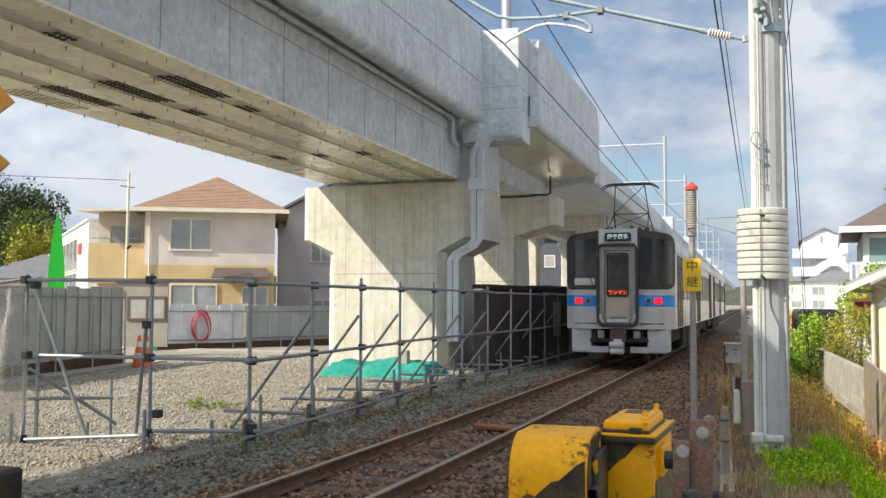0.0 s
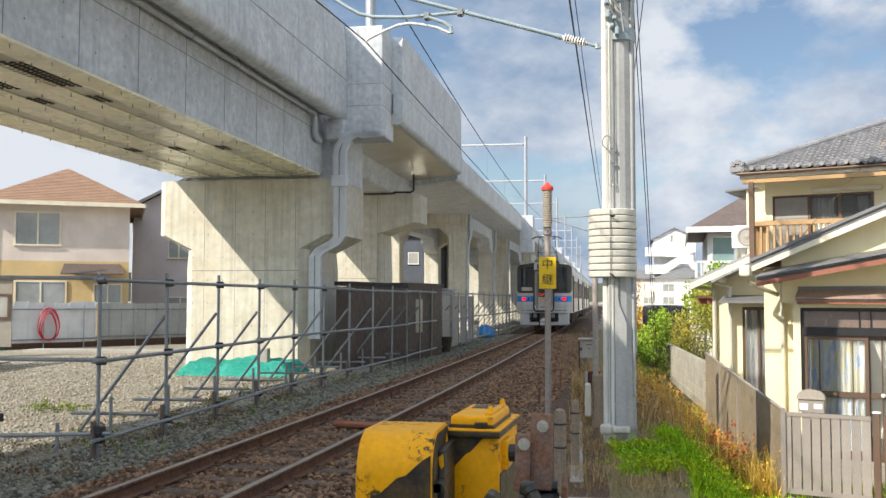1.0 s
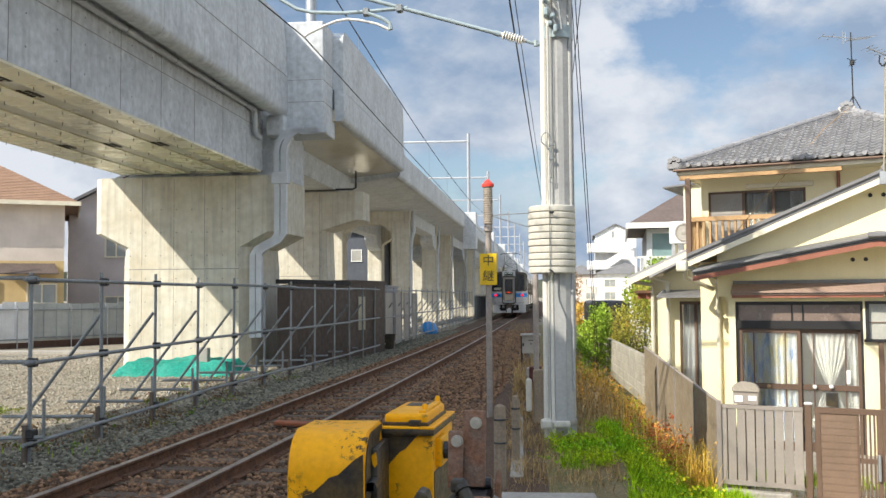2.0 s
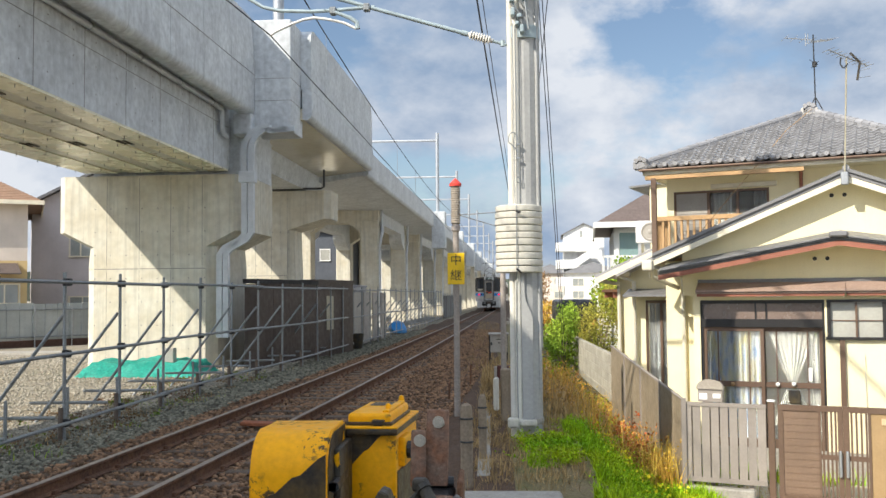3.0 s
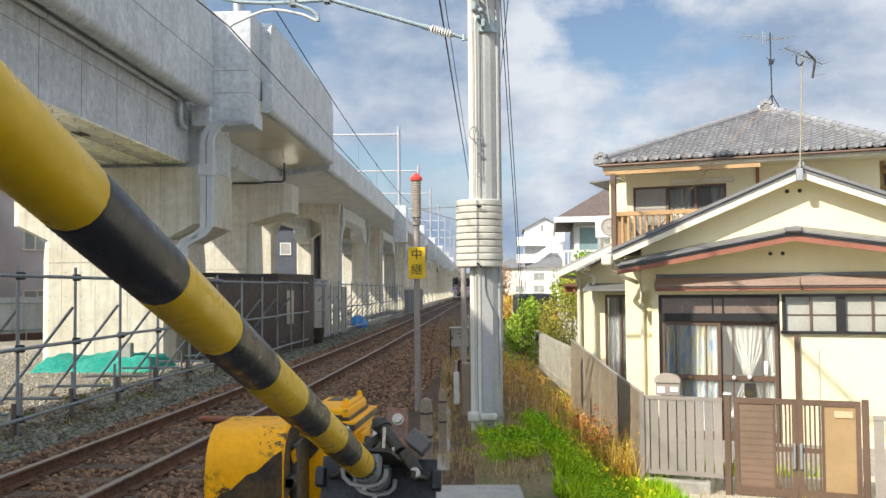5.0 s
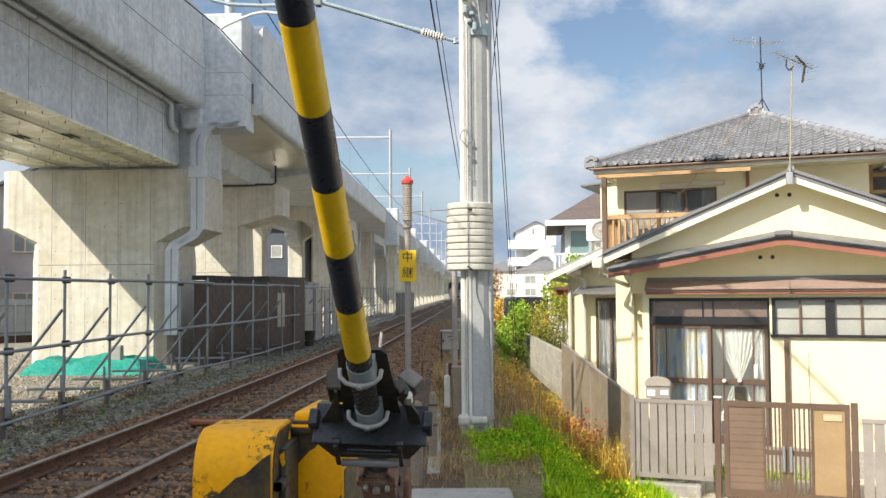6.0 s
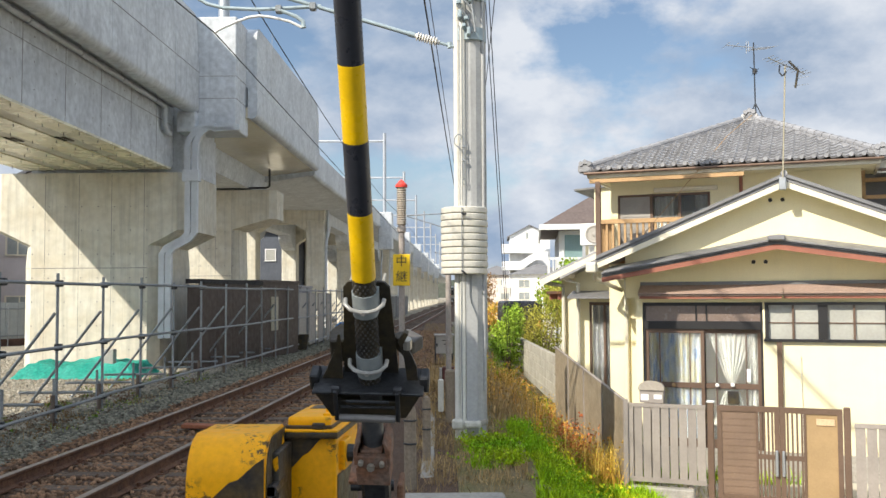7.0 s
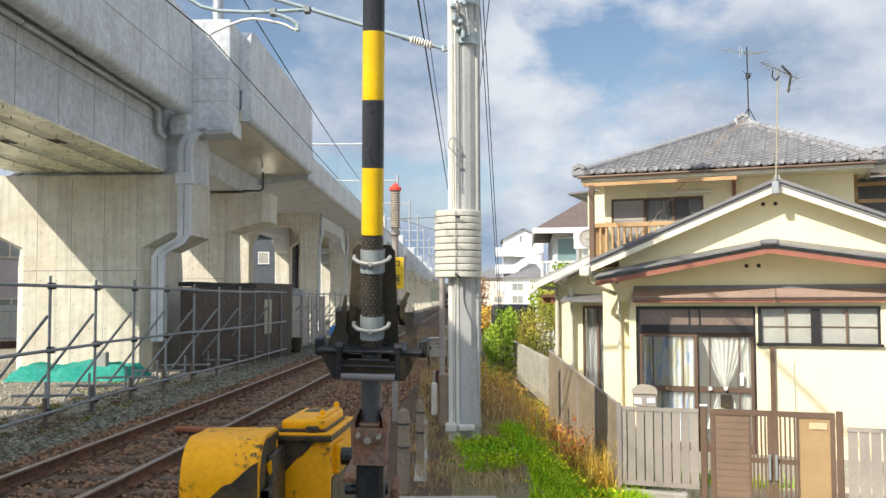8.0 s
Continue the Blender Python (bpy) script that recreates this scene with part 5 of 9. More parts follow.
    slab(bm, [(3.47, 1.9, 3.64), (5.2, 1.9, 3.58), (5.2, 3.2, 3.75), (3.47, 3.2, 3.80)], 0.05, M)
    part("side_roof", bm, BROWN_ALU, h, "thin brown roof over the side balcony")


build_house()


def build_antennas():
    M = HOUSE

    def rods(bm, rows, r=0.006):
        for a, b in rows:
            tube(bm, [M @ Vector(a), M @ Vector(b)], r, 6)

    def yagi(parent, a, b, n, half, material, label):
        """A boom from a to b with n cross rods."""
        a, b = Vector(a), Vector(b)
        side = (b - a).cross(Vector((0, 0, 1))).normalized()
        bm = bmesh.new()
        tube(bm, [M @ a, M @ b], 0.010, 6)
        for i in range(n):
            p = a + (b - a) * (i / (n - 1))
            tube(bm, [M @ (p - side * half), M @ (p + side * half)], 0.0045, 5)
        part("boom", bm, material, parent, label)

    a = thing("tv_antenna", "thin television antenna on a roof ridge", "antenna", tuple(M @ Vector((1.46, 4.1, 4.98))), "tv antennas")
    bm = bmesh.new()
    rods(bm, [((1.46, 4.1, 4.98), (1.45, 4.1, 6.43))], 0.012)
    rods(bm, [((1.34, 4.0, 4.98), (1.46, 4.1, 5.26)), ((1.60, 4.0, 4.96), (1.46, 4.1, 5.26)), ((1.46, 4.35, 4.96), (1.46, 4.1, 5.26))], 0.010)
    part("mast", bm, DARK_STEEL, a)
    yagi(a, (0.97, 3.9, 6.38), (1.44, 4.1, 6.33), 4, 0.22, GALV, "long-rod boom")
    bm = bmesh.new()
    rods(bm, [((1.32, 4.05, 6.22), (1.32, 4.05, 6.46)), ((1.36, 4.06, 6.25), (1.36, 4.06, 6.45))], 0.008)
    part("reflector", bm, GALV, a)
    yagi(a, (1.42, 4.1, 6.30), (1.76, 4.5, 6.40), 7, 0.16, GALV, "short boom")
    part("mixer_box", rbox(1.42, 1.50, 4.05, 4.12, 5.82, 5.92, 0.01, 1, M), DARK_STEEL, a)
    bm = bmesh.new()
    rods(bm, [((1.38, 4.0, 5.94), (1.52, 4.1, 5.86)), ((1.40, 4.1, 5.80), (1.54, 4.0, 5.90))], 0.006)
    part("dipole", bm, DARK_STEEL, a)
    a = thing("tv_antenna", "television antenna on a slim pale mast", "antenna", tuple(M @ Vector((2.08, -0.4, 3.2))), "tv antennas")
    bm = bmesh.new()
    rods(bm, [((2.07, -0.4, 3.12), (2.14, -0.4, 4.88))], 0.011)
    part("mast", bm, mat("ochre_mast", (0.45, 0.41, 0.30), 0.5, 0.3, var=0.15, scale=3), a, "tarnished pale mast")
    part("foot_clamp", rbox(2.02, 2.12, -0.42, -0.33, 3.12, 3.30, 0.01, 1, M), GALV, a)
    yagi(a, (1.92, -0.55, 4.99), (2.40, -0.15, 4.80), 10, 0.13, GALV, "boom with many short rods")
    bm = bmesh.new()
    rods(bm, [((2.19, -0.4, 4.95), (2.31, -0.38, 4.81)), ((2.31, -0.38, 4.81), (2.27, -0.4, 4.56))], 0.016)
    part("reflector", bm, BLACK_PAINT, a, "dark bent reflector")
    bm = bmesh.new()
    rods(bm, [((2.06, -0.42, 4.80), (2.10, -0.42, 4.74)), ((2.10, -0.42, 4.74), (2.16, -0.42, 4.80)), ((2.06, -0.42, 4.80), (2.07, -0.42, 4.90))], 0.010)
    part("cable_loop", bm, DARK_STEEL, a)
    bm = bmesh.new()
    rods(bm, [((2.30, -0.36, 4.70), (2.45, -0.3, 4.73)), ((2.29, -0.36, 4.60), (2.44, -0.3, 4.62))], 0.004)
    part("director_rod", bm, GALV, a)
    bm = bmesh.new()
    tube(bm, [M @ Vector((1.40, 3.9, 5.0)), M @ Vector((1.08, 2.5, 4.42)), M @ Vector((0.68, 1.2, 3.62)), M @ Vector((0.10, -0.36, 2.55))], 0.006, 6)
    lone("antenna_cable", bm, WOOD_TAN, "pale cable slung from the ridge across the upper wall", "cable")


build_antennas()


# ---- gate and boundary ----
PALE_BLOCK = mat("pale_block", (0.42, 0.39, 0.32), 0.9, var=0.16, scale=2.5, fine=30, bump=0.3, streak=0.4, random_tone=0.1)


def build_gate():
    M = HOUSE
    g = thing("slatted_fence", "taupe vertical slat fence panel on a concrete kerb", "fence", tuple(M @ Vector((0.6, -1.9, -0.95))), "garden fence", turn=-22.5)
    def panel(parent, u0, u1, z0, z1, n):
        part("rail", boxes((u0, u1, -1.93, -1.885, z1 - 0.05, z1), m=M), FENCE_GREY, parent)
        part("rail", boxes((u0, u1, -1.93, -1.885, z0, z0 + 0.06), m=M), FENCE_GREY, parent)
        w = (u1 - u0) / n
        for i in range(n):
            part("slat", boxes((u0 + i * w + 0.008, u0 + (i + 1) * w - 0.008, -1.92, -1.90, z0 + 0.05, z1 - 0.04), m=M), FENCE_GREY, parent)
    panel(g, 0.09, 1.13, -0.80, 0.22, 9)
    part("kerb", rbox(0.12, 0.98, -2.0, -1.82, -1.15, -0.86, 0.015, 1, M), OLD_CONCRETE, g)
    for a in (0.15, 0.9):
        part("post", boxes((a, a + 0.05, -1.88, -1.84, -0.95, 0.2), m=M), FENCE_GREY, g)
    g2 = thing("slatted_fence", "taupe vertical slat fence panel beyond the gate", "fence", tuple(M @ Vector((3.6, -1.9, -0.95))), "garden fence", turn=-22.5)
    panel(g2, 2.88, 5.2, -0.95, 0.07, 18)
    gate = thing("double_gate", "brown aluminium double gate with slats and a tan panel", "gate", tuple(M @ Vector((2.0, -1.9, -0.95))), turn=-22.5)
    for u in (1.19, 2.80):
        part("gate_post", rbox(u - 0.04, u + 0.04, -1.95, -1.87, -1.1, 0.26, 0.008, 1, M), BROWN_ALU, gate)
    for u in (1.19,):
        part("post_cap", rbox(u - 0.05, u + 0.05, -1.96, -1.86, 0.26, 0.285, 0.008, 1, M), WHITE, gate)
    for k, (u0, u1) in enumerate(((1.27, 2.02), (2.03, 2.75))):
        leaf = part("gate_leaf", boxes((u0, u0 + 0.06, -1.94, -1.89, -0.98, 0.235), (u1 - 0.06, u1, -1.94, -1.89, -0.98, 0.235), (u0 + 0.06, u1 - 0.06, -1.94, -1.89, 0.165, 0.235),
                                       (u0 + 0.06, u1 - 0.06, -1.94, -1.89, -0.98, -0.88), m=M), BROWN_ALU, gate, "brown gate leaf frame")
        if k == 0:
            pu0, pu1, su0, su1 = u0 + 0.06, u0 + 0.47, u0 + 0.50, u1 - 0.06
            part("panel", boxes((pu0, pu1, -1.925, -1.905, -0.88, 0.165), *[(pu0, pu1, -1.93, -1.925, -0.86 + 0.085 * i, -0.79 + 0.085 * i) for i in range(12)], m=M), GATE_BROWN, leaf, "ribbed brown panel")
        else:
            pu0, pu1, su0, su1 = u0 + 0.30, u1 - 0.06, u0 + 0.06, u0 + 0.28
            part("panel", boxes((pu0, pu1, -1.925, -1.905, -0.88, 0.165), m=M), GATE_TAN, leaf, "tan plain panel")
            part("nameplate", rbox(pu0 + 0.12, pu0 + 0.33, -1.94, -1.925, 0.03, 0.11, 0.004, 1, M), mat("plate_wood", (0.62, 0.45, 0.28), 0.5), leaf, "pale nameplate with bars")
        part("stile", boxes((pu1, pu1 + 0.03, -1.94, -1.89, -0.88, 0.165) if k == 0 else (pu0 - 0.03, pu0, -1.94, -1.89, -0.88, 0.165), m=M), BROWN_ALU, leaf)
        n = 4
        for i in range(n):
            u = su0 + (su1 - su0) * (i + 0.5) / n
            part("bar", boxes((u - 0.012, u + 0.012, -1.925, -1.9, -0.88, 0.165), m=M), BROWN_ALU, leaf)
        part("mid_rail", boxes((su0, su1, -1.93, -1.9, -0.42, -0.36), m=M), BROWN_ALU, leaf)
        hu = 1.985 if k == 0 else 2.065
        part("handle", rbox(hu - 0.018, hu + 0.018, -1.985, -1.94, -0.62, -0.30, 0.01, 1, M), GALV, leaf, "grey lever handle")
    pb = thing("mailbox", "grey-brown domed mailbox on a post", "mailbox", tuple(M @ Vector((0.42, -1.75, -0.95))), turn=-22.5)
    bm = bmesh.new()
    prism(bm, [(0.27, 0.22), (0.58, 0.22), (0.58, 0.40)] + [(x, 0.40 + 0.62 * (z - 0.40)) for x, z in arc(0.425, 0.40, 0.155, 0, 180, 10)[1:-1]] + [(0.27, 0.40)], -1.83, -1.66, "y", M)
    part("box", bm, FENCE_GREY, pb)
    bm = bmesh.new()
    prism(bm, [(0.255, 0.385), (0.595, 0.385), (0.595, 0.41)] + [(x, 0.41 + 0.62 * (z - 0.41)) for x, z in arc(0.425, 0.41, 0.17, 0, 180, 10)[1:-1]] + [(0.255, 0.41)], -1.85, -1.83, "y", M)
    part("flap", bm, mat("mailbox_flap", (0.36, 0.32, 0.27), 0.5, 0.1), pb)
    for a, z0 in ((0.46, 0.27), (0.29, 0.25)):
        part("label_plate", boxes((a, a + 0.1, -1.836, -1.83, z0, 0.33), m=M), WHITE, pb)
    part("stand", boxes((0.40, 0.45, -1.77, -1.72, -1.0, 0.22), m=M), FENCE_GREY, pb)
    # boundary panels along the railway
    f = thing("boundary_panel_fence", "low grey-brown panel fence on the railway boundary", "fence", (2.3, 15, -0.8), "boundary")
    pm = mat("weathered_panel", (0.30, 0.245, 0.17), 0.6, 0.1, var=0.15, scale=2, fine=30, bump=0.1, streak=0.4)
    ys = [12.38, 13.61, 14.84, 16.07, 17.30]
    for i, (a, b) in enumerate(zip(ys, ys[1:])):
        x0, x1 = 2.50 - 0.06 * (a - 12.38), 2.50 - 0.06 * (b - 12.38)
        za, zb = 0.235 + 0.09 * (a - 12.38), 0.235 + 0.09 * (b - 12.38)
        bm = bmesh.new()
        prism(bm, [(a + 0.03, -1.1), (b - 0.03, -1.1), (b - 0.03, zb), (a + 0.03, za)], -0.011, 0.011, "x", Matrix(((1, -0.06, 0, x0 + 0.06 * a), (0, 1, 0, 0), (0, 0, 1, 0), (0, 0, 0, 1))))
        part("panel", bm, pm, f)
        part("post", boxes((x0 - 0.025, x0 + 0.03, a - 0.03, a + 0.03, -1.1, za + 0.03)), FENCE_GREY, f)
        bm = bmesh.new()
        tube(bm, [(x0, a, za + 0.012), (x1, b, zb + 0.012)], 0.022, 6)
        part("cap_rail", bm, FENCE_GREY, f)
    w = thing("block_wall", "weathered concrete block wall along the garden", "wall", (2.4, 22, -0.6))
    y = 18.75
    while y < 27.5:
        for j in range(5):
            z = -0.55 + 0.195 * j
            o = 0.2 if j % 2 else 0
            top = 0.66 - 0.03 * (y - 18.75)
            if z + 0.19 < top + 0.06:
                part("block", rbox(2.38, 2.50, y + o, y + 0.39 + o, z, z + 0.19, 0.006, 1), PALE_BLOCK, w)
        y += 0.4
    for j in range(7):
        for i in range(2):
            part("block", rbox(2.51 + 0.4 * i, 2.90 + 0.4 * i, 18.6, 18.72, -0.68 + 0.195 * j, -0.49 + 0.195 * j, 0.006, 1), PALE_BLOCK, w)


build_gate()
# ---- train ----
STEEL_BODY = mat("stainless_body", (0.64, 0.62, 0.58), 0.35, 0.35, var=0.05, scale=1, fine=30, bump=0.03, streak=0.15)
FACE_GREY = mat("train_face_grey", (0.50, 0.50, 0.49), 0.45, 0.0, var=0.06, scale=2, fine=30, bump=0.03, streak=0.22)
BAND_BLUE = mat("light_blue_band", (0.015, 0.27, 0.72), 0.35, 0.0, var=0.05, scale=2, fine=30, bump=0.02)
UNDER = mat("underframe_dirt", (0.035, 0.032, 0.03), 0.8, 0.2, var=0.3, scale=3, fine=30, bump=0.2)
TRAIN_GLASS = mat("train_window", (0.022, 0.026, 0.032), 0.04, var=0.5, scale=2.2, fine=5, bump=0.0, spec=0.35)
DOOR_POST = mat("brown_door_post", (0.16, 0.13, 0.10), 0.6, var=0.1, scale=3)
SIDE_GLASS = mat("train_side_window", (0.03, 0.028, 0.025), 0.25, var=0.3, scale=2, fine=5, bump=0.0, spec=0.2)
GANGWAY = mat("worn_gangway_grey", (0.27, 0.265, 0.255), 0.6, 0.1, var=0.2, scale=4, fine=40, bump=0.08)
DOOR_TAN = mat("train_door", (0.44, 0.38, 0.29), 0.5, 0.1, var=0.08, scale=2, fine=30, bump=0.03)
TAIL_RED = glow("tail_lamp", (1.0, 0.004, 0.008), 0.8)
LED_RED = glow("led_sign", (1.0, 0.05, 0.015), 1.5)
LED_WHITE = glow("roller_text", (0.55, 0.65, 0.62), 0.45)


def face_y(x):
    return 0.34 * max(0.0, (abs(x) - 0.85) / 0.56) ** 2.2


def patch(x0, x1, z0, z1, off, n=14, taper=0.0, cut=0.0):
    """A piece of the curved end: follows the bow of the face, off metres proud of it."""
    bm = bmesh.new()
    cols = []
    for i in range(n + 1):
        x = x0 + (x1 - x0) * i / n
        k = i / n
        outer = (1 - k) if abs(x0) > abs(x1) else k
        top, low = z1 + taper * (1 - outer), z0
        if cut:
            e = (1 - outer) * abs(x1 - x0)
            if e < cut:
                s = cut - math.sqrt(max(cut * cut - (cut - e) ** 2, 0))
                top, low = top - s, z0 + s
        cols.append([bm.verts.new((x, face_y(x) - o, z)) for z in (low, top) for o in (off, -0.01)])
    for a, b in zip(cols, cols[1:]):
        bm.faces.new((a[0], b[0], b[2], a[2]))
        bm.faces.new((a[1], a[3], b[3], b[1]))
        bm.faces.new((a[2], b[2], b[3], a[3]))
        bm.faces.new((a[0], a[1], b[1], b[0]))
    for c in (cols[0], cols[-1]):
        bm.faces.new((c[0], c[2], c[3], c[1]))
    return bm


def train_section(y, half, top=3.55):
    pts = [(-half, 0.96), (-half, 3.14)]
    pts += [(-half + 0.05, 3.29), (-half + 0.16, 3.40), (-half + 0.5, 3.50), (-0.35, top)]
    pts += [(-p[0], p[1]) for p in pts[::-1]]
    return [Vector((p[0], y, p[1])) for p in pts]


def build_car(end_face):
    car = thing("train_car", "stainless commuter train car with a light blue band" if end_face else "second stainless train car coupled ahead", "train", group="train cars")
    bm = bmesh.new()
    secs = [train_section(y, 1.41 * k) for y, k in ((0.03, 0.71), (0.10, 0.80), (0.21, 0.90), (0.31, 0.965), (0.42, 1.0), (19.6, 1.0), (19.9, 0.985), (20.0, 0.96))]
    rings = [[bm.verts.new(p) for p in s] for s in secs]
    for a, b in zip(rings, rings[1:]):
        n = len(a)
        for i in range(n):
            bm.faces.new((a[i], a[(i + 1) % n], b[(i + 1) % n], b[i]))
    bm.faces.new(rings[0]), bm.faces.new(rings[-1][::-1])
    part("body", bm, STEEL_BODY, car, "silver stainless body", True)
    bm = boxes((-1.15, 1.15, 0.8, 19.4, 0.55, 0.96))
    part("underframe", bm, UNDER, car)
    for y in (1.6, 3.7, 15.9, 18.0):
        for x in (-0.5335, 0.5335):
            bm = bmesh.new()
            tube(bm, [(x - 0.06, y, 0.43), (x + 0.06, y, 0.43)], 0.43, 24)
            part("wheel", bm, RUST, car, "", True)
    for y in (2.65, 16.95):
        part("bogie_frame", boxes((-0.95, -0.8, y - 1.6, y + 1.6, 0.35, 0.65), (0.8, 0.95, y - 1.6, y + 1.6, 0.35, 0.65), (-0.8, 0.8, y - 0.2, y + 0.2, 0.4, 0.6)), UNDER, car)
    for y0, y1, z in ((5.2, 6.8, 0.32), (7.2, 9.4, 0.28), (9.9, 11.2, 0.36), (11.7, 13.8, 0.30)):
        part("equipment_box", rbox(-1.22, 1.22, y0, y1, z, 0.9, 0.03, 1), UNDER, car)
    part("cantrail", boxes((1.405, 1.425, 0.45, 19.5, 2.92, 3.0), (-1.425, -1.405, 0.45, 19.5, 2.92, 3.0)), FACE_GREY, car)
    for side in (-1, 1):
        for y in (1.1, 9.3, 17.6):
            d = part("side_door", boxes((side * 1.40, side * 1.418, y, y + 1.25, 1.0, 2.85) if side > 0 else (-1.418, -1.40, y, y + 1.25, 1.0, 2.85)), DOOR_TAN, car, "tan side door")
            for yy in (y + 0.12, y + 0.70):
                part("door_glass", boxes((side * 1.410, side * 1.424, yy, yy + 0.43, 1.75, 2.65) if side > 0 else (-1.424, -1.41, yy, yy + 0.43, 1.75, 2.65)), SIDE_GLASS, d)
            for yy in (y - 0.07, y + 0.60, y + 1.25):
                part("door_post", boxes((1.40, 1.447, yy, yy + 0.07, 1.0, 2.9) if side > 0 else (-1.447, -1.40, yy, yy + 0.07, 1.0, 2.9)), DOOR_POST, d)
        for y in (3.1, 4.6, 6.1, 7.6, 11.2, 12.7, 14.2, 15.7):
            part("side_window", boxes((1.405, 1.420, y, y + 1.2, 1.75, 2.65) if side > 0 else (-1.42, -1.405, y, y + 1.2, 1.75, 2.65)), SIDE_GLASS, car)
            for yy in (y - 0.05, y + 1.2):
                part("window_post", boxes((1.40, 1.438, yy, yy + 0.05, 1.72, 2.68) if side > 0 else (-1.438, -1.40, yy, yy + 0.05, 1.72, 2.68)), DOOR_POST, car)
        for z in (1.08, 1.2, 1.32, 1.44, 1.56):
            part("body_rib", boxes((1.408, 1.422, 2.45, 17.5, z, z + 0.03) if side > 0 else (-1.422, -1.408, 2.45, 17.5, z, z + 0.03)), STEEL_BODY, car)
    part("roof_unit", rbox(-0.75, 0.75, 8, 12.5, 3.5, 3.82, 0.06, 2), FACE_GREY, car)
    if not end_face:
        return car
    # end face
    part("end_skin", patch(-1.41, 1.41, 0.96, 3.16, 0.012, 40), FACE_GREY, car, "pale grey end panel")
    part("end_crown", patch(-0.50, 0.50, 3.16, 3.56, 0.014, 8), FACE_GREY, car)
    for s in (-1, 1):
        a, b = (s * 1.40, s * 0.50)
        part("window_surround", patch(s * 1.414, b, 1.98, 3.40, 0.026, 30, 0.13, 0.20), BLACK_PAINT, car, "black wrap-round window panel")
        part("windscreen", patch(s * 1.17, s * 0.57, 2.09, 3.27, 0.032, 16, 0.06), TRAIN_GLASS, car, "dark windscreen")
        part("corner_window", patch(s * 1.372, s * 1.215, 2.13, 3.22, 0.032, 8), mat("corner_glass", (0.07, 0.075, 0.08), 0.06, var=0.3, scale=3, spec=0.35), car)
        part("blue_band", patch(a, s * 0.50, 1.54, 1.83, 0.018, 24), BAND_BLUE, car, "light blue band")
        part("tail_lamp", rbox(s * 1.02 - 0.10, s * 1.02 + 0.10, face_y(1.02) - 0.07, face_y(1.02) + 0.02, 1.60, 1.77, 0.02, 2), TAIL_RED, car, "lit red tail lamp")
        bm = bmesh.new()
        tube(bm, [(s * 0.77, -0.07, 1.69), (s * 0.77, 0.03, 1.69)], 0.075, 16)
        hl = part("headlamp", bm, GANGWAY, car, "round unlit headlamp")
        bm = bmesh.new()
        tube(bm, [(s * 0.77, -0.078, 1.69), (s * 0.77, -0.068, 1.69)], 0.05, 14)
        part("lens", bm, TRAIN_GLASS, hl, "dark round lens")
        part("lamp_frame", rbox(s * 0.90 - 0.27, s * 0.90 + 0.27, face_y(0.9) - 0.030, face_y(0.9) + 0.02, 1.58, 1.79, 0.01, 1), BAND_BLUE, car)
        bm = bmesh.new()
        tube(bm, [(s * 0.55, -0.05, 1.10), (s * 1.15, face_y(1.15) - 0.05, 1.10)], 0.014, 6)
        part("grab_rail", bm, DARK_STEEL, car)
        bm = bmesh.new()
        tube(bm, [(s * 0.62, -0.06, 2.02), (s * 0.80, -0.05, 2.45)], 0.012, 6)
        part("wiper", bm, DARK_STEEL, car)
        part("skirt", rbox(min(s * 1.20, s * 0.28), max(s * 1.20, s * 0.28), 0.12, 0.2, 0.34, 0.50, 0.01, 1), FACE_GREY, car, "grey snow plough skirt")
        part("skirt_side", rbox(min(s * 1.25, s * 0.72), max(s * 1.25, s * 0.72), 0.10, 0.9, 0.36, 0.96, 0.03, 2), FACE_GREY, car)
        bm = bmesh.new()
        tube(bm, [(s * 0.62, 0.05, 0.90), (s * 0.62, 0.02, 0.72), (s * 0.45, 0.0, 0.66)], 0.03, 6)
        part("jumper_hose", bm, UNDER, car)
    # gangway
    part("gangway_frame", boxes((-0.47, -0.34, -0.16, 0.02, 1.08, 3.10), (0.34, 0.47, -0.16, 0.02, 1.08, 3.10), (-0.34, 0.34, -0.16, 0.02, 3.0, 3.10), (-0.34, 0.34, -0.16, 0.02, 1.08, 1.14)), GANGWAY, car, "worn grey gangway frame")
    bm = bmesh.new()
    tube(bm, [(-0.48, -0.18, 1.12), (-0.50, -0.18, 1.3), (-0.50, -0.18, 3.0), (-0.44, -0.18, 3.13), (0.44, -0.18, 3.13), (0.50, -0.18, 3.0), (0.50, -0.18, 1.3), (0.48, -0.18, 1.12), (0.4, -0.18, 1.06), (-0.4, -0.18, 1.06), (-0.48, -0.18, 1.12)], 0.042, 8)
    part("gangway_bellows", bm, BLACK_PAINT, car, "black rubber gangway edge", True)
    g = part("end_door", rbox(-0.335, 0.335, -0.10, -0.05, 1.12, 2.99, 0.03, 2), DOOR_TAN, car, "tan end door")
    part("end_window", rbox(-0.28, 0.28, -0.115, -0.09, 1.82, 2.93, 0.05, 3), TRAIN_GLASS, g)
    part("led_panel", rbox(-0.26, 0.26, -0.122, -0.112, 1.78, 2.02, 0.01, 1), BLACK_PAINT, g, "black display panel")
    letters("ワンマン", 0.125, pose(0, -0.124, 1.90, 90, 0, 0), g, LED_RED, "led_text")
    part("destination_box", rbox(-0.34, 0.34, -0.06, 0.0, 3.22, 3.46, 0.05, 3), mat("dark_teal_panel", (0.012, 0.028, 0.027), 0.3), car, "dark teal destination box")
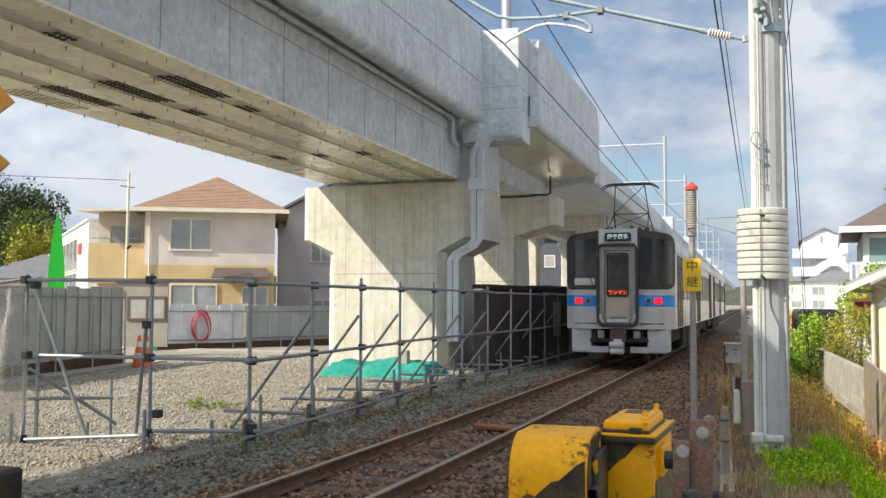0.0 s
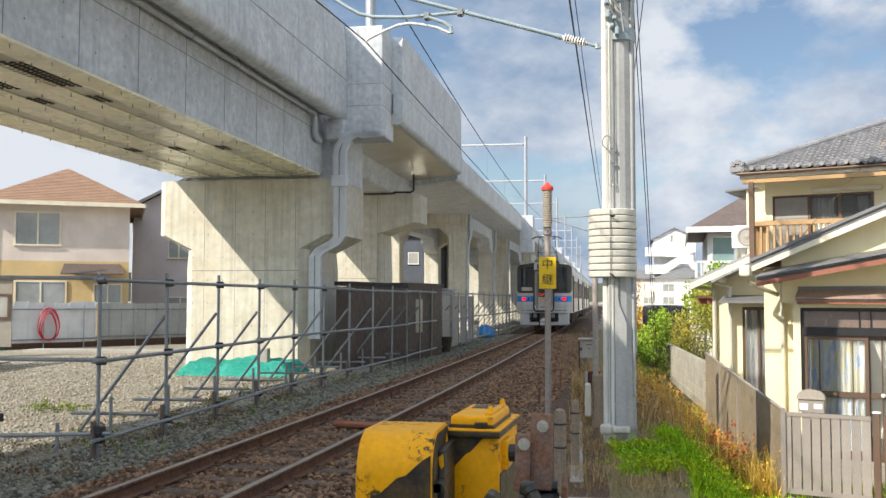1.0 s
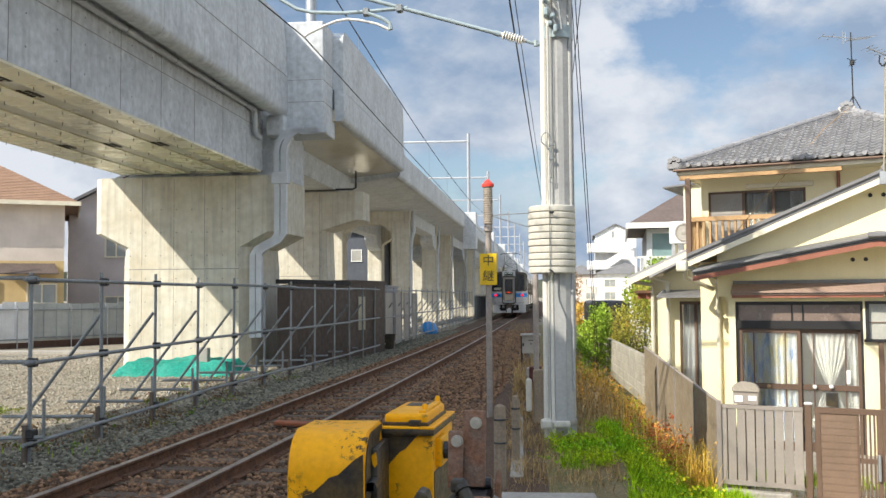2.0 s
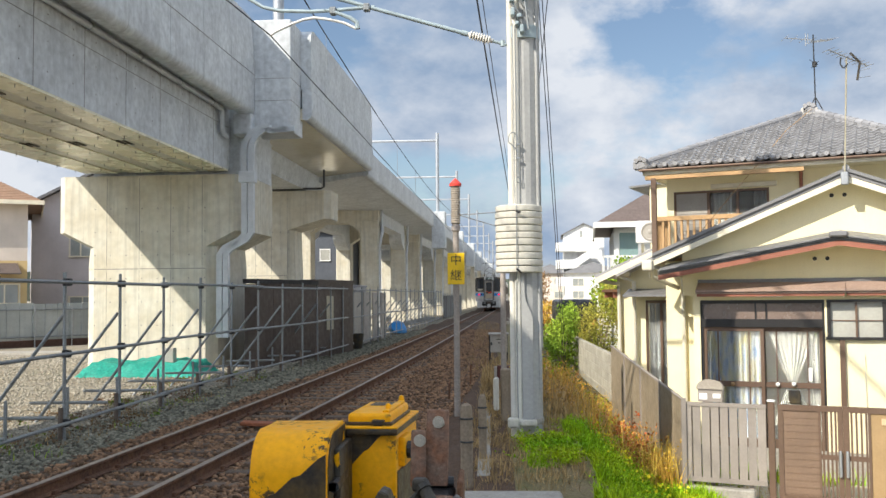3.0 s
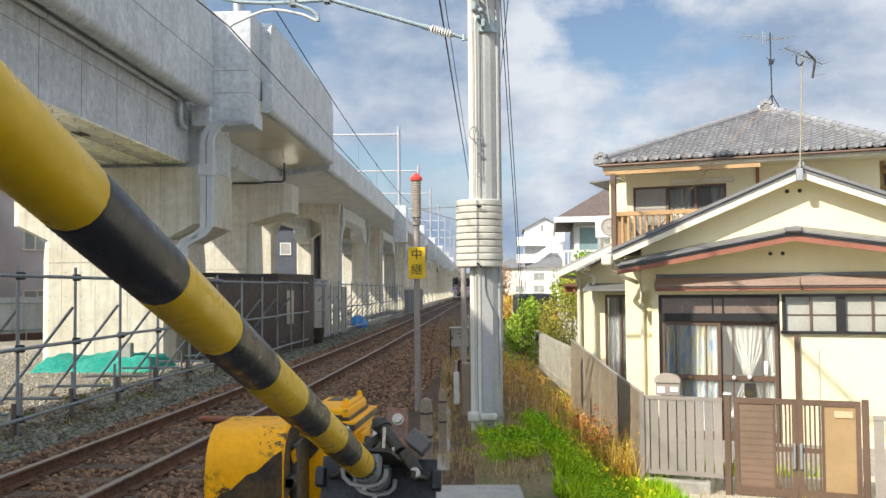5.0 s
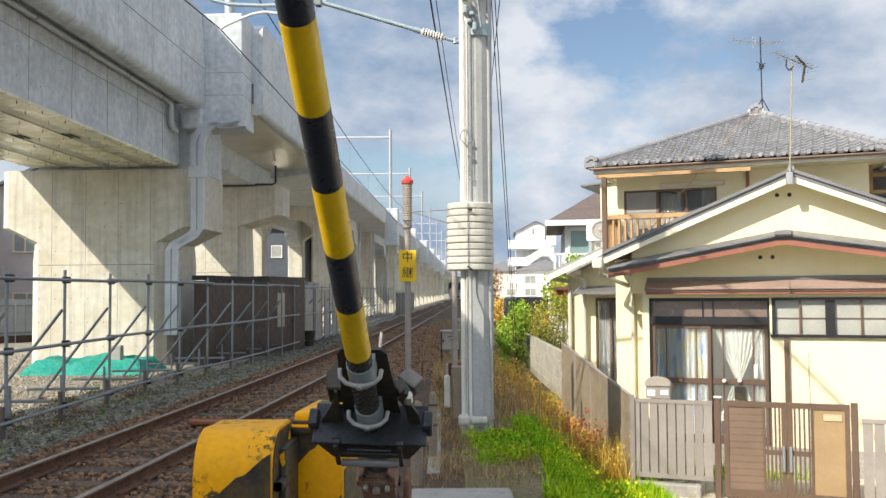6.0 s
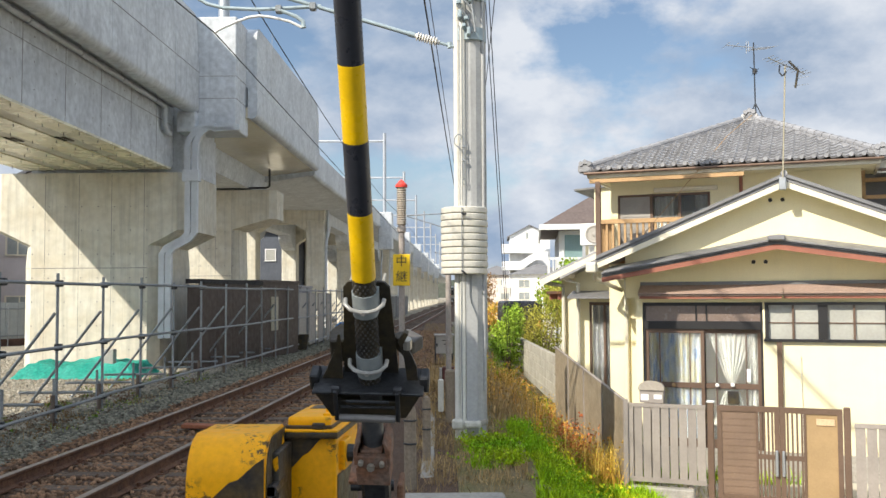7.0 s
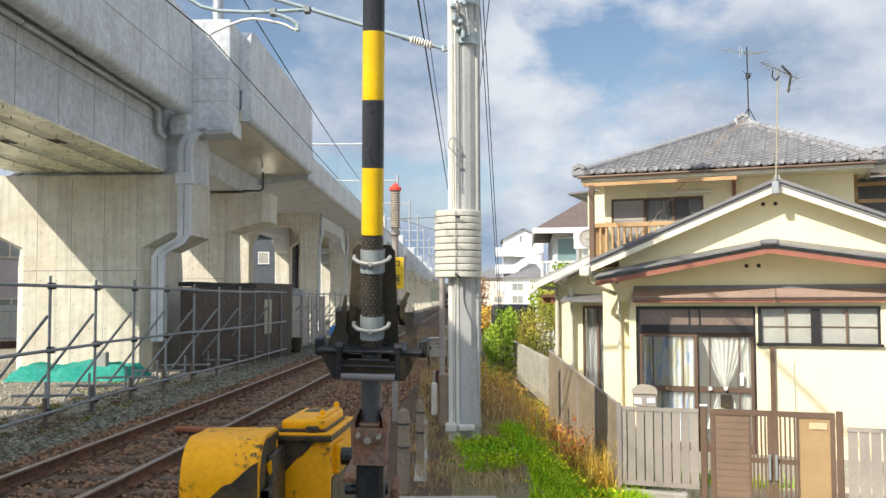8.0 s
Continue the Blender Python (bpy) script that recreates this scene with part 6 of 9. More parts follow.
    letters("伊予西条", 0.14, pose(0, -0.064, 3.35, 90, 0, 0), car, LED_WHITE, "destination_text")
    bm = bmesh.new()
    tube(bm, [(-0.40, -0.19, 3.17), (-0.2, -0.2, 3.20), (0.2, -0.2, 3.20), (0.42, -0.19, 3.16)], 0.02, 6)
    for x in (-0.3, 0.0, 0.3):
        box(bm, x - 0.04, x + 0.04, -0.2, -0.1, 3.15, 3.23)
    part("gangway_gutter", bm, GANGWAY, car)
    for x, y, z in ((0.30, 0.5, 3.68), (0.48, 0.7, 3.66), (0.66, 0.55, 3.62), (-0.25, 0.6, 3.66)):
        bm = bmesh.new()
        lathe(bm, [(0.05, 3.50), (0.06, z - 0.06), (0.03, z - 0.02), (0.035, z)], (x, y, 0), 10)
        part("roof_insulator", bm, DARK_STEEL, car, "small dark roof fitting")
    for s in (-1, 1):
        part("hose_bracket", rbox(s * 0.46 - 0.09, s * 0.46 + 0.09, 0.0, 0.08, 0.72, 0.92, 0.02, 1), GANGWAY, car)
        bm = bmesh.new()
        tube(bm, [(s * 0.44, -0.2, 1.35), (s * 0.43, -0.22, 1.2), (s * 0.36, -0.22, 1.13)], 0.03, 8)
        part("gangway_corner", bm, GALV, car, "worn bright gangway corner", True)
    part("step_plate", rbox(-0.29, 0.29, -0.20, -0.05, 1.10, 1.22, 0.03, 2), GALV, car, "worn steel step plate")
    part("step_lip", rbox(-0.20, 0.20, -0.20, -0.08, 1.23, 1.30, 0.03, 2), GANGWAY, car)
    bm = bmesh.new()
    tube(bm, [(-0.17, -0.36, 0.40), (0.17, -0.36, 0.40)], 0.075, 12)
    tube(bm, [(-0.18, -0.36, 0.565), (0.18, -0.36, 0.565)], 0.08, 12)
    box(bm, -0.15, 0.15, -0.34, 0.0, 0.36, 0.62)
    box(bm, -0.10, 0.10, -0.2, 0.1, 0.36, 0.70)
    part("coupler", bm, FACE_GREY, car, "grey automatic coupler")
    part("draft_gear", boxes((-0.20, 0.20, -0.12, 0.1, 0.66, 0.98)), mat("oily_drawgear", (0.10, 0.075, 0.06), 0.6, 0.2, var=0.3, scale=6), car, "oily brown drawgear housing")
    part("cab_blind", patch(-1.15, -0.60, 2.10, 2.28, 0.034, 8), mat("pale_cab_panel", (0.50, 0.47, 0.38), 0.3), car, "pale panel low in the cab window")
    part("buffer_beam", rbox(-0.75, 0.75, 0.0, 0.2, 0.62, 0.72, 0.01, 1), UNDER, car)
    # pantograph
    bm = bmesh.new()
    y0 = 2.6
    for x in (-0.55, 0.55):
        tube(bm, [(x, y0 - 0.7, 3.72), (x * 0.9, y0 + 0.15, 4.20)], 0.02, 6)
        tube(bm, [(x, y0 + 0.9, 3.72), (x * 0.9, y0 + 0.15, 4.20)], 0.02, 6)
        tube(bm, [(x * 0.9, y0 + 0.15, 4.20), (x * 0.75, y0 - 0.1, 5.0)], 0.016, 6)
        tube(bm, [(x, y0 - 0.7, 3.55), (x, y0 - 0.7, 3.74)], 0.05, 8)
        tube(bm, [(x, y0 + 0.9, 3.55), (x, y0 + 0.9, 3.74)], 0.05, 8)
    tube(bm, [(-0.5, y0 + 0.15, 4.20), (0.42, y0 - 0.1, 5.0)], 0.012, 6)
    tube(bm, [(0.5, y0 + 0.15, 4.20), (-0.42, y0 - 0.1, 5.0)], 0.012, 6)
    tube(bm, [(-0.55, y0 - 0.7, 3.72), (0.5, y0 + 0.15, 4.20)], 0.012, 6)
    tube(bm, [(0.55, y0 - 0.7, 3.72), (-0.5, y0 + 0.15, 4.20)], 0.012, 6)
    tube(bm, [(-0.5, y0 + 0.15, 4.20), (0.5, y0 + 0.15, 4.20)], 0.014, 6)
    part("pantograph_frame", bm, DARK_STEEL, car, "dark folding pantograph frame")
    for y in (y0 - 0.28, y0 + 0.05):
        bm = bmesh.new()
        tube(bm, [(-0.80, y, 4.90), (-0.66, y, 5.0), (-0.5, y, 5.03), (0.5, y, 5.03), (0.66, y, 5.0), (0.80, y, 4.90)], 0.022, 6)
        part("contact_strip", bm, DARK_STEEL, car)
    return car


train_rear = build_car(True)
train_front = build_car(False)


# ---- barrier machine ----
BX, BY, BZ = -0.171, 3.282, 1.012


def machine_rust():
    m = mat("chipped_yellow", (0.90, 0.405, 0.001), 0.45, spec=0.2, var=0.10, scale=5, fine=40, bump=0.08, tint=(0.80, 0.37, 0.003))
    nt = m.node_tree
    bsdf = nt.nodes["Principled BSDF"]
    src = bsdf.inputs["Base Color"].links[0].from_socket
    co = nt.nodes.new("ShaderNodeTexCoord")
    def patches(scale, lo, hi, rough):
        n = nt.nodes.new("ShaderNodeTexNoise")
        n.inputs["Scale"].default_value, n.inputs["Detail"].default_value, n.inputs["Roughness"].default_value = scale, 7.0, rough
        nt.links.new(co.outputs["Object"], n.inputs["Vector"])
        r = nt.nodes.new("ShaderNodeMapRange")
        r.inputs["From Min"].default_value, r.inputs["From Max"].default_value = lo, hi
        nt.links.new(n.outputs["Fac"], r.inputs["Value"])
        return r.outputs["Result"]
    r = nt.nodes.new("ShaderNodeMath")
    r.operation = "MULTIPLY"
    nt.links.new(patches(34.0, 0.54, 0.57, 0.7), r.inputs[0])
    nt.links.new(patches(5.5, 0.52, 0.60, 0.5), r.inputs[1])
    x = nt.nodes.new("ShaderNodeMix")
    x.data_type = "RGBA"
    nt.links.new(r.outputs["Value"], x.inputs["Factor"])
    nt.links.new(src, x.inputs["A"])
    x.inputs["B"].default_value = (0.10, 0.06, 0.02, 1)
    nt.links.new(x.outputs["Result"], bsdf.inputs["Base Color"])
    return m


CHIPPED = machine_rust()
CHIPPED_BLACK = mat("chipped_black", (0.02, 0.019, 0.018), 0.5, var=0.4, scale=9, fine=50, bump=0.15, tint=(0.09, 0.055, 0.015))


def build_machine():
    global machine
    machine = mc = thing("barrier_machine", "worn yellow and black crossing barrier machine", "crossing barrier", (-0.55, 3.6, 0))
    # rounded hood
    y0, y1, x0, x1 = 3.18, 3.59, -0.862, -0.588
    prof = [(y0, 0.10), (y1, 0.10), (y1, 1.152), (y0 + 0.15, 1.157)] + arc(y0 + 0.15, 1.007, 0.15, 90, 180, 8)[1:]
    bm = bmesh.new()
    prism(bm, prof, x0, x1, "x")
    bmesh.ops.bevel(bm, geom=[e for e in bm.edges if abs(e.verts[0].co.x - e.verts[1].co.x) < 1e-5], offset=0.006, segments=2, affect="EDGES")
    part("hood", bm, CHIPPED, mc, "rounded yellow hood with chipped paint", True)
    bm = bmesh.new()
    edge = [(x0, 0.62), (x0, 0.895)] + [(x0 + (x1 - 0.004 - x0) * k / 9, 0.895 + 0.19 * k / 9 + 0.006 * ((k * 7) % 3 - 1)) for k in range(1, 9)] + [(x1 - 0.004, 1.088), (x1 - 0.004, 0.93), (x1 - 0.15, 0.78), (x1 - 0.24, 0.62)]
    prism(bm, edge, y0 - 0.003, y0 + 0.001, "y")
    part("black_stripe", bm, CHIPPED_BLACK, mc, "ragged black diagonal stripe")
    bm = bmesh.new()
    inset = [(y0 + 0.012, 0.90), (y1 - 0.01, 0.965), (y1 - 0.01, 1.142), (y0 + 0.155, 1.145)] + arc(y0 + 0.155, 1.007, 0.138, 90, 180, 8)[1:]
    prism(bm, inset, x1 - 0.002, x1 + 0.004, "x")
    part("hood_side", bm, CHIPPED_BLACK, mc, "black side plate with yellow paint showing")
    bm = bmesh.new()
    prism(bm, [(y1 - 0.14, 1.01), (y1 - 0.03, 0.99), (y1 - 0.02, 1.07), (y1 - 0.06, 1.12), (y1 - 0.10, 1.06)], x1 + 0.002, x1 + 0.0055, "x")
    part("bare_patch", bm, CHIPPED, mc)
    bm = bmesh.new()
    box(bm, x1 + 0.004, x1 + 0.03, y0 + 0.02, y0 + 0.30, 0.955, 0.985)
    tube(bm, [(x1 + 0.02, y0 + 0.02, 0.97), (x1 + 0.02, y0 + 0.10, 0.97)], 0.02, 8)
    part("hinge_bracket", bm, DARK_STEEL, mc, "dark hinge bar")
    part("coupling_case", rbox(-0.589, -0.560, 3.31, 3.60, 0.10, 1.085, 0.008, 2), BLACK_PAINT, mc, "black coupling case with chipped yellow edges", True)
    bm = bmesh.new()
    prism(bm, [(-0.585, 1.06), (-0.566, 1.075), (-0.563, 1.03), (-0.572, 1.018), (-0.58, 1.035)], 3.307, 3.312, "y")
    part("bare_patch", bm, CHIPPED, mc)
    # gear case, turned a little away from the hood
    G = pose(-0.503, 3.60, 0, 0, 0, -4.8)
    w, d = 0.088, 0.50
    case = rbox(-w, w + 0.03, 0.0, d, 0.08, 1.102, 0.016, 3, G)
    part("gear_case", case, CHIPPED, mc, "yellow gear case", True)
    bm = bmesh.new()
    rag = [(-w + 0.002, 0.955)] + [(-w + 0.006 * ((k * 5) % 3), 0.965 + 0.012 * k) for k in range(1, 4)] + [(-w + 0.002, 1.10), (w - 0.018, 1.10)] + [(w - 0.018 - 0.145 * k / 7, 1.10 - 0.132 * k / 7 + 0.004 * ((k * 5) % 3 - 1)) for k in range(1, 7)]
    prism(bm, rag, -0.003, 0.002, "y", G)
    part("black_stripe", bm, CHIPPED_BLACK, mc, "black diagonal stripe worn through at its edge")
    bm = bmesh.new()
    prism(bm, [(-w + 0.03, 0.50), (w + 0.025, 0.70), (w + 0.025, 0.86), (-w + 0.03, 0.66)], -0.003, 0.002, "y", G)
    part("black_stripe", bm, CHIPPED_BLACK, mc)
    part("lid_flange", rbox(-w - 0.012, w + 0.040, -0.025, d + 0.02, 1.095, 1.120, 0.005, 2, G), CHIPPED_BLACK, mc, "black lid flange", True)
    part("lid_flange_top", rbox(-w - 0.010, w + 0.038, -0.022, d + 0.018, 1.118, 1.128, 0.003, 1, G), CHIPPED, mc)
    part("lid", rbox(-w + 0.006, w + 0.005, 0.02, d - 0.06, 1.124, 1.176, 0.015, 3, G), CHIPPED, mc, "raised yellow lid with a rusted patch", True)
    part("lid_rim", rbox(-w + 0.001, w + 0.010, 0.014, d - 0.055, 1.124, 1.142, 0.004, 1, G), CHIPPED_BLACK, mc)
    part("lid_patch", rbox(-w + 0.04, w - 0.03, d - 0.22, d - 0.10, 1.1755, 1.1775, 0.001, 1, G), CHIPPED_BLACK, mc)
    part("lid_rib", rbox(w - 0.035, w - 0.005, 0.05, d - 0.09, 1.172, 1.186, 0.006, 2, G), CHIPPED, mc)
    for x, y, z in ((w - 0.02, d - 0.10, 1.180), (w - 0.02, 0.10, 1.180), (-w - 0.004, d - 0.06, 1.125), (-w + 0.02, d - 0.02, 1.125)):
        bm = bmesh.new()
        lathe(bm, [(0.012, 0), (0.012, 0.018), (0.008, 0.026), (0.002, 0.028)], (x, y, z), 8)
        bm.transform(G)
        part("lid_bolt", bm, CHIPPED if x > 0 else GALV, mc, "", True)
    part("lid_latch", rbox(0.02, 0.07, -0.002, 0.022, 1.128, 1.152, 0.004, 1, G), CHIPPED_BLACK, mc)
    part("case_lug", rbox(w + 0.02, w + 0.055, 0.06, 0.22, 0.96, 1.075, 0.008, 2, G), CHIPPED, mc)
    part("case_side", rbox(w + 0.026, w + 0.034, 0.02, d - 0.02, 0.12, 0.95, 0.004, 1, G), CHIPPED_BLACK, mc)
    bm = bmesh.new()
    tube(bm, [G @ Vector((w, 0.12, 1.02)), G @ Vector((w + 0.10, 0.12, 1.02))], 0.035, 12)
    part("drive_shaft", bm, DARK_STEEL, mc, "dark round drive shaft end")
    # stand behind the arm
    sx = -0.30
    part("arm_stand", rbox(sx + 0.01, sx + 0.16, 3.27, 3.60, 0.0, 0.80, 0.012, 1), DARK_STEEL, mc, "black steel stand")
    part("stand_edge", rbox(sx + 0.165, sx + 0.185, 3.25, 3.50, 0.0, 0.98, 0.006, 1), RUST, mc, "rusty stand edge")
    bm = bmesh.new()
    tube(bm, [(sx - 0.005, BY + 0.06, BZ - 0.05), (sx + 0.15, BY + 0.06, BZ - 0.05)], 0.02, 10)
    part("pivot_pin", bm, DARK_STEEL, mc)
    part("concrete_base", rbox(-1.0, 0.02, 3.05, 4.25, -0.25, 0.09, 0.02, 1), OLD_CONCRETE, mc)


build_machine()


RUST_RED = mat("red_lead_rust", (0.24, 0.115, 0.065), 0.8, 0.1, var=0.35, scale=14, fine=70, bump=0.3, tint=(0.20, 0.15, 0.12))
BOLT = mat("zinc_bolt", (0.50, 0.47, 0.40), 0.4, 0.5, var=0.1, scale=20, fine=90, bump=0.1)
HOOK = mat("dull_bracket_steel", (0.13, 0.12, 0.11), 0.5, 0.3, var=0.15, scale=9, fine=60, bump=0.1)


def build_arm():
    """The barrier arm, built upright about its pivot."""
    bm = bmesh.new()
    tube(bm, [(0, 0, 0.06), (0, 0, 0.44)], 0.042, 18)
    arm = finish("barrier_arm", bm, mat("arm_shaft_grey", (0.11, 0.115, 0.12), 0.5, 0.3, var=0.15, scale=4), True)
    tagged(arm, "yellow and black striped barrier arm in a black breakaway bracket")
    # rusty clevis
    bm = bmesh.new()
    hexa = [(-0.072, 0.095), (-0.072, 0.17), (-0.052, 0.21), (-0.042, 0.21), (-0.058, 0.165), (-0.058, 0.095)]
    prism(bm, hexa, -0.07, 0.06, "y")
    prism(bm, [(-a, b) for a, b in hexa[::-1]], -0.07, 0.06, "y")
    box(bm, -0.058, 0.058, -0.075, -0.05, 0.085, 0.145)
    box(bm, -0.066, 0.066, -0.068, 0.05, -0.01, 0.082)
    box(bm, -0.058, 0.058, 0.03, 0.06, 0.06, 0.20)
    bmesh.ops.bevel(bm, geom=bm.edges[:], offset=0.003, segments=1, affect="EDGES")
    part("clevis", bm, RUST_RED, arm, "rust-stained steel clevis")
    for x, z, k in ((-0.042, 0.122, 0.010), (-0.004, 0.100, 0.015), (0.040, 0.118, 0.010)):
        bm = bmesh.new()
        tube(bm, [(x, -0.072, z), (x, -0.095, z)], k, 6)
        part("clevis_bolt", bm, BOLT, arm, "brass-coloured bolt head")
    part("clevis_block", rbox(-0.042, 0.042, -0.06, 0.0, 0.148, 0.162, 0.004, 1), RUST_RED, arm)
    part("lower_lever", rbox(-0.055, 0.055, -0.045, 0.045, -0.26, 0.0, 0.015, 1), DARK_STEEL, arm)
    # bracket cradle
    bm = bmesh.new()
    prism(bm, [(-0.20, 0.46), (-0.14, 0.345), (0.14, 0.345), (0.20, 0.46), (0.13, 0.46), (0.10, 0.42), (-0.10, 0.42), (-0.13, 0.46)], -0.075, -0.065, "y")
    prism(bm, [(-0.20, 0.46), (-0.14, 0.345), (0.14, 0.345), (0.20, 0.46), (0.13, 0.46), (0.10, 0.42), (-0.10, 0.42), (-0.13, 0.46)], 0.06, 0.07, "y")
    box(bm, -0.14, 0.14, -0.065, 0.06, 0.345, 0.355)
    part("cradle", bm, BLACK_PAINT, arm, "black folded steel cradle")
    part("cradle_ledge", rbox(-0.207, 0.207, -0.085, 0.08, 0.455, 0.467, 0.003, 1), DARK_STEEL, arm)
    bm = bmesh.new()
    prism(bm, [(-0.105, 0.46), (0.105, 0.46), (0.085, 0.85), (0.065, 0.875), (-0.065, 0.875), (-0.085, 0.85)], 0.045, 0.057, "y")
    part("back_plate", bm, BLACK_PAINT, arm, "black tapering back plate")
    for s in (-1, 1):
        bm = bmesh.new()
        if s > 0:
            pts = [(0.182, 0.46), (0.178, 0.53), (0.16, 0.585), (0.132, 0.64), (0.112, 0.645), (0.132, 0.57), (0.142, 0.46)]
        else:
            pts = [(-0.185, 0.46), (-0.165, 0.50), (-0.125, 0.60), (-0.110, 0.67), (-0.102, 0.67), (-0.102, 0.46)]
        prism(bm, pts, 0.0, 0.012, "y")
        if s > 0:
            prism(bm, [(0.130, 0.635), (0.152, 0.685), (0.138, 0.692), (0.112, 0.645)], -0.01, 0.012, "y")
        part("guide_horn", bm, BLACK_PAINT, arm, "black curved guide horn")
        part("link", rbox(s * 0.115 - 0.008, s * 0.115 + 0.008, -0.115, -0.10, 0.355, 0.49, 0.003, 1), DARK_STEEL, arm, "flat steel link")
        part("end_clip", rbox(s * 0.207 - 0.018, s * 0.207 + 0.018, -0.03, 0.04, 0.43, 0.50, 0.006, 1), DARK_STEEL, arm)
        bm = bmesh.new()
        tube(bm, [(s * 0.10, -0.09, 0.485), (s * 0.13, -0.09, 0.485)], 0.016, 8)
        part("link_nut", bm, DARK_STEEL, arm)
    bm = bmesh.new()
    tube(bm, [(-0.105, -0.107, 0.365), (0.105, -0.107, 0.365)], 0.015, 10)
    part("roller", bm, mat("roller_steel", (0.22, 0.21, 0.20), 0.5, 0.3, var=0.12, scale=5), arm, "grey roller bar")
    bm = bmesh.new()
    tube(bm, [(-0.08, -0.09, 0.43), (0.08, -0.09, 0.43)], 0.006, 8)
    tube(bm, [(-0.10, -0.09, 0.405), (0.10, -0.09, 0.405)], 0.006, 8)
    part("spring_rod", bm, DARK_STEEL, arm)
    # clamps
    cl = mat("clamp_grey", (0.28, 0.31, 0.31), 0.5, 0.1, var=0.08, scale=4)
    ub = mat("u_bolt_zinc", (0.42, 0.41, 0.38), 0.45, 0.3, var=0.08, scale=6)
    for z in (0.545, 0.815):
        bm = bmesh.new()
        prof = arc(0, 0, 0.047, 180, 360, 10) + [(0.047, 0.04), (-0.047, 0.04)]
        prism(bm, prof, z - 0.047, z + 0.047, "z")
        k = part("clamp", bm, cl, arm, "grey saddle clamp", True)
        bm = bmesh.new()
        pts = [(-0.070, -0.005, z + 0.018), (-0.067, -0.032, z + 0.010), (-0.047, -0.050, z), (-0.016, -0.056, z - 0.006), (0.016, -0.056, z - 0.006), (0.047, -0.050, z), (0.067, -0.032, z + 0.010), (0.070, -0.005, z + 0.018)]
        tube(bm, pts, 0.0080, 8)
        part("u_bolt", bm, ub, arm, "pale U-bolt", True)
        bm = bmesh.new()
        tube(bm, [(0, -0.058, z - 0.006), (0, -0.070, z - 0.006)], 0.009, 6)
        part("bolt_head", bm, ub, arm)
    # boom
    bm = bmesh.new()
    prof = []
    for i in range(44):
        z = 0.44 + i * 0.0110
        prof += [(0.040, z), (0.0415, z + 0.005)]
    lathe(bm, prof, (0, 0, 0), 18)
    part("boom_sleeve", bm, BLACK_PAINT, arm, "ribbed black grip sleeve", True)
    bm = bmesh.new()
    for i in range(34):
        for j in range(14):
            q = math.tau * (j + 0.5 * (i % 2)) / 14
            box(bm, -0.0032, 0.0032, -0.0435, -0.0395, 0.445 + 0.0138 * i, 0.4525 + 0.0138 * i, Matrix.Rotation(q, 4, "Z"))
    tagged(part("grip_studs", bm, mat("worn_grip_stud", (0.085, 0.083, 0.08), 0.4, 0.2, var=0.4, scale=30), arm), "worn pale studs of the grip sleeve", kind="stuff")
    yel = mat("boom_yellow", (0.80, 0.50, 0.005), 0.35, var=0.05, scale=6, fine=60, bump=0.03)
    blk = mat("boom_black", (0.028, 0.03, 0.038), 0.35, var=0.1, scale=6, fine=60, bump=0.03)
    z, k = 0.921, 0
    while z < 6.0:
        bm = bmesh.new()
        prof = []
        n = 20
        for i in range(n):
            a = z + 0.265 * i / n
            prof += [(0.0440 - 0.0012 * z, a), (0.0448 - 0.0012 * z, a + 0.0066)]
        prof.append((0.0440 - 0.0012 * z, z + 0.265))
        lathe(bm, prof, (0, 0, 0), 20)
        part("stripe", bm, blk if k % 2 else yel, arm, "", True)
        z += 0.265
        k += 1
    for s in (-1, 1):
        bm = bmesh.new()
        tube(bm, [(s * 0.06, 0.05, 0.86), (s * 0.06, 0.125, 0.86)], 0.0055, 8)
        part("stud", bm, BOLT, arm)
        bm = bmesh.new()
        tube(bm, [(s * 0.06, 0.05, 0.59), (s * 0.06, 0.10, 0.59)], 0.0055, 8)
        part("stud", bm, BOLT, arm)
    # spring cases, stops and hook on the back of the bracket
    bm = bmesh.new()
    prism(bm, [(-0.155, 0.06), (-0.165, 0.13), (-0.135, 0.185), (-0.105, 0.175), (-0.085, 0.11), (-0.10, 0.06)], 0.50, 0.60, "z")
    bmesh.ops.bevel(bm, geom=bm.edges[:], offset=0.006, segments=1, affect="EDGES")
    part("horn_block", bm, BLACK_PAINT, arm, "black rubber-faced stop block")
    for a, b, k in (((-0.09, 0.07, 0.52), (0.0, 0.15, 0.46), 0.023), ((0.0, 0.195, 0.50), (0.085, 0.085, 0.58), 0.024), ((0.06, 0.06, 0.42), (-0.03, 0.12, 0.44), 0.017)):
        bm = bmesh.new()
        tube(bm, [a, b], k, 12)
        tube(bm, [a, Vector(a) + (Vector(b) - Vector(a)) * 0.18], k * 1.25, 12)
        part("release_spring_case", bm, BLACK_PAINT, arm, "dark cylindrical spring case")
    part("spring_bridge", rbox(-0.03, 0.02, 0.17, 0.215, 0.47, 0.53, 0.010, 2), BLACK_PAINT, arm, "dark steel bridge")
    bm = bmesh.new()
    tube(bm, [(0.0, 0.13, 0.50), (-0.03, 0.03, 0.56)], 0.006, 6)
    part("spring_rod", bm, HOOK, arm)
    part("side_hook", rbox(-0.042, 0.042, -0.03, 0.03, -0.03, 0.03, 0.008, 2, pose(0.145, 0.125, 0.56, 0, 0, -38)), HOOK, arm, "brown-grey hooked stop")
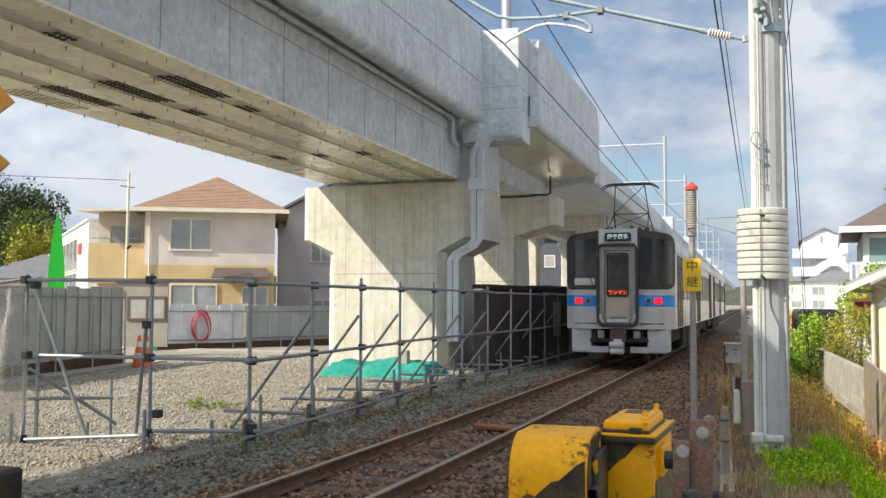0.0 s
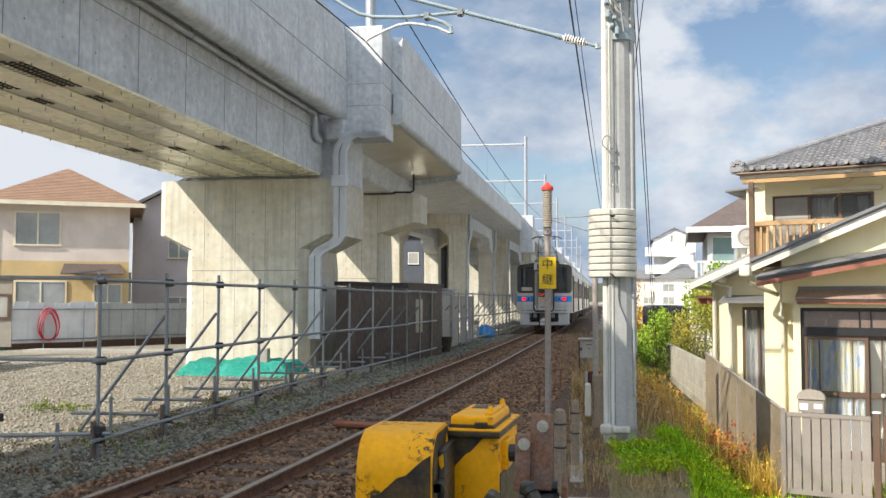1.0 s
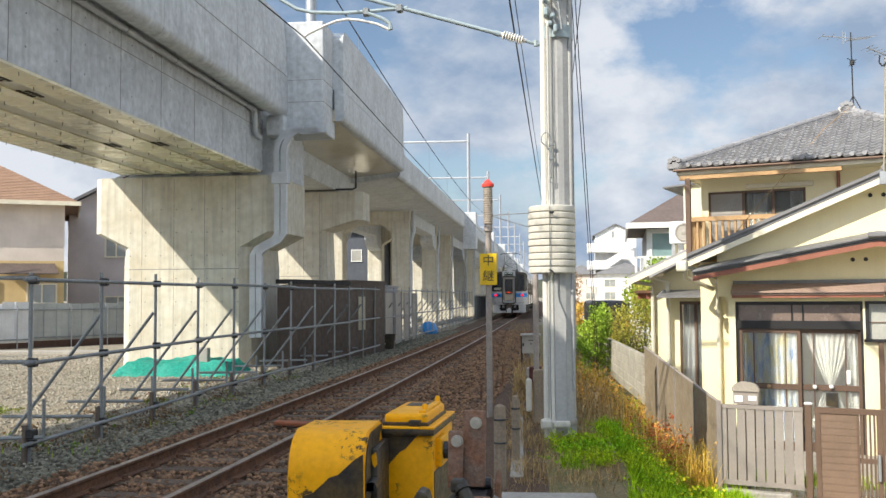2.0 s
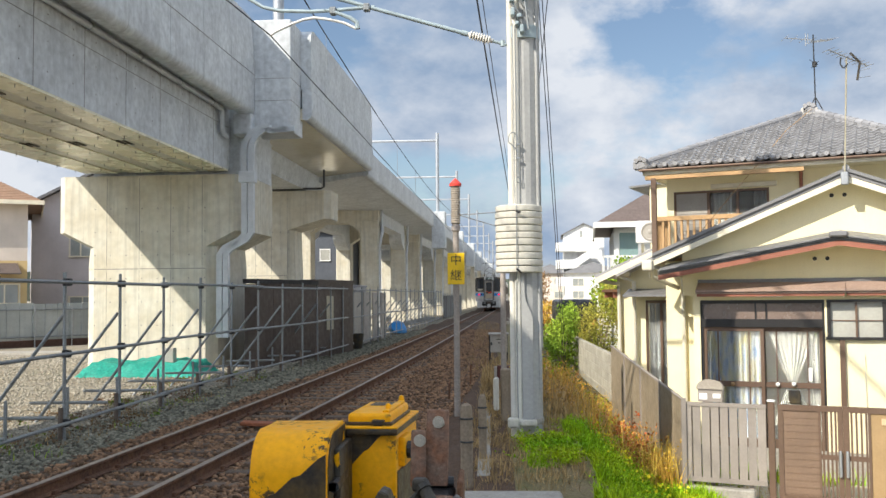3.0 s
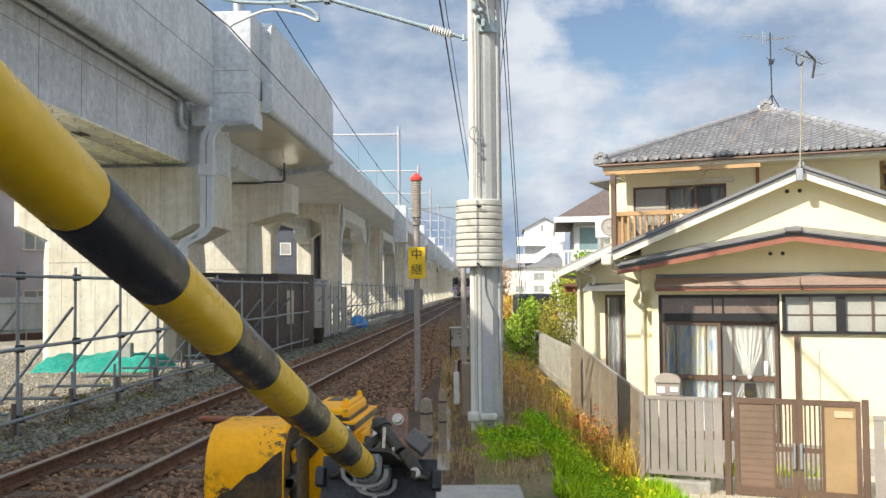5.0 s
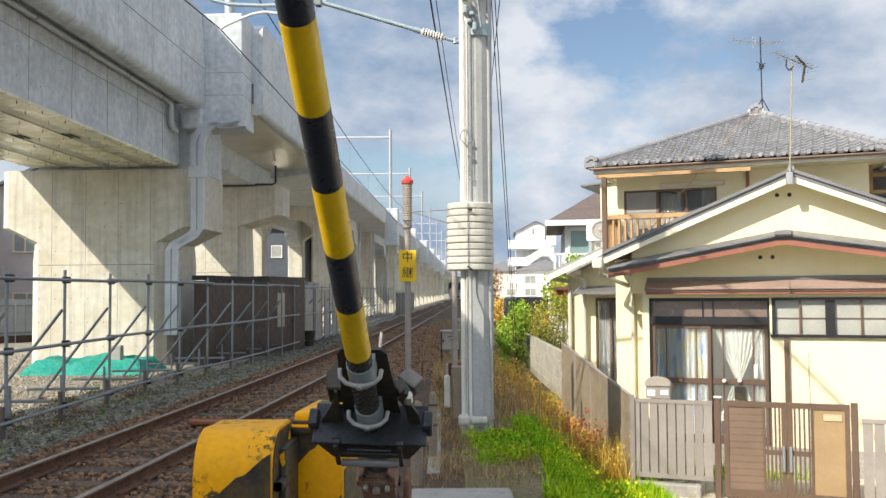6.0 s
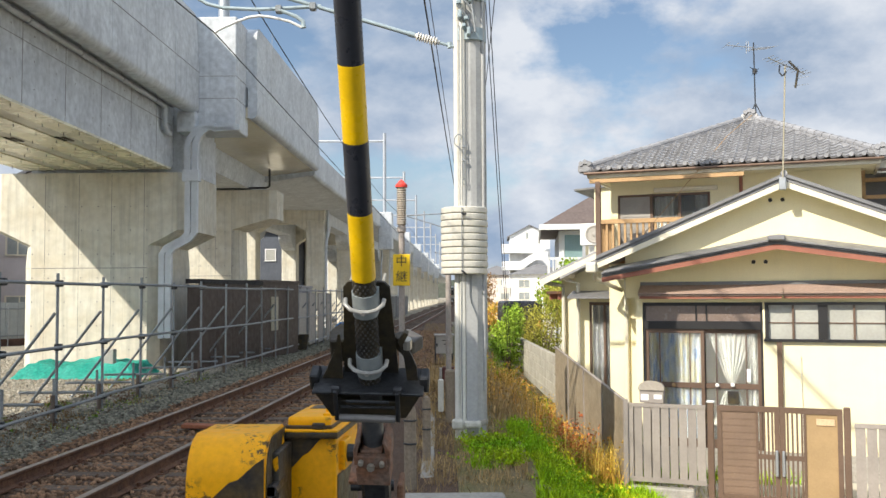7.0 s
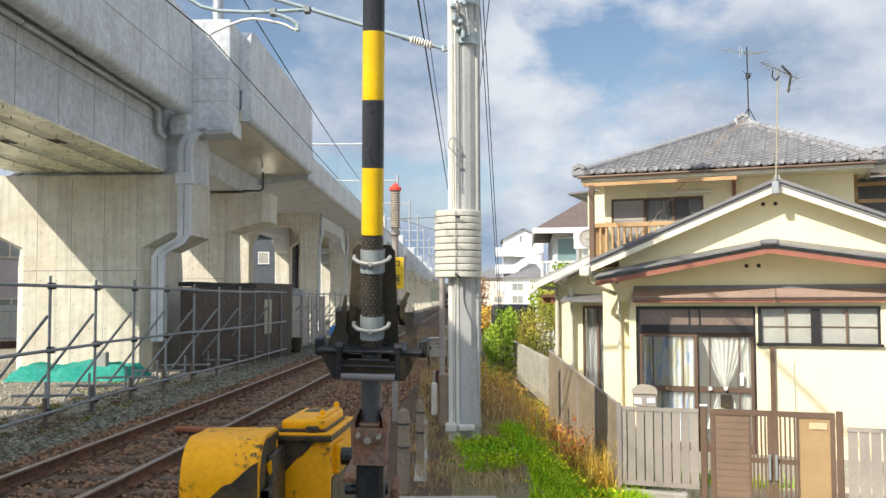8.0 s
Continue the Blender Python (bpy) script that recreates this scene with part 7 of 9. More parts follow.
    part("side_hook", rbox(-0.045, 0.045, -0.022, 0.022, -0.03, 0.03, 0.008, 2, pose(0.125, 0.05, 0.60, 0, 0, -55)), BLACK_PAINT, arm)
    bm = bmesh.new()
    tube(bm, [(0.145, 0.01, 0.61), (0.145, 0.01, 0.65)], 0.018, 8)
    part("hook_bolt", bm, BOLT, arm, "pale bolt on the hooked stop")
    fit = Matrix.Translation((0, -0.106, 0.11)) @ Matrix.Diagonal((0.85, 0.85, 0.838, 1))
    for ob in (arm, *arm.children):
        ob.data.transform(fit)
    # rusty counter lever, which stands up while the arm is down
    for s in (-1, 1):
        u0, v1, w = (-0.107, 0.145, 0.02) if s < 0 else (-0.057, 0.215, -0.02)
        part("counter_lever", rbox(u0, u0 + (0.055 if s < 0 else 0.082), -0.06, v1, w - 0.02, w, 0.008, 2), RUST_RED, arm, "rust-red lever plate", True)
        bm = bmesh.new()
        cx, cy = (-0.074, 0.109) if s < 0 else (-0.012, 0.171)
        tube(bm, [(cx, cy, w - 0.002), (cx, cy, w + 0.004)], 0.022, 14)
        tube(bm, [(cx, cy, w + 0.002), (cx, cy, w + 0.024)], 0.0165, 6)
        part("lever_bolt", bm, BOLT, arm, "pale bolt head with washer")
    arm.parent = machine
    return arm


barrier_arm = build_arm()
# ---- overhead line and far masts ----
WIRE = mat("wire_dark", (0.035, 0.035, 0.038), 0.6, 0.4, var=0.1, scale=3)


def build_wires():
    def sagged(f, y0, y1, sag, n=12):
        out = []
        for i in range(n + 1):
            k = i / n
            x, z = f(y0 + (y1 - y0) * k)
            out.append((x, y0 + (y1 - y0) * k, z - sag * 4 * k * (1 - k)))
        return out
    def wire_x(y):
        stops = [(-30, -6.9), (11.3, -2.71), (50, -1.95), (95, 0.0), (140, 1.1), (240, 4.4)]
        for (a, xa), (b, xb) in zip(stops, stops[1:]):
            if y <= b:
                return xa + (xb - xa) * (y - a) / (b - a)
        return stops[-1][1]
    spans = [(-30, 11.3), (11.3, 50), (50, 95), (95, 140), (140, 190), (190, 240)]
    for name, fn, sag, r, label in (("contact_wire", lambda y: (wire_x(y), 4.90), 0.02, 0.008, "thin overhead contact wire above the track"),
                                    ("messenger_wire", lambda y: (wire_x(y), 6.05), 0.42, 0.009, "sagging messenger wire above the contact wire"),
                                    ("feeder_cable", lambda y: (-0.745 + 0.038 * y, 6.55), 0.1, 0.016, "thick dark feeder cable strung between poles"),
                                    ("feeder_cable", lambda y: (-0.685 + 0.040 * y, 6.55), 0.1, 0.008, "thin feeder cable beside the poles"),
                                    ("feeder_cable", lambda y: (0.46 + 0.026 * y, 5.4), 0.3, 0.006, "thin feeder cable lower on the poles")):
        bm = bmesh.new()
        pts = []
        for a, b in spans:
            pts += sagged(fn, a, b, sag)[: None if b == 240 else -1]
        tube(bm, pts, r, 6)
        lone(name, bm, WIRE, label, "cable", "overhead wires")
    for y in (14.9, 19.8, 24.7, 29.6):
        k = (y - 11.3) / 38.7
        bm = bmesh.new()
        tube(bm, [(wire_x(y), y, 4.90), (wire_x(y), y, 6.05 - 0.42 * 4 * k * (1 - k))], 0.005, 5)
        lone("dropper", bm, GALV, "thin dropper between contact and messenger wire", "cable", "droppers")
    for dx, z in ((0.0, 7.4), (0.07, 7.2)):
        bm = bmesh.new()
        tube(bm, [(PX + 0.1 + dx, PY + 0.25, z), (1.76 + dx * 0.4, 22.3, -0.5)], 0.007, 6)
        lone("guy_wire", bm, WIRE, "dark guy wire from the pole to the bank", "cable", "guy wires")
    # site fence of mesh panels between viaduct and track
    fence = thing("mesh_fence", "grey mesh panel fence along the viaduct columns", "fence", (-4.3, 72, -0.2))
    y = 70.5
    while y < 92:
        x0, x1 = track_x(y) - 2.55, track_x(y + 1.8) - 2.55
        bm = bmesh.new()
        prism(bm, [(x0, y), (x0 + 0.03, y), (x1 + 0.03, y + 1.74), (x1, y + 1.74)], -0.1, 1.62, "z")
        part("panel", bm, MESH_GREY, fence)
        bm = bmesh.new()
        tube(bm, [(x0 + 0.06, y - 0.03, -0.3), (x0 + 0.06, y - 0.03, 1.8)], 0.024, 6)
        part("post", bm, TUBE, fence)
        y += 1.8
    bm = bmesh.new()
    tube(bm, [(track_x(v) - 2.47, v, 1.68) for v in range(70, 94, 4)], 0.02, 6)
    part("top_rail", bm, TUBE, fence)


def build_site_cabinet():
    c = thing("site_cabinet", "grey ribbed steel site cabinet behind the scaffold fence", "cabinet", (track_x(37) - 3.6, 37, -0.2))
    x0, x1 = track_x(36) - 4.3, track_x(36) - 2.95
    part("body", rbox(x0, x1, 35.6, 38.6, -0.15, 2.0, 0.02, 1), CABINET, c)
    bm = bmesh.new()
    for i in range(10):
        box(bm, x1 - 0.002, x1 + 0.025, 35.75 + 0.28 * i, 35.87 + 0.28 * i, -0.05, 1.9)
    part("rib", bm, CABINET, c)
    part("lid", rbox(x0 - 0.05, x1 + 0.05, 35.55, 38.65, 2.0, 2.07, 0.015, 1), CABINET, c)
    bm = bmesh.new()
    box(bm, x0 + 0.15, x0 + 0.19, 35.575, 35.6, -0.1, 1.95)
    box(bm, x1 - 0.19, x1 - 0.15, 35.575, 35.6, -0.1, 1.95)
    part("door_edge", bm, TUBE, c)


CABINET = mat("grey_lilac_sheet", (0.34, 0.34, 0.36), 0.55, 0.1, var=0.12, scale=1.5, fine=20, bump=0.08, streak=0.4)
build_site_cabinet()
MESH_GREY = mat("mesh_sheet_grey", (0.16, 0.155, 0.15), 0.8, var=0.25, scale=1.5, fine=30, bump=0.2, random_tone=0.25)
build_wires()


def build_masts():
    for k, y in enumerate((64.3, 84.3, 104.3, 124.3, 146, 170, 195)):
        m = thing("viaduct_mast", "slim galvanised portal mast on the viaduct", "mast", tuple(VIA @ Vector((1.93, y, 7.3))), "viaduct masts", turn=-1.86)
        bm = bmesh.new()
        tube(bm, [VIA @ Vector((1.93, y, 7.0)), VIA @ Vector((1.93, y, 12.9))], 0.12, 10)
        part("post", bm, GALV, m, "", True)
        bm = bmesh.new()
        tube(bm, [VIA @ Vector((1.93, y, 12.36)), VIA @ Vector((-5.0, y, 12.4))], 0.09, 8)
        part("beam", bm, GALV, m, "", True)
        bm = bmesh.new()
        tube(bm, [VIA @ Vector((-5.0, y, 7.0)), VIA @ Vector((-5.0, y, 12.9))], 0.12, 10)
        part("post", bm, GALV, m, "", True)
    for k, y in enumerate((52, 96, 141)):
        x = PX + 0.036 * (y - PY)
        m = thing("far_pole", "distant railway pole with bracket arm", "utility pole", (x, y, -0.2), "far poles")
        bm = bmesh.new()
        tube(bm, [(x, y, -0.4), (x, y, 9)], 0.16, 12)
        part("shaft", bm, POLE_C, m, "", True)
        bm = bmesh.new()
        tube(bm, [(x, y, 5.0), (track_x(y), y, 6.1)], 0.03, 6)
        tube(bm, [(x, y, 6.3), (track_x(y), y, 6.15)], 0.03, 6)
        part("bracket", bm, GALV, m)


build_masts()


# ---- railway side clutter ----
CAB = mat("cabinet_grey", (0.36, 0.34, 0.31), 0.55, 0.1, var=0.1, scale=3, fine=30, bump=0.05, streak=0.2)
WOOD_OLD = mat("weathered_stake", (0.27, 0.215, 0.155), 0.9, var=0.25, scale=5, fine=40, bump=0.4, streak=0.5)


def build_clutter():
    c = thing("equipment_cabinet", "small grey trackside cabinet with a hooded lid", "cabinet", (0.20, 24, -0.2))
    part("body", rbox(-0.02, 0.42, 23.8, 24.15, 0.18, 0.62, 0.01, 1), CAB, c)
    part("lid", rbox(-0.06, 0.46, 23.74, 24.2, 0.62, 0.67, 0.01, 1), CAB, c)
    for x in (-0.05, 0.39):
        part("leg", boxes((x, x + 0.04, 23.95, 24.0, -0.4, 0.62)), DARK_STEEL, c)
    part("hasp", rbox(-0.01, 0.03, 23.78, 23.80, 0.36, 0.44, 0.004, 1), DARK_STEEL, c)
    part("label_bar", boxes((0.14, 0.28, 23.795, 23.80, 0.50, 0.52)), BLACK_PAINT, c)
    part("label_bar", boxes((0.18, 0.24, 23.795, 23.80, 0.41, 0.43)), BLACK_PAINT, c)
    b = thing("junction_box", "dark red junction box on a short stump", "junction box", (0.22, 17, -0.2))
    part("box", rbox(0.10, 0.36, 16.9, 17.1, 0.10, 0.36, 0.02, 1), mat("dark_red_paint", (0.09, 0.025, 0.02), 0.6, var=0.2, scale=4), b)
    part("side_plate", rbox(0.05, 0.10, 16.88, 17.1, 0.12, 0.34, 0.01, 1), CAB, b)
    part("stump", rbox(0.14, 0.32, 16.93, 17.07, -0.4, 0.10, 0.01, 1), RUST, b)
    for x, y, z, r in ((-0.24, 8.55, 0.63, 0.058), (-0.105, 9.9, 0.57, 0.044)):
        s = thing("marker_stake", "weathered wooden stake bound with wire", "stake", (x, y, -0.2), "stakes")
        bm = bmesh.new()
        lathe(bm, [(r, -0.4), (r * 0.97, z - 0.05), (r * 0.8, z), (r * 0.3, z + 0.02)], (x, y, 0), 10)
        part("stake", bm, WOOD_OLD, s, "", True)
        for zz in (z - 0.12, z - 0.33):
            bm = bmesh.new()
            lathe(bm, [(r + 0.004, zz - 0.008), (r + 0.009, zz), (r + 0.004, zz + 0.008)], (x, y, 0), 10)
            part("wire_band", bm, DARK_STEEL, s)
    s = thing("cable_stump", "dark concrete stump wrapped with cables", "stake", (0.22, 13.0, -0.2), "stakes")
    part("stump", rbox(0.12, 0.30, 12.9, 13.08, -0.4, 0.62, 0.02, 1), WOOD_OLD, s)
    for k in range(3):
        bm = bmesh.new()
        tube(bm, [(0.33 + 0.03 * k, 12.95, 0.5), (0.36 + 0.03 * k, 12.9, 0.1), (0.30 + 0.05 * k, 12.85, -0.25)], 0.018, 6)
        part("cable", bm, BLACK_PAINT, s)
    part("bracket", rbox(0.02, 0.10, 12.85, 12.95, 0.05, 0.5, 0.02, 1), SLEEVE, s, "pale plastic bracket")
    p = thing("steel_post", "thin grey steel post behind the concrete pole", "post", (0.18, 13.6, -0.2))
    bm = bmesh.new()
    tube(bm, [(0.18, 13.6, -0.4), (0.18, 13.6, 2.1)], 0.042, 12)
    part("post", bm, POST, p, "", True)
    q = thing("concrete_post", "broad concrete post beside the pole", "post", (0.38, 14.6, -0.2))
    part("post", rbox(0.32, 0.50, 14.5, 14.68, -0.4, 0.72, 0.015, 1), OLD_CONCRETE, q)
    lone("cable_trough_lid", rbox(-0.16, -0.02, 9.0, 14.5, -0.2, -0.09, 0.01, 1), OLD_CONCRETE, "pale concrete cable trough beside the ballast", "trough")
    lone("concrete_slab", rbox(-0.28, 0.58, 7.2, 8.0, -0.3, -0.03, 0.02, 1), OLD_CONCRETE, "worn concrete slab at the crossing edge", "slab")
    for x, y, z in ((-0.42, 18.6, 0.25), (-0.33, 11.3, 0.35), (-0.75, 16.4, 0.1)):
        bm = bmesh.new()
        tube(bm, [(x, y, -0.3), (x + 0.01, y, z)], 0.018, 6)
        lone("marker_rod", bm, RUST, "thin rusty rod standing in ballast", "rod", "rods")
    t = thing("timber_plank", "reddish timber plank lying between the rails", "plank", (-2.9, 12.4, -0.1))
    part("plank", rbox(-0.42, 0.42, -0.11, 0.11, 0.0, 0.05, 0.01, 1, pose(-2.98, 12.55, -0.11, 0, 3, 3)), mat("red_timber", (0.30, 0.105, 0.05), 0.85, var=0.2, scale=5, fine=40, bump=0.3), t)
    g = mat("green_net", (0.015, 0.42, 0.33), 0.6, var=0.3, scale=3, fine=18, bump=0.6, tint=(0.10, 0.58, 0.48))
    bm = bmesh.new()
    nx, ny = 44, 10
    rows = []
    for j in range(ny + 1):
        row = []
        for i in range(nx + 1):
            u, v = -2.95 + 2.95 * i / nx, 21.45 + 1.9 * j / ny
            e = min(i / 4, (nx - i) / 4, j / 2, (ny - j) / 2, 1)
            z = -0.22 + e * (0.33 + 0.12 * noise.noise((u * 1.3, v * 1.6, 2.0)) + 0.07 * noise.noise((u * 4.5, v * 4.5, 5.0)))
            row.append(bm.verts.new(VIA @ Vector((u, v, z))))
        rows.append(row)
    for a, b in zip(rows, rows[1:]):
        for i in range(nx):
            bm.faces.new((a[i], a[i + 1], b[i + 1], b[i]))
    bmesh.ops.solidify(bm, geom=bm.faces[:], thickness=0.02)
    lone("green_net_cover", bm, g, "crumpled green net sheet covering a heap at the pier foot", "net sheet", smooth=True)
    lone("tar_box", rbox(-1.12, -0.84, 22.3, 22.5, -0.1, 0.42, 0.02, 1, VIA), CAB, "small upright grey box on the green sheet", "box")
    # brown sheds behind the fence
    S = pose(-6.45, 22.6, 0, 0, 0, -12.0)
    brown = mat("brown_cladding", (0.075, 0.055, 0.046), 0.6, 0.1, var=0.15, scale=1.5, fine=20, bump=0.05, streak=0.4, random_tone=0.12)
    dark = mat("tar_roof", (0.03, 0.028, 0.028), 0.8, var=0.2, scale=2, fine=30, bump=0.1)
    for y0, y1, top, label, depth in ((1.6, 5.66, 2.0, "long dark brown panelled site shed behind the fence", 0.35), (5.7, 8.83, 2.08, "brown site shed with a paler top edge", 0.5)):
        sh = thing("site_shed", label, "shed", tuple(S @ Vector((-0.5, y0, -0.2))), "sheds", turn=-12)
        n = int((y1 - y0) / 0.9)
        w = (y1 - y0) / n
        for i in range(n):
            part("wall_panel", boxes((-0.03, 0.0, y0 + i * w + 0.006, y0 + (i + 1) * w - 0.006, -0.2, top), m=S), brown, sh)
        part("core", boxes((-depth, -0.03, y0, y1, -0.25, top - 0.02), m=S), brown, sh)
        part("roof", boxes((-depth - 0.03, 0.05, y0 - 0.05, y1 + 0.03, top, top + 0.12 if y0 < 2 else top + 0.08), m=S), dark if y0 < 2 else brown, sh, "flat roof edge")
    sh = [o for o in bpy.data.objects if o.name.startswith("site_shed")][-1]
    part("loose_sheet", boxes((0.005, 0.02, 6.4, 7.0, 0.6, 1.65), m=S), mat("pale_film", (0.30, 0.28, 0.21), 0.4, var=0.2, scale=4), sh, "pale plastic sheet on the wall")
    d = thing("grey_hoarding", "light grey panel hoarding behind the fence", "hoarding", (-5.3, 36, -0.2))
    for i in range(5):
        x0 = -4.95 + 0.1 * i
        part("panel", boxes((x0 - 0.05, x0, 31.2 + 1.9 * i, 33.0 + 1.9 * i, -0.15, 1.78)), CAB, d)
    bn = thing("black_bin", "open black tub beside the hoarding", "tub", (-4.75, 32.2, -0.25))
    bm = bmesh.new()
    lathe(bm, [(0.20, -0.25), (0.26, 0.22), (0.28, 0.22), (0.28, 0.25), (0.24, 0.25), (0.19, -0.2)], (-4.62, 32.0, 0.1), 14)
    part("tub", bm, BLACK_PAINT, bn)
    tarp = mat("blue_tarp", (0.02, 0.22, 0.55), 0.5, var=0.15, scale=4, fine=20, bump=0.4)
    bm = bmesh.new()
    bmesh.ops.create_icosphere(bm, subdivisions=3, radius=0.55)
    for v in bm.verts:
        v.co = Vector((v.co.x * 0.8, v.co.y * 1.7, max(v.co.z, -0.2) * 0.75)) * (1 + 0.25 * noise.noise(v.co * 2.2))
        v.co += Vector((-4.5, 45.5, 0.0))
    lone("blue_tarp_bundle", bm, tarp, "crumpled blue tarpaulin bundle by the fence", "tarpaulin", smooth=True)


build_clutter()


# ---- yard hoardings, cones, hose ----
HOARD = mat("steel_hoarding", (0.42, 0.45, 0.45), 0.5, 0.25, var=0.08, scale=1.2, fine=20, bump=0.04, streak=0.25, random_tone=0.08)
HOARD_W = mat("white_hoarding", (0.74, 0.76, 0.78), 0.5, 0.1, var=0.06, scale=1.2, fine=20, bump=0.04, streak=0.2, random_tone=0.05)
RUST_BEAM = mat("brown_beam", (0.10, 0.055, 0.04), 0.8, 0.1, var=0.25, scale=2, fine=30, bump=0.2)


def hoarding(p0, p1, z0, z1, material, label, pitch):
    p0, p1 = Vector(p0), Vector(p1)
    d = (p1 - p0)
    n = max(1, round(d.length / pitch))
    ang = math.degrees(math.atan2(d.y, d.x))
    M = pose(p0.x, p0.y, 0, 0, 0, ang)
    h = thing("hoarding", label, "hoarding", (p0.x, p0.y, -0.2), "hoardings", turn=ang)
    w = d.length / n
    for i in range(n):
        zt = z1 + random.uniform(-0.03, 0.05)
        prof = [(i * w + 0.01, 0), (i * w + 0.05, -0.03), (i * w + w * 0.5 - 0.03, -0.03), (i * w + w * 0.5, 0), (i * w + w * 0.55, 0.0), (i * w + w - 0.03, 0.0), (i * w + w - 0.005, -0.03),
                (i * w + w - 0.005, -0.015), (i * w + w - 0.03, 0.012), (i * w + 0.01, 0.012)]
        bm = bmesh.new()
        box(bm, i * w + 0.006, (i + 1) * w - 0.006, 0.0, 0.012, z0, zt, M)
        box(bm, (i + 1) * w - 0.05, (i + 1) * w - 0.006, -0.035, 0.0, z0, zt, M)
        part("sheet", bm, material, h)
    for z in (z0 + 0.12, z1 - 0.25):
        bm = bmesh.new()
        tube(bm, [M @ Vector((-0.1, -0.065, z)), M @ Vector((d.length + 0.1, -0.065, z))], 0.024, 8)
        part("rail_pipe", bm, TUBE, h)
    for i in range(0, n + 1, 3):
        bm = bmesh.new()
        tube(bm, [M @ Vector((i * w, -0.11, z1 - 0.1)), M @ Vector((i * w, -0.11, -0.3))], 0.024, 8)
        part("prop", bm, GALV, h)
    part("base_beam", boxes((-0.1, d.length + 0.1, -0.02, 0.25, -0.3, z0 - 0.01), m=M), RUST_BEAM, h, "brown steel base beam")
    return h, M


def build_yard():
    hoarding((-15.6, 14.5, 0), (-16.95, 23.6, 0), 0.12, 2.0, HOARD, "weathered grey steel sheet hoarding on a brown beam", 0.62)
    h, M = hoarding((-20.9, 31.4, 0), (-18.7, 34.2, 0), 0.0, 1.50, HOARD_W, "white steel sheet hoarding with a hung red hose", 0.52)
    hoarding((-18.65, 34.25, 0), (-14.2, 40.6, 0), 0.05, 1.48, HOARD, "dull grey steel sheet hoarding in shade", 0.52)
    red = mat("red_hose", (0.62, 0.02, 0.05), 0.4, var=0.08, scale=4)
    bm = bmesh.new()
    for k in range(4):
        pts = []
        for i in range(29):
            a = math.tau * i / 28
            pts.append(M @ Vector((1.70 + 0.045 * (k % 2) - 0.02 * k + (0.40 - 0.045 * k) * math.cos(a) * (1 - (0.12 + 0.05 * k) * math.sin(a)), -0.14 - 0.022 * k, 0.70 - 0.035 * k + (0.60 - 0.03 * k) * math.sin(a))))
        tube(bm, pts, 0.019, 6)
    lone("hose_coil", bm, red, "coiled red hose hung on the white hoarding", "hose", smooth=True)
    # site door
    dm = mat("old_door_wood", (0.33, 0.30, 0.25), 0.7, var=0.12, scale=2, fine=30, bump=0.1)
    D = pose(-19.25, 27.3, 0, 0, 0, 20)
    door = thing("site_cabin_wall", "old panelled cabin wall with brown framed windows", "cabin", tuple(D @ Vector((0, 0, -0.2))), turn=20)
    part("wall", boxes((-0.45, 1.25, 0.0, 0.08, 0.1, 2.25), m=D), dm, door)
    fr = part("window_frame", boxes((-0.1, 1.2, -0.04, 0.0, 1.72, 1.80), (-0.1, 1.2, -0.04, 0.0, 0.98, 1.06), (-0.1, -0.02, -0.04, 0.0, 1.06, 1.72), (0.52, 0.60, -0.04, 0.0, 1.06, 1.72), (1.12, 1.2, -0.04, 0.0, 1.06, 1.72), m=D), BROWN_ALU, door)
    for a, b in ((-0.02, 0.52), (0.60, 1.12)):
        part("pane", boxes((a, b, -0.02, -0.01, 1.06, 1.72), m=D), FROST, fr)
    part("lintel", boxes((-0.5, 1.3, -0.06, 0.1, 2.25, 2.33), m=D), BROWN_ALU, door)
    part("wall_switch", boxes((-0.35, -0.22, -0.04, 0.0, 1.8, 2.0), m=D), YELLOW, door)
    # cones
    om = mat("cone_orange", (0.85, 0.16, 0.03), 0.5, var=0.06, scale=4)
    for k, (x, y) in enumerate(((-16.0, 23.1), (-15.66, 22.95))):
        c = thing("traffic_cone", "orange and white striped traffic cone", "traffic cone", (x, y, -0.2), "cones")
        part("base", rbox(x - 0.19, x + 0.19, y - 0.19, y + 0.19, -0.2, -0.16, 0.01, 1), om, c)
        z = -0.16
        for i, (dz, m) in enumerate(((0.17, om), (0.16, WHITE), (0.17, om), (0.16, WHITE), (0.16, om))):
            bm = bmesh.new()
            r0, r1 = 0.18 - 0.17 * (z + 0.16), 0.18 - 0.17 * (z + dz + 0.16)
            lathe(bm, [(r0, z), (r1, z + dz - 0.001)], (x, y, 0), 16)
            part("band", bm, m, c, "", True)
            z += dz
    b = thing("green_crate", "small green box at the hoarding foot", "box", (-20.6, 31.0, -0.2))
    part("box", rbox(-20.75, -20.4, 30.7, 31.0, -0.2, 0.12, 0.02, 1), mat("dull_green", (0.02, 0.12, 0.07), 0.6), b)
    pth = OLD_CONCRETE
    lone("concrete_strip", boxes((-19.5, -8.6, 30.6, 31.7, -0.25, -0.155), m=pose(0, 0, 0)), pth, "pale concrete kerb strip across the yard", "kerb")
    lone("concrete_strip", boxes((-0.35, 0.35, -5, 5.5, -0.25, -0.16), m=pose(-15.9, 19.5, 0, 0, 0, 8)), pth, "pale concrete kerb strip along the hoarding", "kerb")


build_yard()


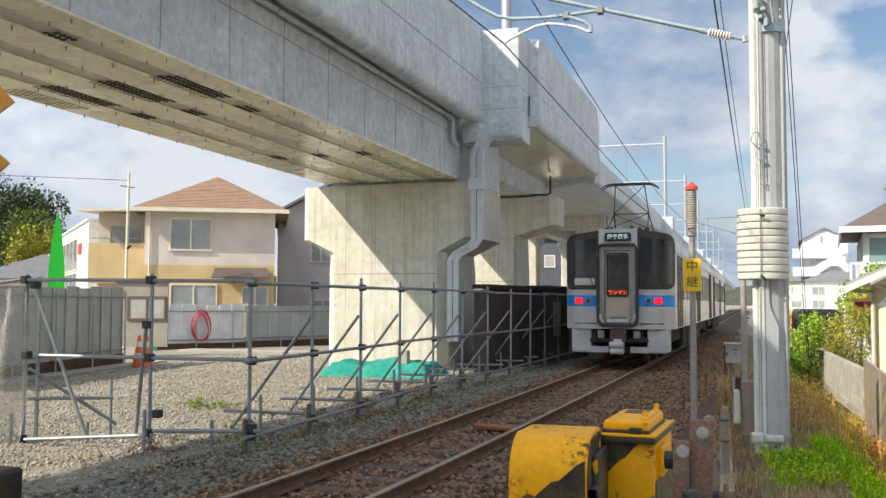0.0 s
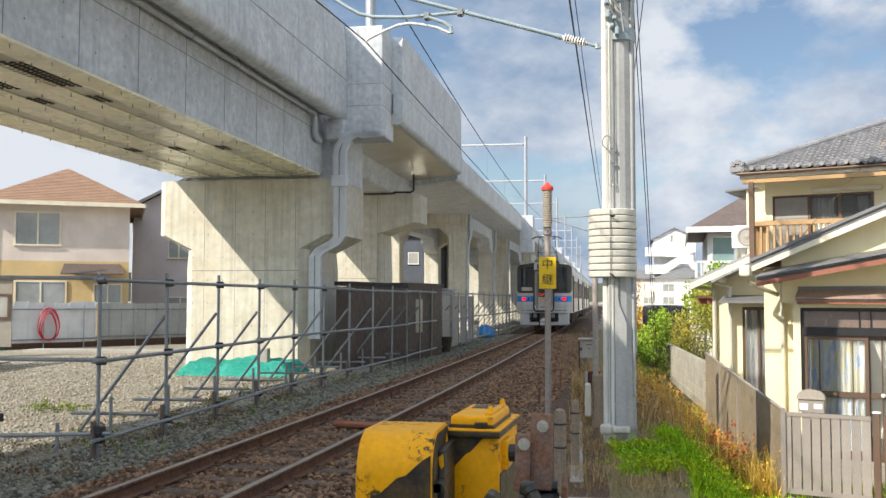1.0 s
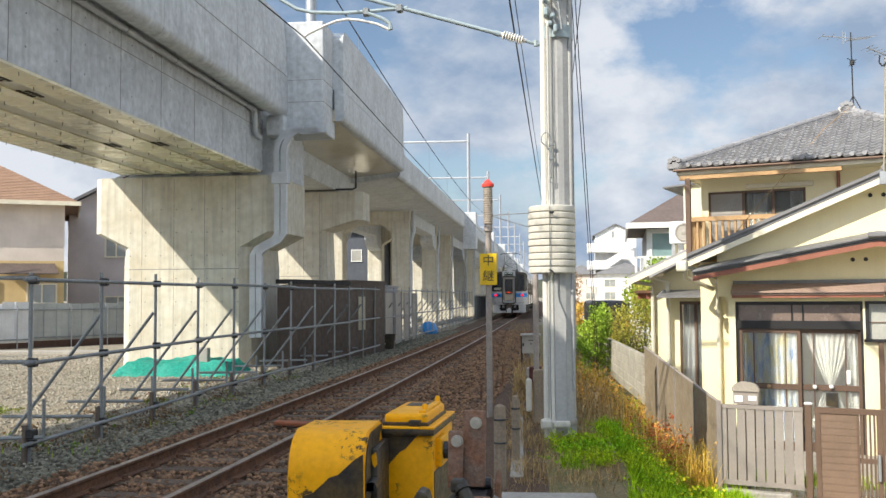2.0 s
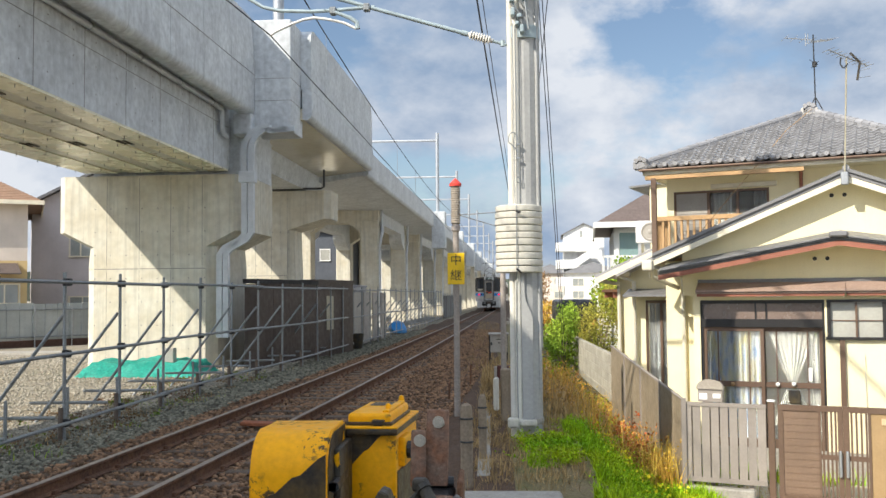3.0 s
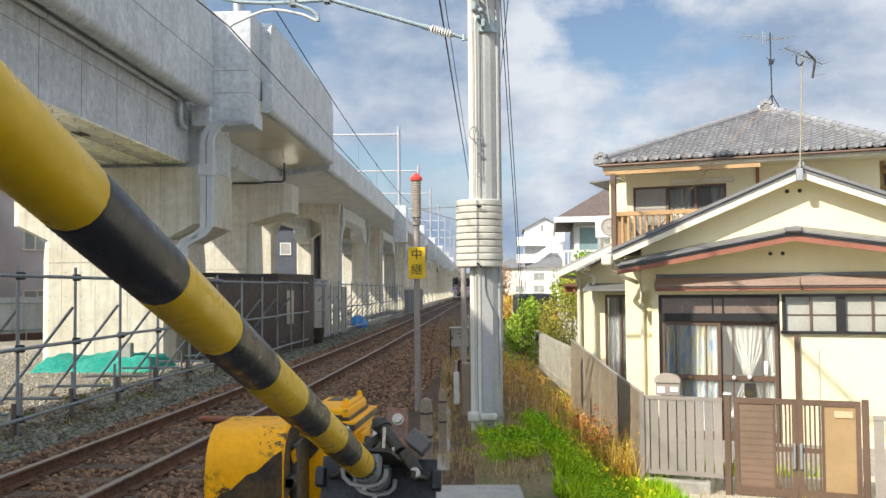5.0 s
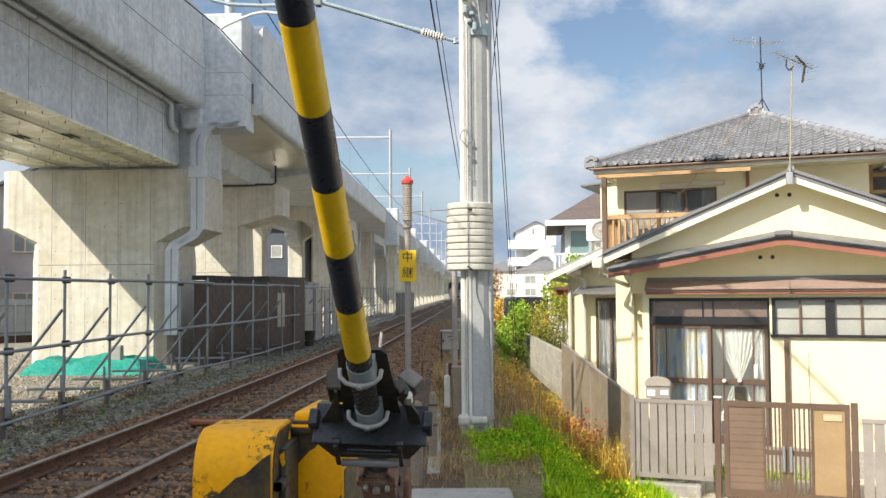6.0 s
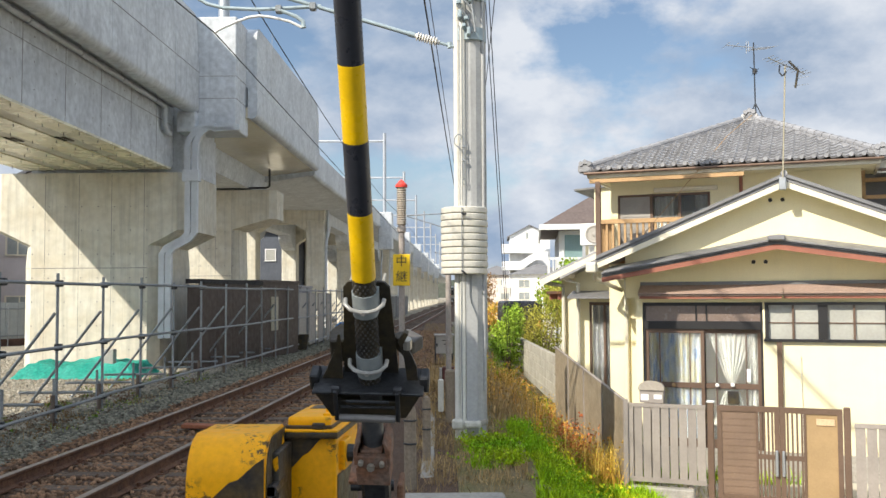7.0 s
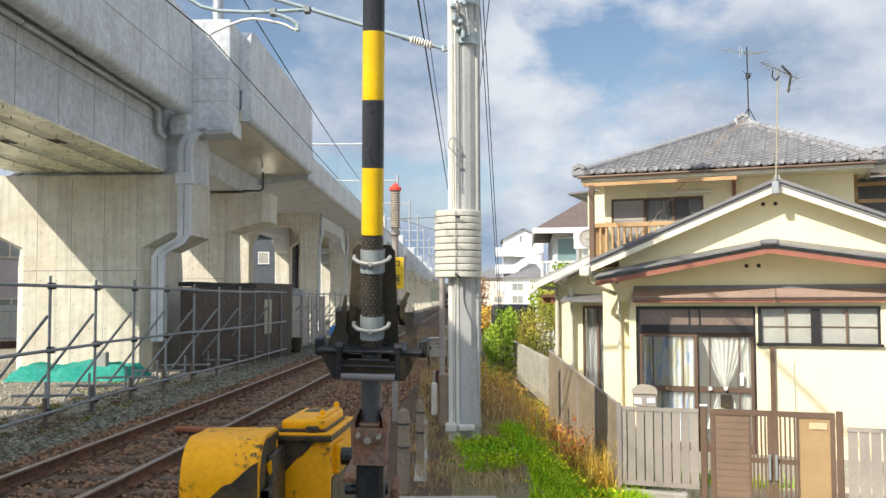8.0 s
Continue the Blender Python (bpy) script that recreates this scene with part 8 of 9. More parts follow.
# ---- fence end, netting, crossing sign ----
def build_crossing_sign():
    s = thing("crossing_sign", "weathered orange crossing cross on a post", "crossing sign", (-5.6, 5.4, 0))
    for rot, d in ((42, 0.0), (-42, 0.03)):
        part("board", rbox(-0.44, 0.44, -0.012, 0.012, -0.09, 0.09, 0.005, 1, pose(-5.41, 5.30 + d, 2.86, 0, rot, 30)), mat("faded_orange_board", (0.72, 0.33, 0.06), 0.7, var=0.12, scale=3), s, "orange board")
    bm = bmesh.new()
    tube(bm, [(-5.40, 5.50, -0.2), (-5.40, 5.50, 3.6)], 0.05, 12)
    part("post", bm, BLACK_PAINT, s)
    lamp = part("lamp_hood", rbox(-5.42, -5.09, 5.25, 5.5, 0.98, 1.26, 0.05, 2), BLACK_PAINT, s, "black lamp hood")
    part("relay_box", rbox(-5.85, -5.05, 5.25, 5.7, -0.2, 0.42, 0.03, 2), BLACK_PAINT, s, "black equipment box at the foot")
    net = mat("clear_mesh_sheet", (0.52, 0.50, 0.44), 0.6, var=0.12, scale=3, fine=50, bump=0.1)
    nt = net.node_tree
    net.node_tree.nodes["Principled BSDF"].inputs["Alpha"].default_value = 0.42
    bm = bmesh.new()
    rows = []
    for j in range(19):
        z = -0.3 + 2.1 * j / 18
        row = []
        for i in range(31):
            k = i / 30
            w = 0.06 * math.sin(k * 26 + z * 2) + 0.05 * noise.noise((k * 5, z * 2, 1))
            row.append(bm.verts.new((-8.82 - 1.5 * k + w * 0.4, 10.08 + w - 0.9 * k, z - 0.10 * k * (1 - k))))
        rows.append(row)
    for a, b in zip(rows, rows[1:]):
        for i in range(30):
            bm.faces.new((a[i], a[i + 1], b[i + 1], b[i]))
    lone("mesh_sheet", bm, net, "translucent pale mesh sheet draped on the fence end", "mesh sheet", smooth=True)
    f = thing("fence_return", "return bay of scaffold tubes closing the fence end", "fence", (-7.2, 10.2, -0.2))
    y = 10.16
    bars = [("upright", (-6.98, y, -0.4), (-6.98, y, 1.98)), ("upright", (-8.87, y, -0.5), (-8.87, y, 1.98)), ("upright", (-8.75, y + 0.1, -0.45), (-8.75, y + 0.1, 1.95)),
            ("ledger", (-8.95, y - 0.05, 1.91), (-5.5, y - 0.05, 1.88)), ("ledger", (-8.6, y - 0.05, 0.93), (-5.5, y - 0.05, 0.93)), ("ledger", (-8.8, y - 0.05, -0.16), (-6.9, y - 0.05, -0.02)), ("ledger", (-6.9, y - 0.05, 0.03), (-5.4, y - 0.05, 0.09)),
            ("ledger", (-8.8, y - 0.02, 0.36), (-8.1, y + 0.8, 0.32)), ("brace", (-8.72, y - 0.05, 1.84), (-8.06, y + 0.2, -0.1)), ("brace", (-7.02, y - 0.05, 1.34), (-7.38, y + 0.3, -0.05)), ("brace", (-8.8, y, 0.75), (-8.1, y + 0.9, -0.05)),
            ("ledger", (-9.9, y - 0.7, 1.72), (-8.85, y - 0.02, 1.92)), ("stub", (-8.98, y - 0.1, -0.45), (-8.98, y - 0.1, 0.18)), ("stub", (-8.2, y + 0.9, -0.45), (-8.2, y + 0.9, 0.55)), ("stub", (-6.85, y - 0.3, -0.5), (-6.85, y - 0.3, 0.32)), ("stub", (-6.28, y + 0.3, -0.45), (-6.28, y + 0.3, 0.15)),
            ("stub", (-8.12, y + 0.3, -0.45), (-8.12, y + 0.3, 0.05))]
    for name, a, b in bars:
        bm = bmesh.new()
        tube(bm, [a, b], 0.0243, 8)
        part(name, bm, TUBE, f, "", True)
    for x, z in ((-6.98, 1.90), (-6.98, 0.93), (-8.87, 1.91), (-8.82, 0.93), (-6.98, 0.0), (-7.02, 1.34), (-5.56, 0.12), (-8.72, 1.84), (-8.87, -0.16), (-6.85, 0.24)):
        part("clamp", rbox(x - 0.05, x + 0.05, y - 0.09, y + 0.03, z - 0.05, z + 0.05, 0.012, 1), DARK_STEEL, f)


build_crossing_sign()


# ---- houses beyond the yard ----
BEIGE = mat("pinkish_render", (0.68, 0.60, 0.53), 0.85, var=0.05, scale=0.7, fine=40, bump=0.1, streak=0.12)
OCHRE = mat("ochre_render", (0.62, 0.46, 0.23), 0.85, var=0.06, scale=0.7, fine=40, bump=0.1, streak=0.12)
ROOF_BROWN = mat("brown_slate", (0.31, 0.195, 0.13), 0.8, var=0.12, scale=1.5, fine=20, bump=0.15, random_tone=0.1)
GREY_ROOF = mat("grey_roofing", (0.17, 0.17, 0.175), 0.7, var=0.1, scale=1.5, fine=20, bump=0.1)
MAUVE = mat("mauve_render", (0.58, 0.53, 0.53), 0.85, var=0.05, scale=0.7, fine=40, bump=0.1, streak=0.12)


def hip(bm, u0, u1, v0, v1, z, rise, inset, M, drop=0.0):
    c = [(u0, v0), (u1, v0), (u1, v1), (u0, v1)]
    a, b = ((u0 + u1) / 2, v0 + inset), ((u0 + u1) / 2, v1 - inset)
    e = [bm.verts.new(M @ Vector((x, y, z))) for x, y in c]
    r = [bm.verts.new(M @ Vector((x, y, z + rise))) for x, y in (a, b)]
    bm.faces.new((e[0], e[1], r[0])), bm.faces.new((e[1], e[2], r[1], r[0])), bm.faces.new((e[2], e[3], r[1])), bm.faces.new((e[3], e[0], r[0], r[1]))
    bm.faces.new(e[::-1])


HOME_PANE = mat("curtained_pane", (0.34, 0.36, 0.35), 0.08, var=0.08, scale=0.6, fine=3, bump=0.0, spec=0.8, tint=(0.20, 0.22, 0.22))


def window(parent, u0, u1, z0, z1, v, M, split=2, frame_mat=None, pane=None, depth=0.05, curtain=True):
    fm = frame_mat or BARGE
    w = part("window", boxes((u0 - 0.06, u1 + 0.06, v - depth, v, z1, z1 + 0.06), (u0 - 0.08, u1 + 0.08, v - depth - 0.03, v, z0 - 0.06, z0), (u0 - 0.06, u0, v - depth, v, z0, z1), (u1, u1 + 0.06, v - depth, v, z0, z1),
                              *[(u0 + (u1 - u0) * k / split - 0.03, u0 + (u1 - u0) * k / split + 0.03, v - depth, v, z0, z1) for k in range(1, split)], m=M), fm, parent)
    for k in range(split):
        a, b = u0 + (u1 - u0) * k / split + 0.03, u0 + (u1 - u0) * (k + 1) / split - 0.03
        part("pane", boxes((a, b, v - 0.02, v - 0.012, z0, z1), m=M), pane or HOME_PANE, w)
    return w


def build_left_houses():
    M = pose(-22.9, 33.4, 0.3, 0, 0, 27)
    h = thing("house", "beige and ochre two-storey house with a brown hip roof", "house", tuple(M @ Vector((3, 3, -0.2))), "neighbour houses", turn=27)
    part("lower_wall", boxes((0, 5.3, 0, 9, -0.7, 2.85), m=M), OCHRE, h)
    part("upper_wall", boxes((0, 5.3, 0.003, 9, 2.85, 5.15), m=M), BEIGE, h)
    bm = bmesh.new()
    hip(bm, -0.5, 5.85, -0.5, 9.5, 5.17, 1.98, 4.9, M)
    part("roof", bm, ROOF_BROWN, h, "brown slate hip roof")
    # courses of slates on the front slope
    for k in range(22):
        t = k / 23
        y0, z0 = -0.5 + 4.9 * t, 5.17 + 1.98 * t
        half = 3.17 * (1 - t)
        bm = bmesh.new()
        box(bm, 2.675 - half, 2.675 + half, y0 - 0.01, y0 + 0.06, z0 - 0.03, z0 + 0.022, M)
        part("slate_course", bm, ROOF_BROWN, h)
    part("fascia", boxes((-0.53, 5.88, -0.56, -0.50, 5.03, 5.19), (-0.55, -0.50, -0.5, 9.5, 5.03, 5.19), (5.85, 5.9, -0.5, 9.5, 5.03, 5.19), m=M), BARGE, h, "cream gutter board")
    part("soffit", boxes((-0.5, 5.85, -0.5, 0.0, 5.08, 5.12), m=M), BARGE, h)
    window(h, 1.05, 2.65, 3.5, 4.75, 0.0, M)
    window(h, 1.1, 2.9, 1.0, 2.0, -0.003, M)
    window(h, 4.0, 5.0, 1.2, 1.9, -0.003, M)
    bm = bmesh.new()
    slab(bm, [(2.75, -0.75, 2.35), (5.1, -0.75, 2.35), (4.95, 0.0, 2.75), (2.85, 0.0, 2.75)], 0.05, M)
    part("porch_roof", bm, mat("dark_porch_slate", (0.11, 0.085, 0.075), 0.7, var=0.15, scale=2, fine=20, bump=0.1), h, "small brown porch roof")
    bm = bmesh.new()
    tube(bm, [M @ Vector(p) for p in ((0.2, -0.45, 5.0), (0.2, -0.1, 4.8), (0.2, -0.06, 4.6), (0.2, -0.06, -0.2))], 0.04, 8)
    part("downpipe", bm, BARGE, h)
    part("balcony_wall", boxes((-2.3, 0.0, 0.5, 0.65, 2.3, 3.75), (-2.3, -2.15, 0.65, 3.0, 2.3, 3.75), m=M), OCHRE, h)
    part("balcony_back", boxes((-2.2, 0.0, 2.2, 6.9, -0.7, 5.15), m=M), BEIGE, h)
    part("balcony_slab", boxes((-2.3, 0.0, 0.5, 3.0, 2.1, 2.3), m=M), OCHRE, h)
    window(h, -1.7, -0.4, 2.5, 4.6, 2.2, M)
    bm = bmesh.new()
    slab(bm, [(-2.7, 0.0, 5.1), (0, -0.0, 5.17), (0, 7, 5.6), (-2.7, 7, 5.5)], 0.08, M)
    part("side_roof", bm, BARGE, h)
    bm = bmesh.new()
    tube(bm, [M @ Vector((-2.25, 0.57, 3.95)), M @ Vector((0, 0.57, 3.95))], 0.02, 6)
    part("balcony_rail", bm, GALV, h)
    # grey neighbour
    M2 = pose(-20.6, 41.0, 0, 0, 0, 27)
    g = thing("house", "mauve-grey rendered house with a grey gable roof", "house", tuple(M2 @ Vector((3, 3, -0.2))), "neighbour houses", turn=27)
    bm = bmesh.new()
    prism(bm, [(0.0, -0.3), (7, -0.3), (7, 5.9), (3.5, 7.9), (0.0, 5.9)], 0, 8, "y", M2)
    part("wall", bm, MAUVE, g)
    for a, b in (((3.5, 8.08), (-0.5, 5.8)), ((3.5, 8.08), (7.5, 5.8))):
        bm = bmesh.new()
        slab(bm, [(a[0], -0.5, a[1]), (b[0], -0.5, b[1]), (b[0], 8.4, b[1]), (a[0], 8.4, a[1])], 0.14, M2)
        part("roof", bm, GREY_ROOF, g)
    window(g, 1.6, 2.5, 3.6, 4.5, 0.0, M2)
    window(g, 1.6, 2.7, 0.6, 1.7, 0.0, M2)
    # white building
    M3 = pose(-37.2, 46.0, 0, 0, 0, -46.2)
    w = thing("white_building", "white rendered shop building with tall windows", "building", tuple(M3 @ Vector((3, 3, -0.2))), "neighbour houses", turn=-46)
    bm = bmesh.new()
    prism(bm, [(0, -0.3), (13.9, -0.3), (13.9, 5.3), (0, 5.3)], 0, 4.5, "y", M3)
    part("wall", bm, WHITE, w)
    window(w, 0.6, 9.6, 3.2, 4.7, 0.0, M3, 5)
    window(w, 0.6, 9.6, 1.4, 3.0, 0.0, M3, 5, pane=mat("bluish_pane", (0.16, 0.26, 0.34), 0.1))
    part("red_mark", boxes((10.2, 11.4, -0.06, 0.0, 3.9, 4.4), m=M3), mat("red_sign", (0.6, 0.05, 0.04), 0.5), w)
    part("roof_edge", boxes((-0.1, 14.0, -0.1, 4.6, 5.30, 5.38), m=M3), WHITE, w)
    # green banner
    gm = mat("bright_green_cloth", (0.02, 0.55, 0.04), 0.6, var=0.08, scale=1.5)
    gb = thing("green_banner", "tall bright green tapering banner", "banner", (-27.9, 34.2, -0.2))
    bm = bmesh.new()
    prism(bm, [(-0.33, 0.9), (0.42, 0.9), (0.38, 3.1), (0.22, 4.7), (0.06, 5.6), (-0.12, 4.7), (-0.28, 3.0)], -0.03, 0.03, "y", pose(-27.9, 34.2, 0, 0, 0, 38))
    part("cloth", bm, gm, gb)
    bm = bmesh.new()
    tube(bm, [(-27.9, 34.25, -0.2), (-27.9, 34.25, 5.5)], 0.03, 6)
    part("pole", bm, GALV, gb)
    # street pole
    p = thing("street_pole", "slim pale utility pole with a service drop", "utility pole", (-22.5, 31.6, -0.2), "street poles")
    bm = bmesh.new()
    tube(bm, [(-22.5, 31.6, -0.3), (-22.45, 31.6, 6.75)], 0.065, 12, 0.05)
    part("shaft", bm, PVC, p, "", True)
    bm = bmesh.new()
    tube(bm, [(-22.85, 31.6, 6.2), (-22.2, 31.6, 6.1)], 0.02, 6)
    tube(bm, [(-22.45, 31.6, 3.7), (-22.25, 31.5, 3.8)], 0.05, 6)
    part("crossarm", bm, DARK_STEEL, p)
    bm = bmesh.new()
    tube(bm, [(-22.45, 31.6, 6.4), (-32, 33, 7.2), (-45, 36, 8.6)], 0.012, 5)
    lone("service_wire", bm, WIRE, "thin service wire across the yard", "cable", "street wires")
    # low tiled roofs far off
    for x, y, wd, hgt, mt in ((-43, 46, 7, 3.0, GREY_ROOF), (-48, 44, 8, 2.6, GREY_ROOF), (-52, 60, 9, 4.5, TILE)):
        M4 = pose(x, y, 0, 0, 0, 35)
        k = thing("house", "low distant house with grey tiled roof", "house", (x, y, -0.2), "neighbour houses", turn=35)
        part("wall", boxes((0, wd, 0, 6, -0.3, hgt), m=M4), BEIGE, k)
        bm = bmesh.new()
        hip(bm, -0.6, wd + 0.6, -0.6, 6.6, hgt, 1.6, 2.6, M4)
        part("roof", bm, mt, k)
        window(k, 1.0, 2.5, 0.6, 1.8, 0.0, M4)
    rk = thing("roller_shed", "orange and tan machine parked beyond the hoarding", "machine", (-33, 34, -0.2))
    part("cab", rbox(-37.0, -36.0, 37.5, 38.5, -0.2, 2.5, 0.1, 2), WOOD_TAN, rk)
    # dark house behind the viaduct
    M5 = pose(-18.0, 66, 0, 0, 0, -2)
    dk = thing("house", "dark blue-grey modern house behind the viaduct", "house", (-14, 68, -0.2), "neighbour houses")
    part("wall", boxes((0, 8.2, 0, 8, -0.3, 6.2), m=M5), mat("dark_siding", (0.075, 0.085, 0.105), 0.7, var=0.06, scale=1, fine=20, bump=0.05), dk)
    part("roof", boxes((-0.3, 8.5, -0.3, 8.3, 6.2, 6.4), m=M5), GREY_ROOF, dk)
    window(dk, 6.0, 6.65, 4.2, 4.95, 0.0, M5, 1, WHITE, FROST)
    window(dk, 7.5, 7.8, 4.3, 4.9, 0.0, M5, 1, WHITE, FROST)
    part("band", boxes((0, 8.2, -0.03, 0.0, 1.9, 2.05), m=M5), GREY_ROOF, dk)


build_left_houses()


def build_right_buildings():
    M = pose(4.1, 31.0, 0.05, 0, 0, -6)
    h = thing("house", "white and cream neighbour house with a brown-grey roof and balcony", "house", tuple(M @ Vector((2, 3, -0.5))), "neighbour houses", turn=-6)
    part("wall", boxes((0.0, 5.5, 0, 7, -0.8, 3.75), m=M), WHITE, h)
    bm = bmesh.new()
    hip(bm, -0.6, 6.0, -0.6, 7.6, 3.9, 2.1, 3.2, M)
    part("roof", bm, mat("umber_slate", (0.13, 0.10, 0.09), 0.75, var=0.1, scale=2, fine=20, bump=0.1), h)
    part("fascia", boxes((-0.62, 6.02, -0.66, -0.60, 3.74, 3.92), (-0.66, -0.60, -0.6, 7.6, 3.74, 3.92), m=M), WHITE, h)
    window(h, 0.15, 0.95, 2.6, 3.6, 0.0, M, 1, WHITE, mat("teal_pane", (0.22, 0.33, 0.33), 0.1))
    window(h, 1.25, 1.9, 2.5, 3.6, 0.0, M, 1, WOOD_TAN, mat("pale_teal_pane", (0.40, 0.52, 0.46), 0.15))
    b = part("balcony_rail", boxes((-0.4, 2.6, -0.95, -0.9, 2.75, 2.82), (-0.4, 2.6, -0.95, -0.9, 2.05, 2.1), m=M), WHITE, h)
    for i in range(22):
        part("baluster", boxes((-0.38 + 0.135 * i, -0.34 + 0.135 * i, -0.94, -0.91, 2.1, 2.75), m=M), WHITE, b)
    part("balcony_slab", boxes((-0.4, 2.6, -0.95, 0, 1.9, 2.05), m=M), WHITE, h)
    part("balcony_side", boxes((-0.4, -0.33, -0.9, 0.0, 2.05, 2.8), m=M), WHITE, h)
    # air conditioner on the side roof of the cream house
    ac = thing("air_conditioner", "white outdoor air conditioner unit with round fan", "air conditioner", tuple(HOUSE @ Vector((-1.35, 3.4, 2.45))), turn=-22.5)
    part("case", rbox(-1.74, -1.18, 3.2, 3.5, 2.60, 3.02, 0.02, 2, HOUSE), WHITE, ac)
    bm = bmesh.new()
    lathe(bm, [(0.17, 0), (0.175, 0.015), (0.15, 0.02), (0.13, 0.006), (0.05, 0.006), (0.04, 0.015), (0.005, 0.02)], (0, 0, 0), 20)
    bm.transform(HOUSE @ pose(-1.46, 3.2, 2.81, 90, 0, 0))
    part("fan_grille", bm, CAB, ac)
    for a in (-1.70, -1.28):
        part("stand_leg", boxes((a, a + 0.06, 3.22, 3.48, 2.15, 2.60), m=HOUSE), GALV, ac)
    # small side storey behind the balcony
    sr = thing("side_annex", "cream upper annex with a thin dark roof", "annex", tuple(HOUSE @ Vector((-1.3, 6, 2.0))), turn=-22.5)
    part("wall", boxes((-1.75, -0.83, 4.5, 7.8, 2.2, 3.85), m=HOUSE), CREAM, sr)
    bm = bmesh.new()
    slab(bm, [(-2.15, 4.42, 3.83), (-0.8, 4.42, 3.93), (-0.8, 8.0, 3.93), (-2.15, 8.0, 3.83)], 0.035, HOUSE)
    part("roof", bm, SLATE, sr)
    # white apartment block with outdoor stairs
    A = pose(10.8, 154, 0, 0, 0, -4)
    ap = thing("apartment_block", "white apartment block with outdoor stair flights", "apartment building", tuple(A @ Vector((4, 4, -0.5))), turn=-4)
    bm = bmesh.new()
    prism(bm, [(1.3, -0.6), (7.9, -0.6), (7.9, 11.6), (4.6, 13.1), (1.3, 11.4)], 0, 14, "y", A)
    part("wall", bm, WHITE, ap)
    for a, b2 in (((4.6, 13.28), (0.9, 11.35)), ((4.6, 13.28), (8.3, 11.5))):
        bm = bmesh.new()
        slab(bm, [(a[0], -0.4, a[1]), (b2[0], -0.4, b2[1]), (b2[0], 12, b2[1]), (a[0], 12, a[1])], 0.15, A)
        part("roof", bm, GREY_ROOF, ap)
    for k in range(3):
        z = 2.0 + 2.8 * k
        part("landing_wall", boxes((0.0, 3.0, -2.2, -2.0, z + 1.0, z + 2.4), m=A), WHITE, ap)
        bm = bmesh.new()
        prism(bm, [(3.0, z + 1.0), (3.0, z + 2.4), (5.6, z + 4.0), (5.6, z + 2.7)], -2.2, -2.05, "y", A)
        part("stair_wall", bm, WHITE, ap, "slanting white stair parapet")
        part("landing_slab", boxes((0.0, 5.6, -2.1, 0.0, z + 0.9, z + 1.0), m=A), WHITE, ap)
        part("landing_wall", boxes((5.6, 7.4, -2.2, -2.0, z + 2.55, z + 3.9), m=A), WHITE, ap)
        part("landing_back", boxes((0.0, 0.15, -2.0, 0.0, z + 1.0, z + 2.4), m=A), WHITE, ap)
    window(ap, 5.9, 7.2, 2.0, 3.4, 0.0, A, 2)
    window(ap, 4.0, 4.4, 11.0, 12.0, 0.0, A, 1)
    # pergola by the garden
    pg = thing("garden_pergola", "weathered wooden garden frame with a lean-to top", "pergola", (3.2, 22, -0.4))
    for x, y in ((3.02, 21.0), (3.5, 22.6)):
        part("post", boxes((x, x + 0.08, y, y + 0.08, -0.8, 1.60)), WOOD_TAN, pg)
    for y in (20.9, 22.5):
        part("top_rail", boxes((2.75, 3.9, y, y + 0.2, 1.55, 1.68)), TRIM_RED, pg)
    part("top_board", boxes((2.7, 4.0, 20.8, 22.8, 1.68, 1.74)), RUST, pg)
    car = thing("parked_van", "dark parked van beyond the hedge", "van", (3.0, 33.0, -0.3))
    part("body", rbox(2.35, 3.7, 32.5, 36, -0.1, 1.45, 0.12, 3), mat("dark_van_paint", (0.02, 0.022, 0.03), 0.3, 0.2), car)
    part("rear_window", rbox(2.5, 3.55, 32.47, 32.52, 0.75, 1.30, 0.01, 1), DARK_PANE, car)
    part("tail_lamp", rbox(3.5, 3.62, 32.46, 32.52, 0.45, 0.75, 0.01, 1), SIG_RED, car)


build_right_buildings()


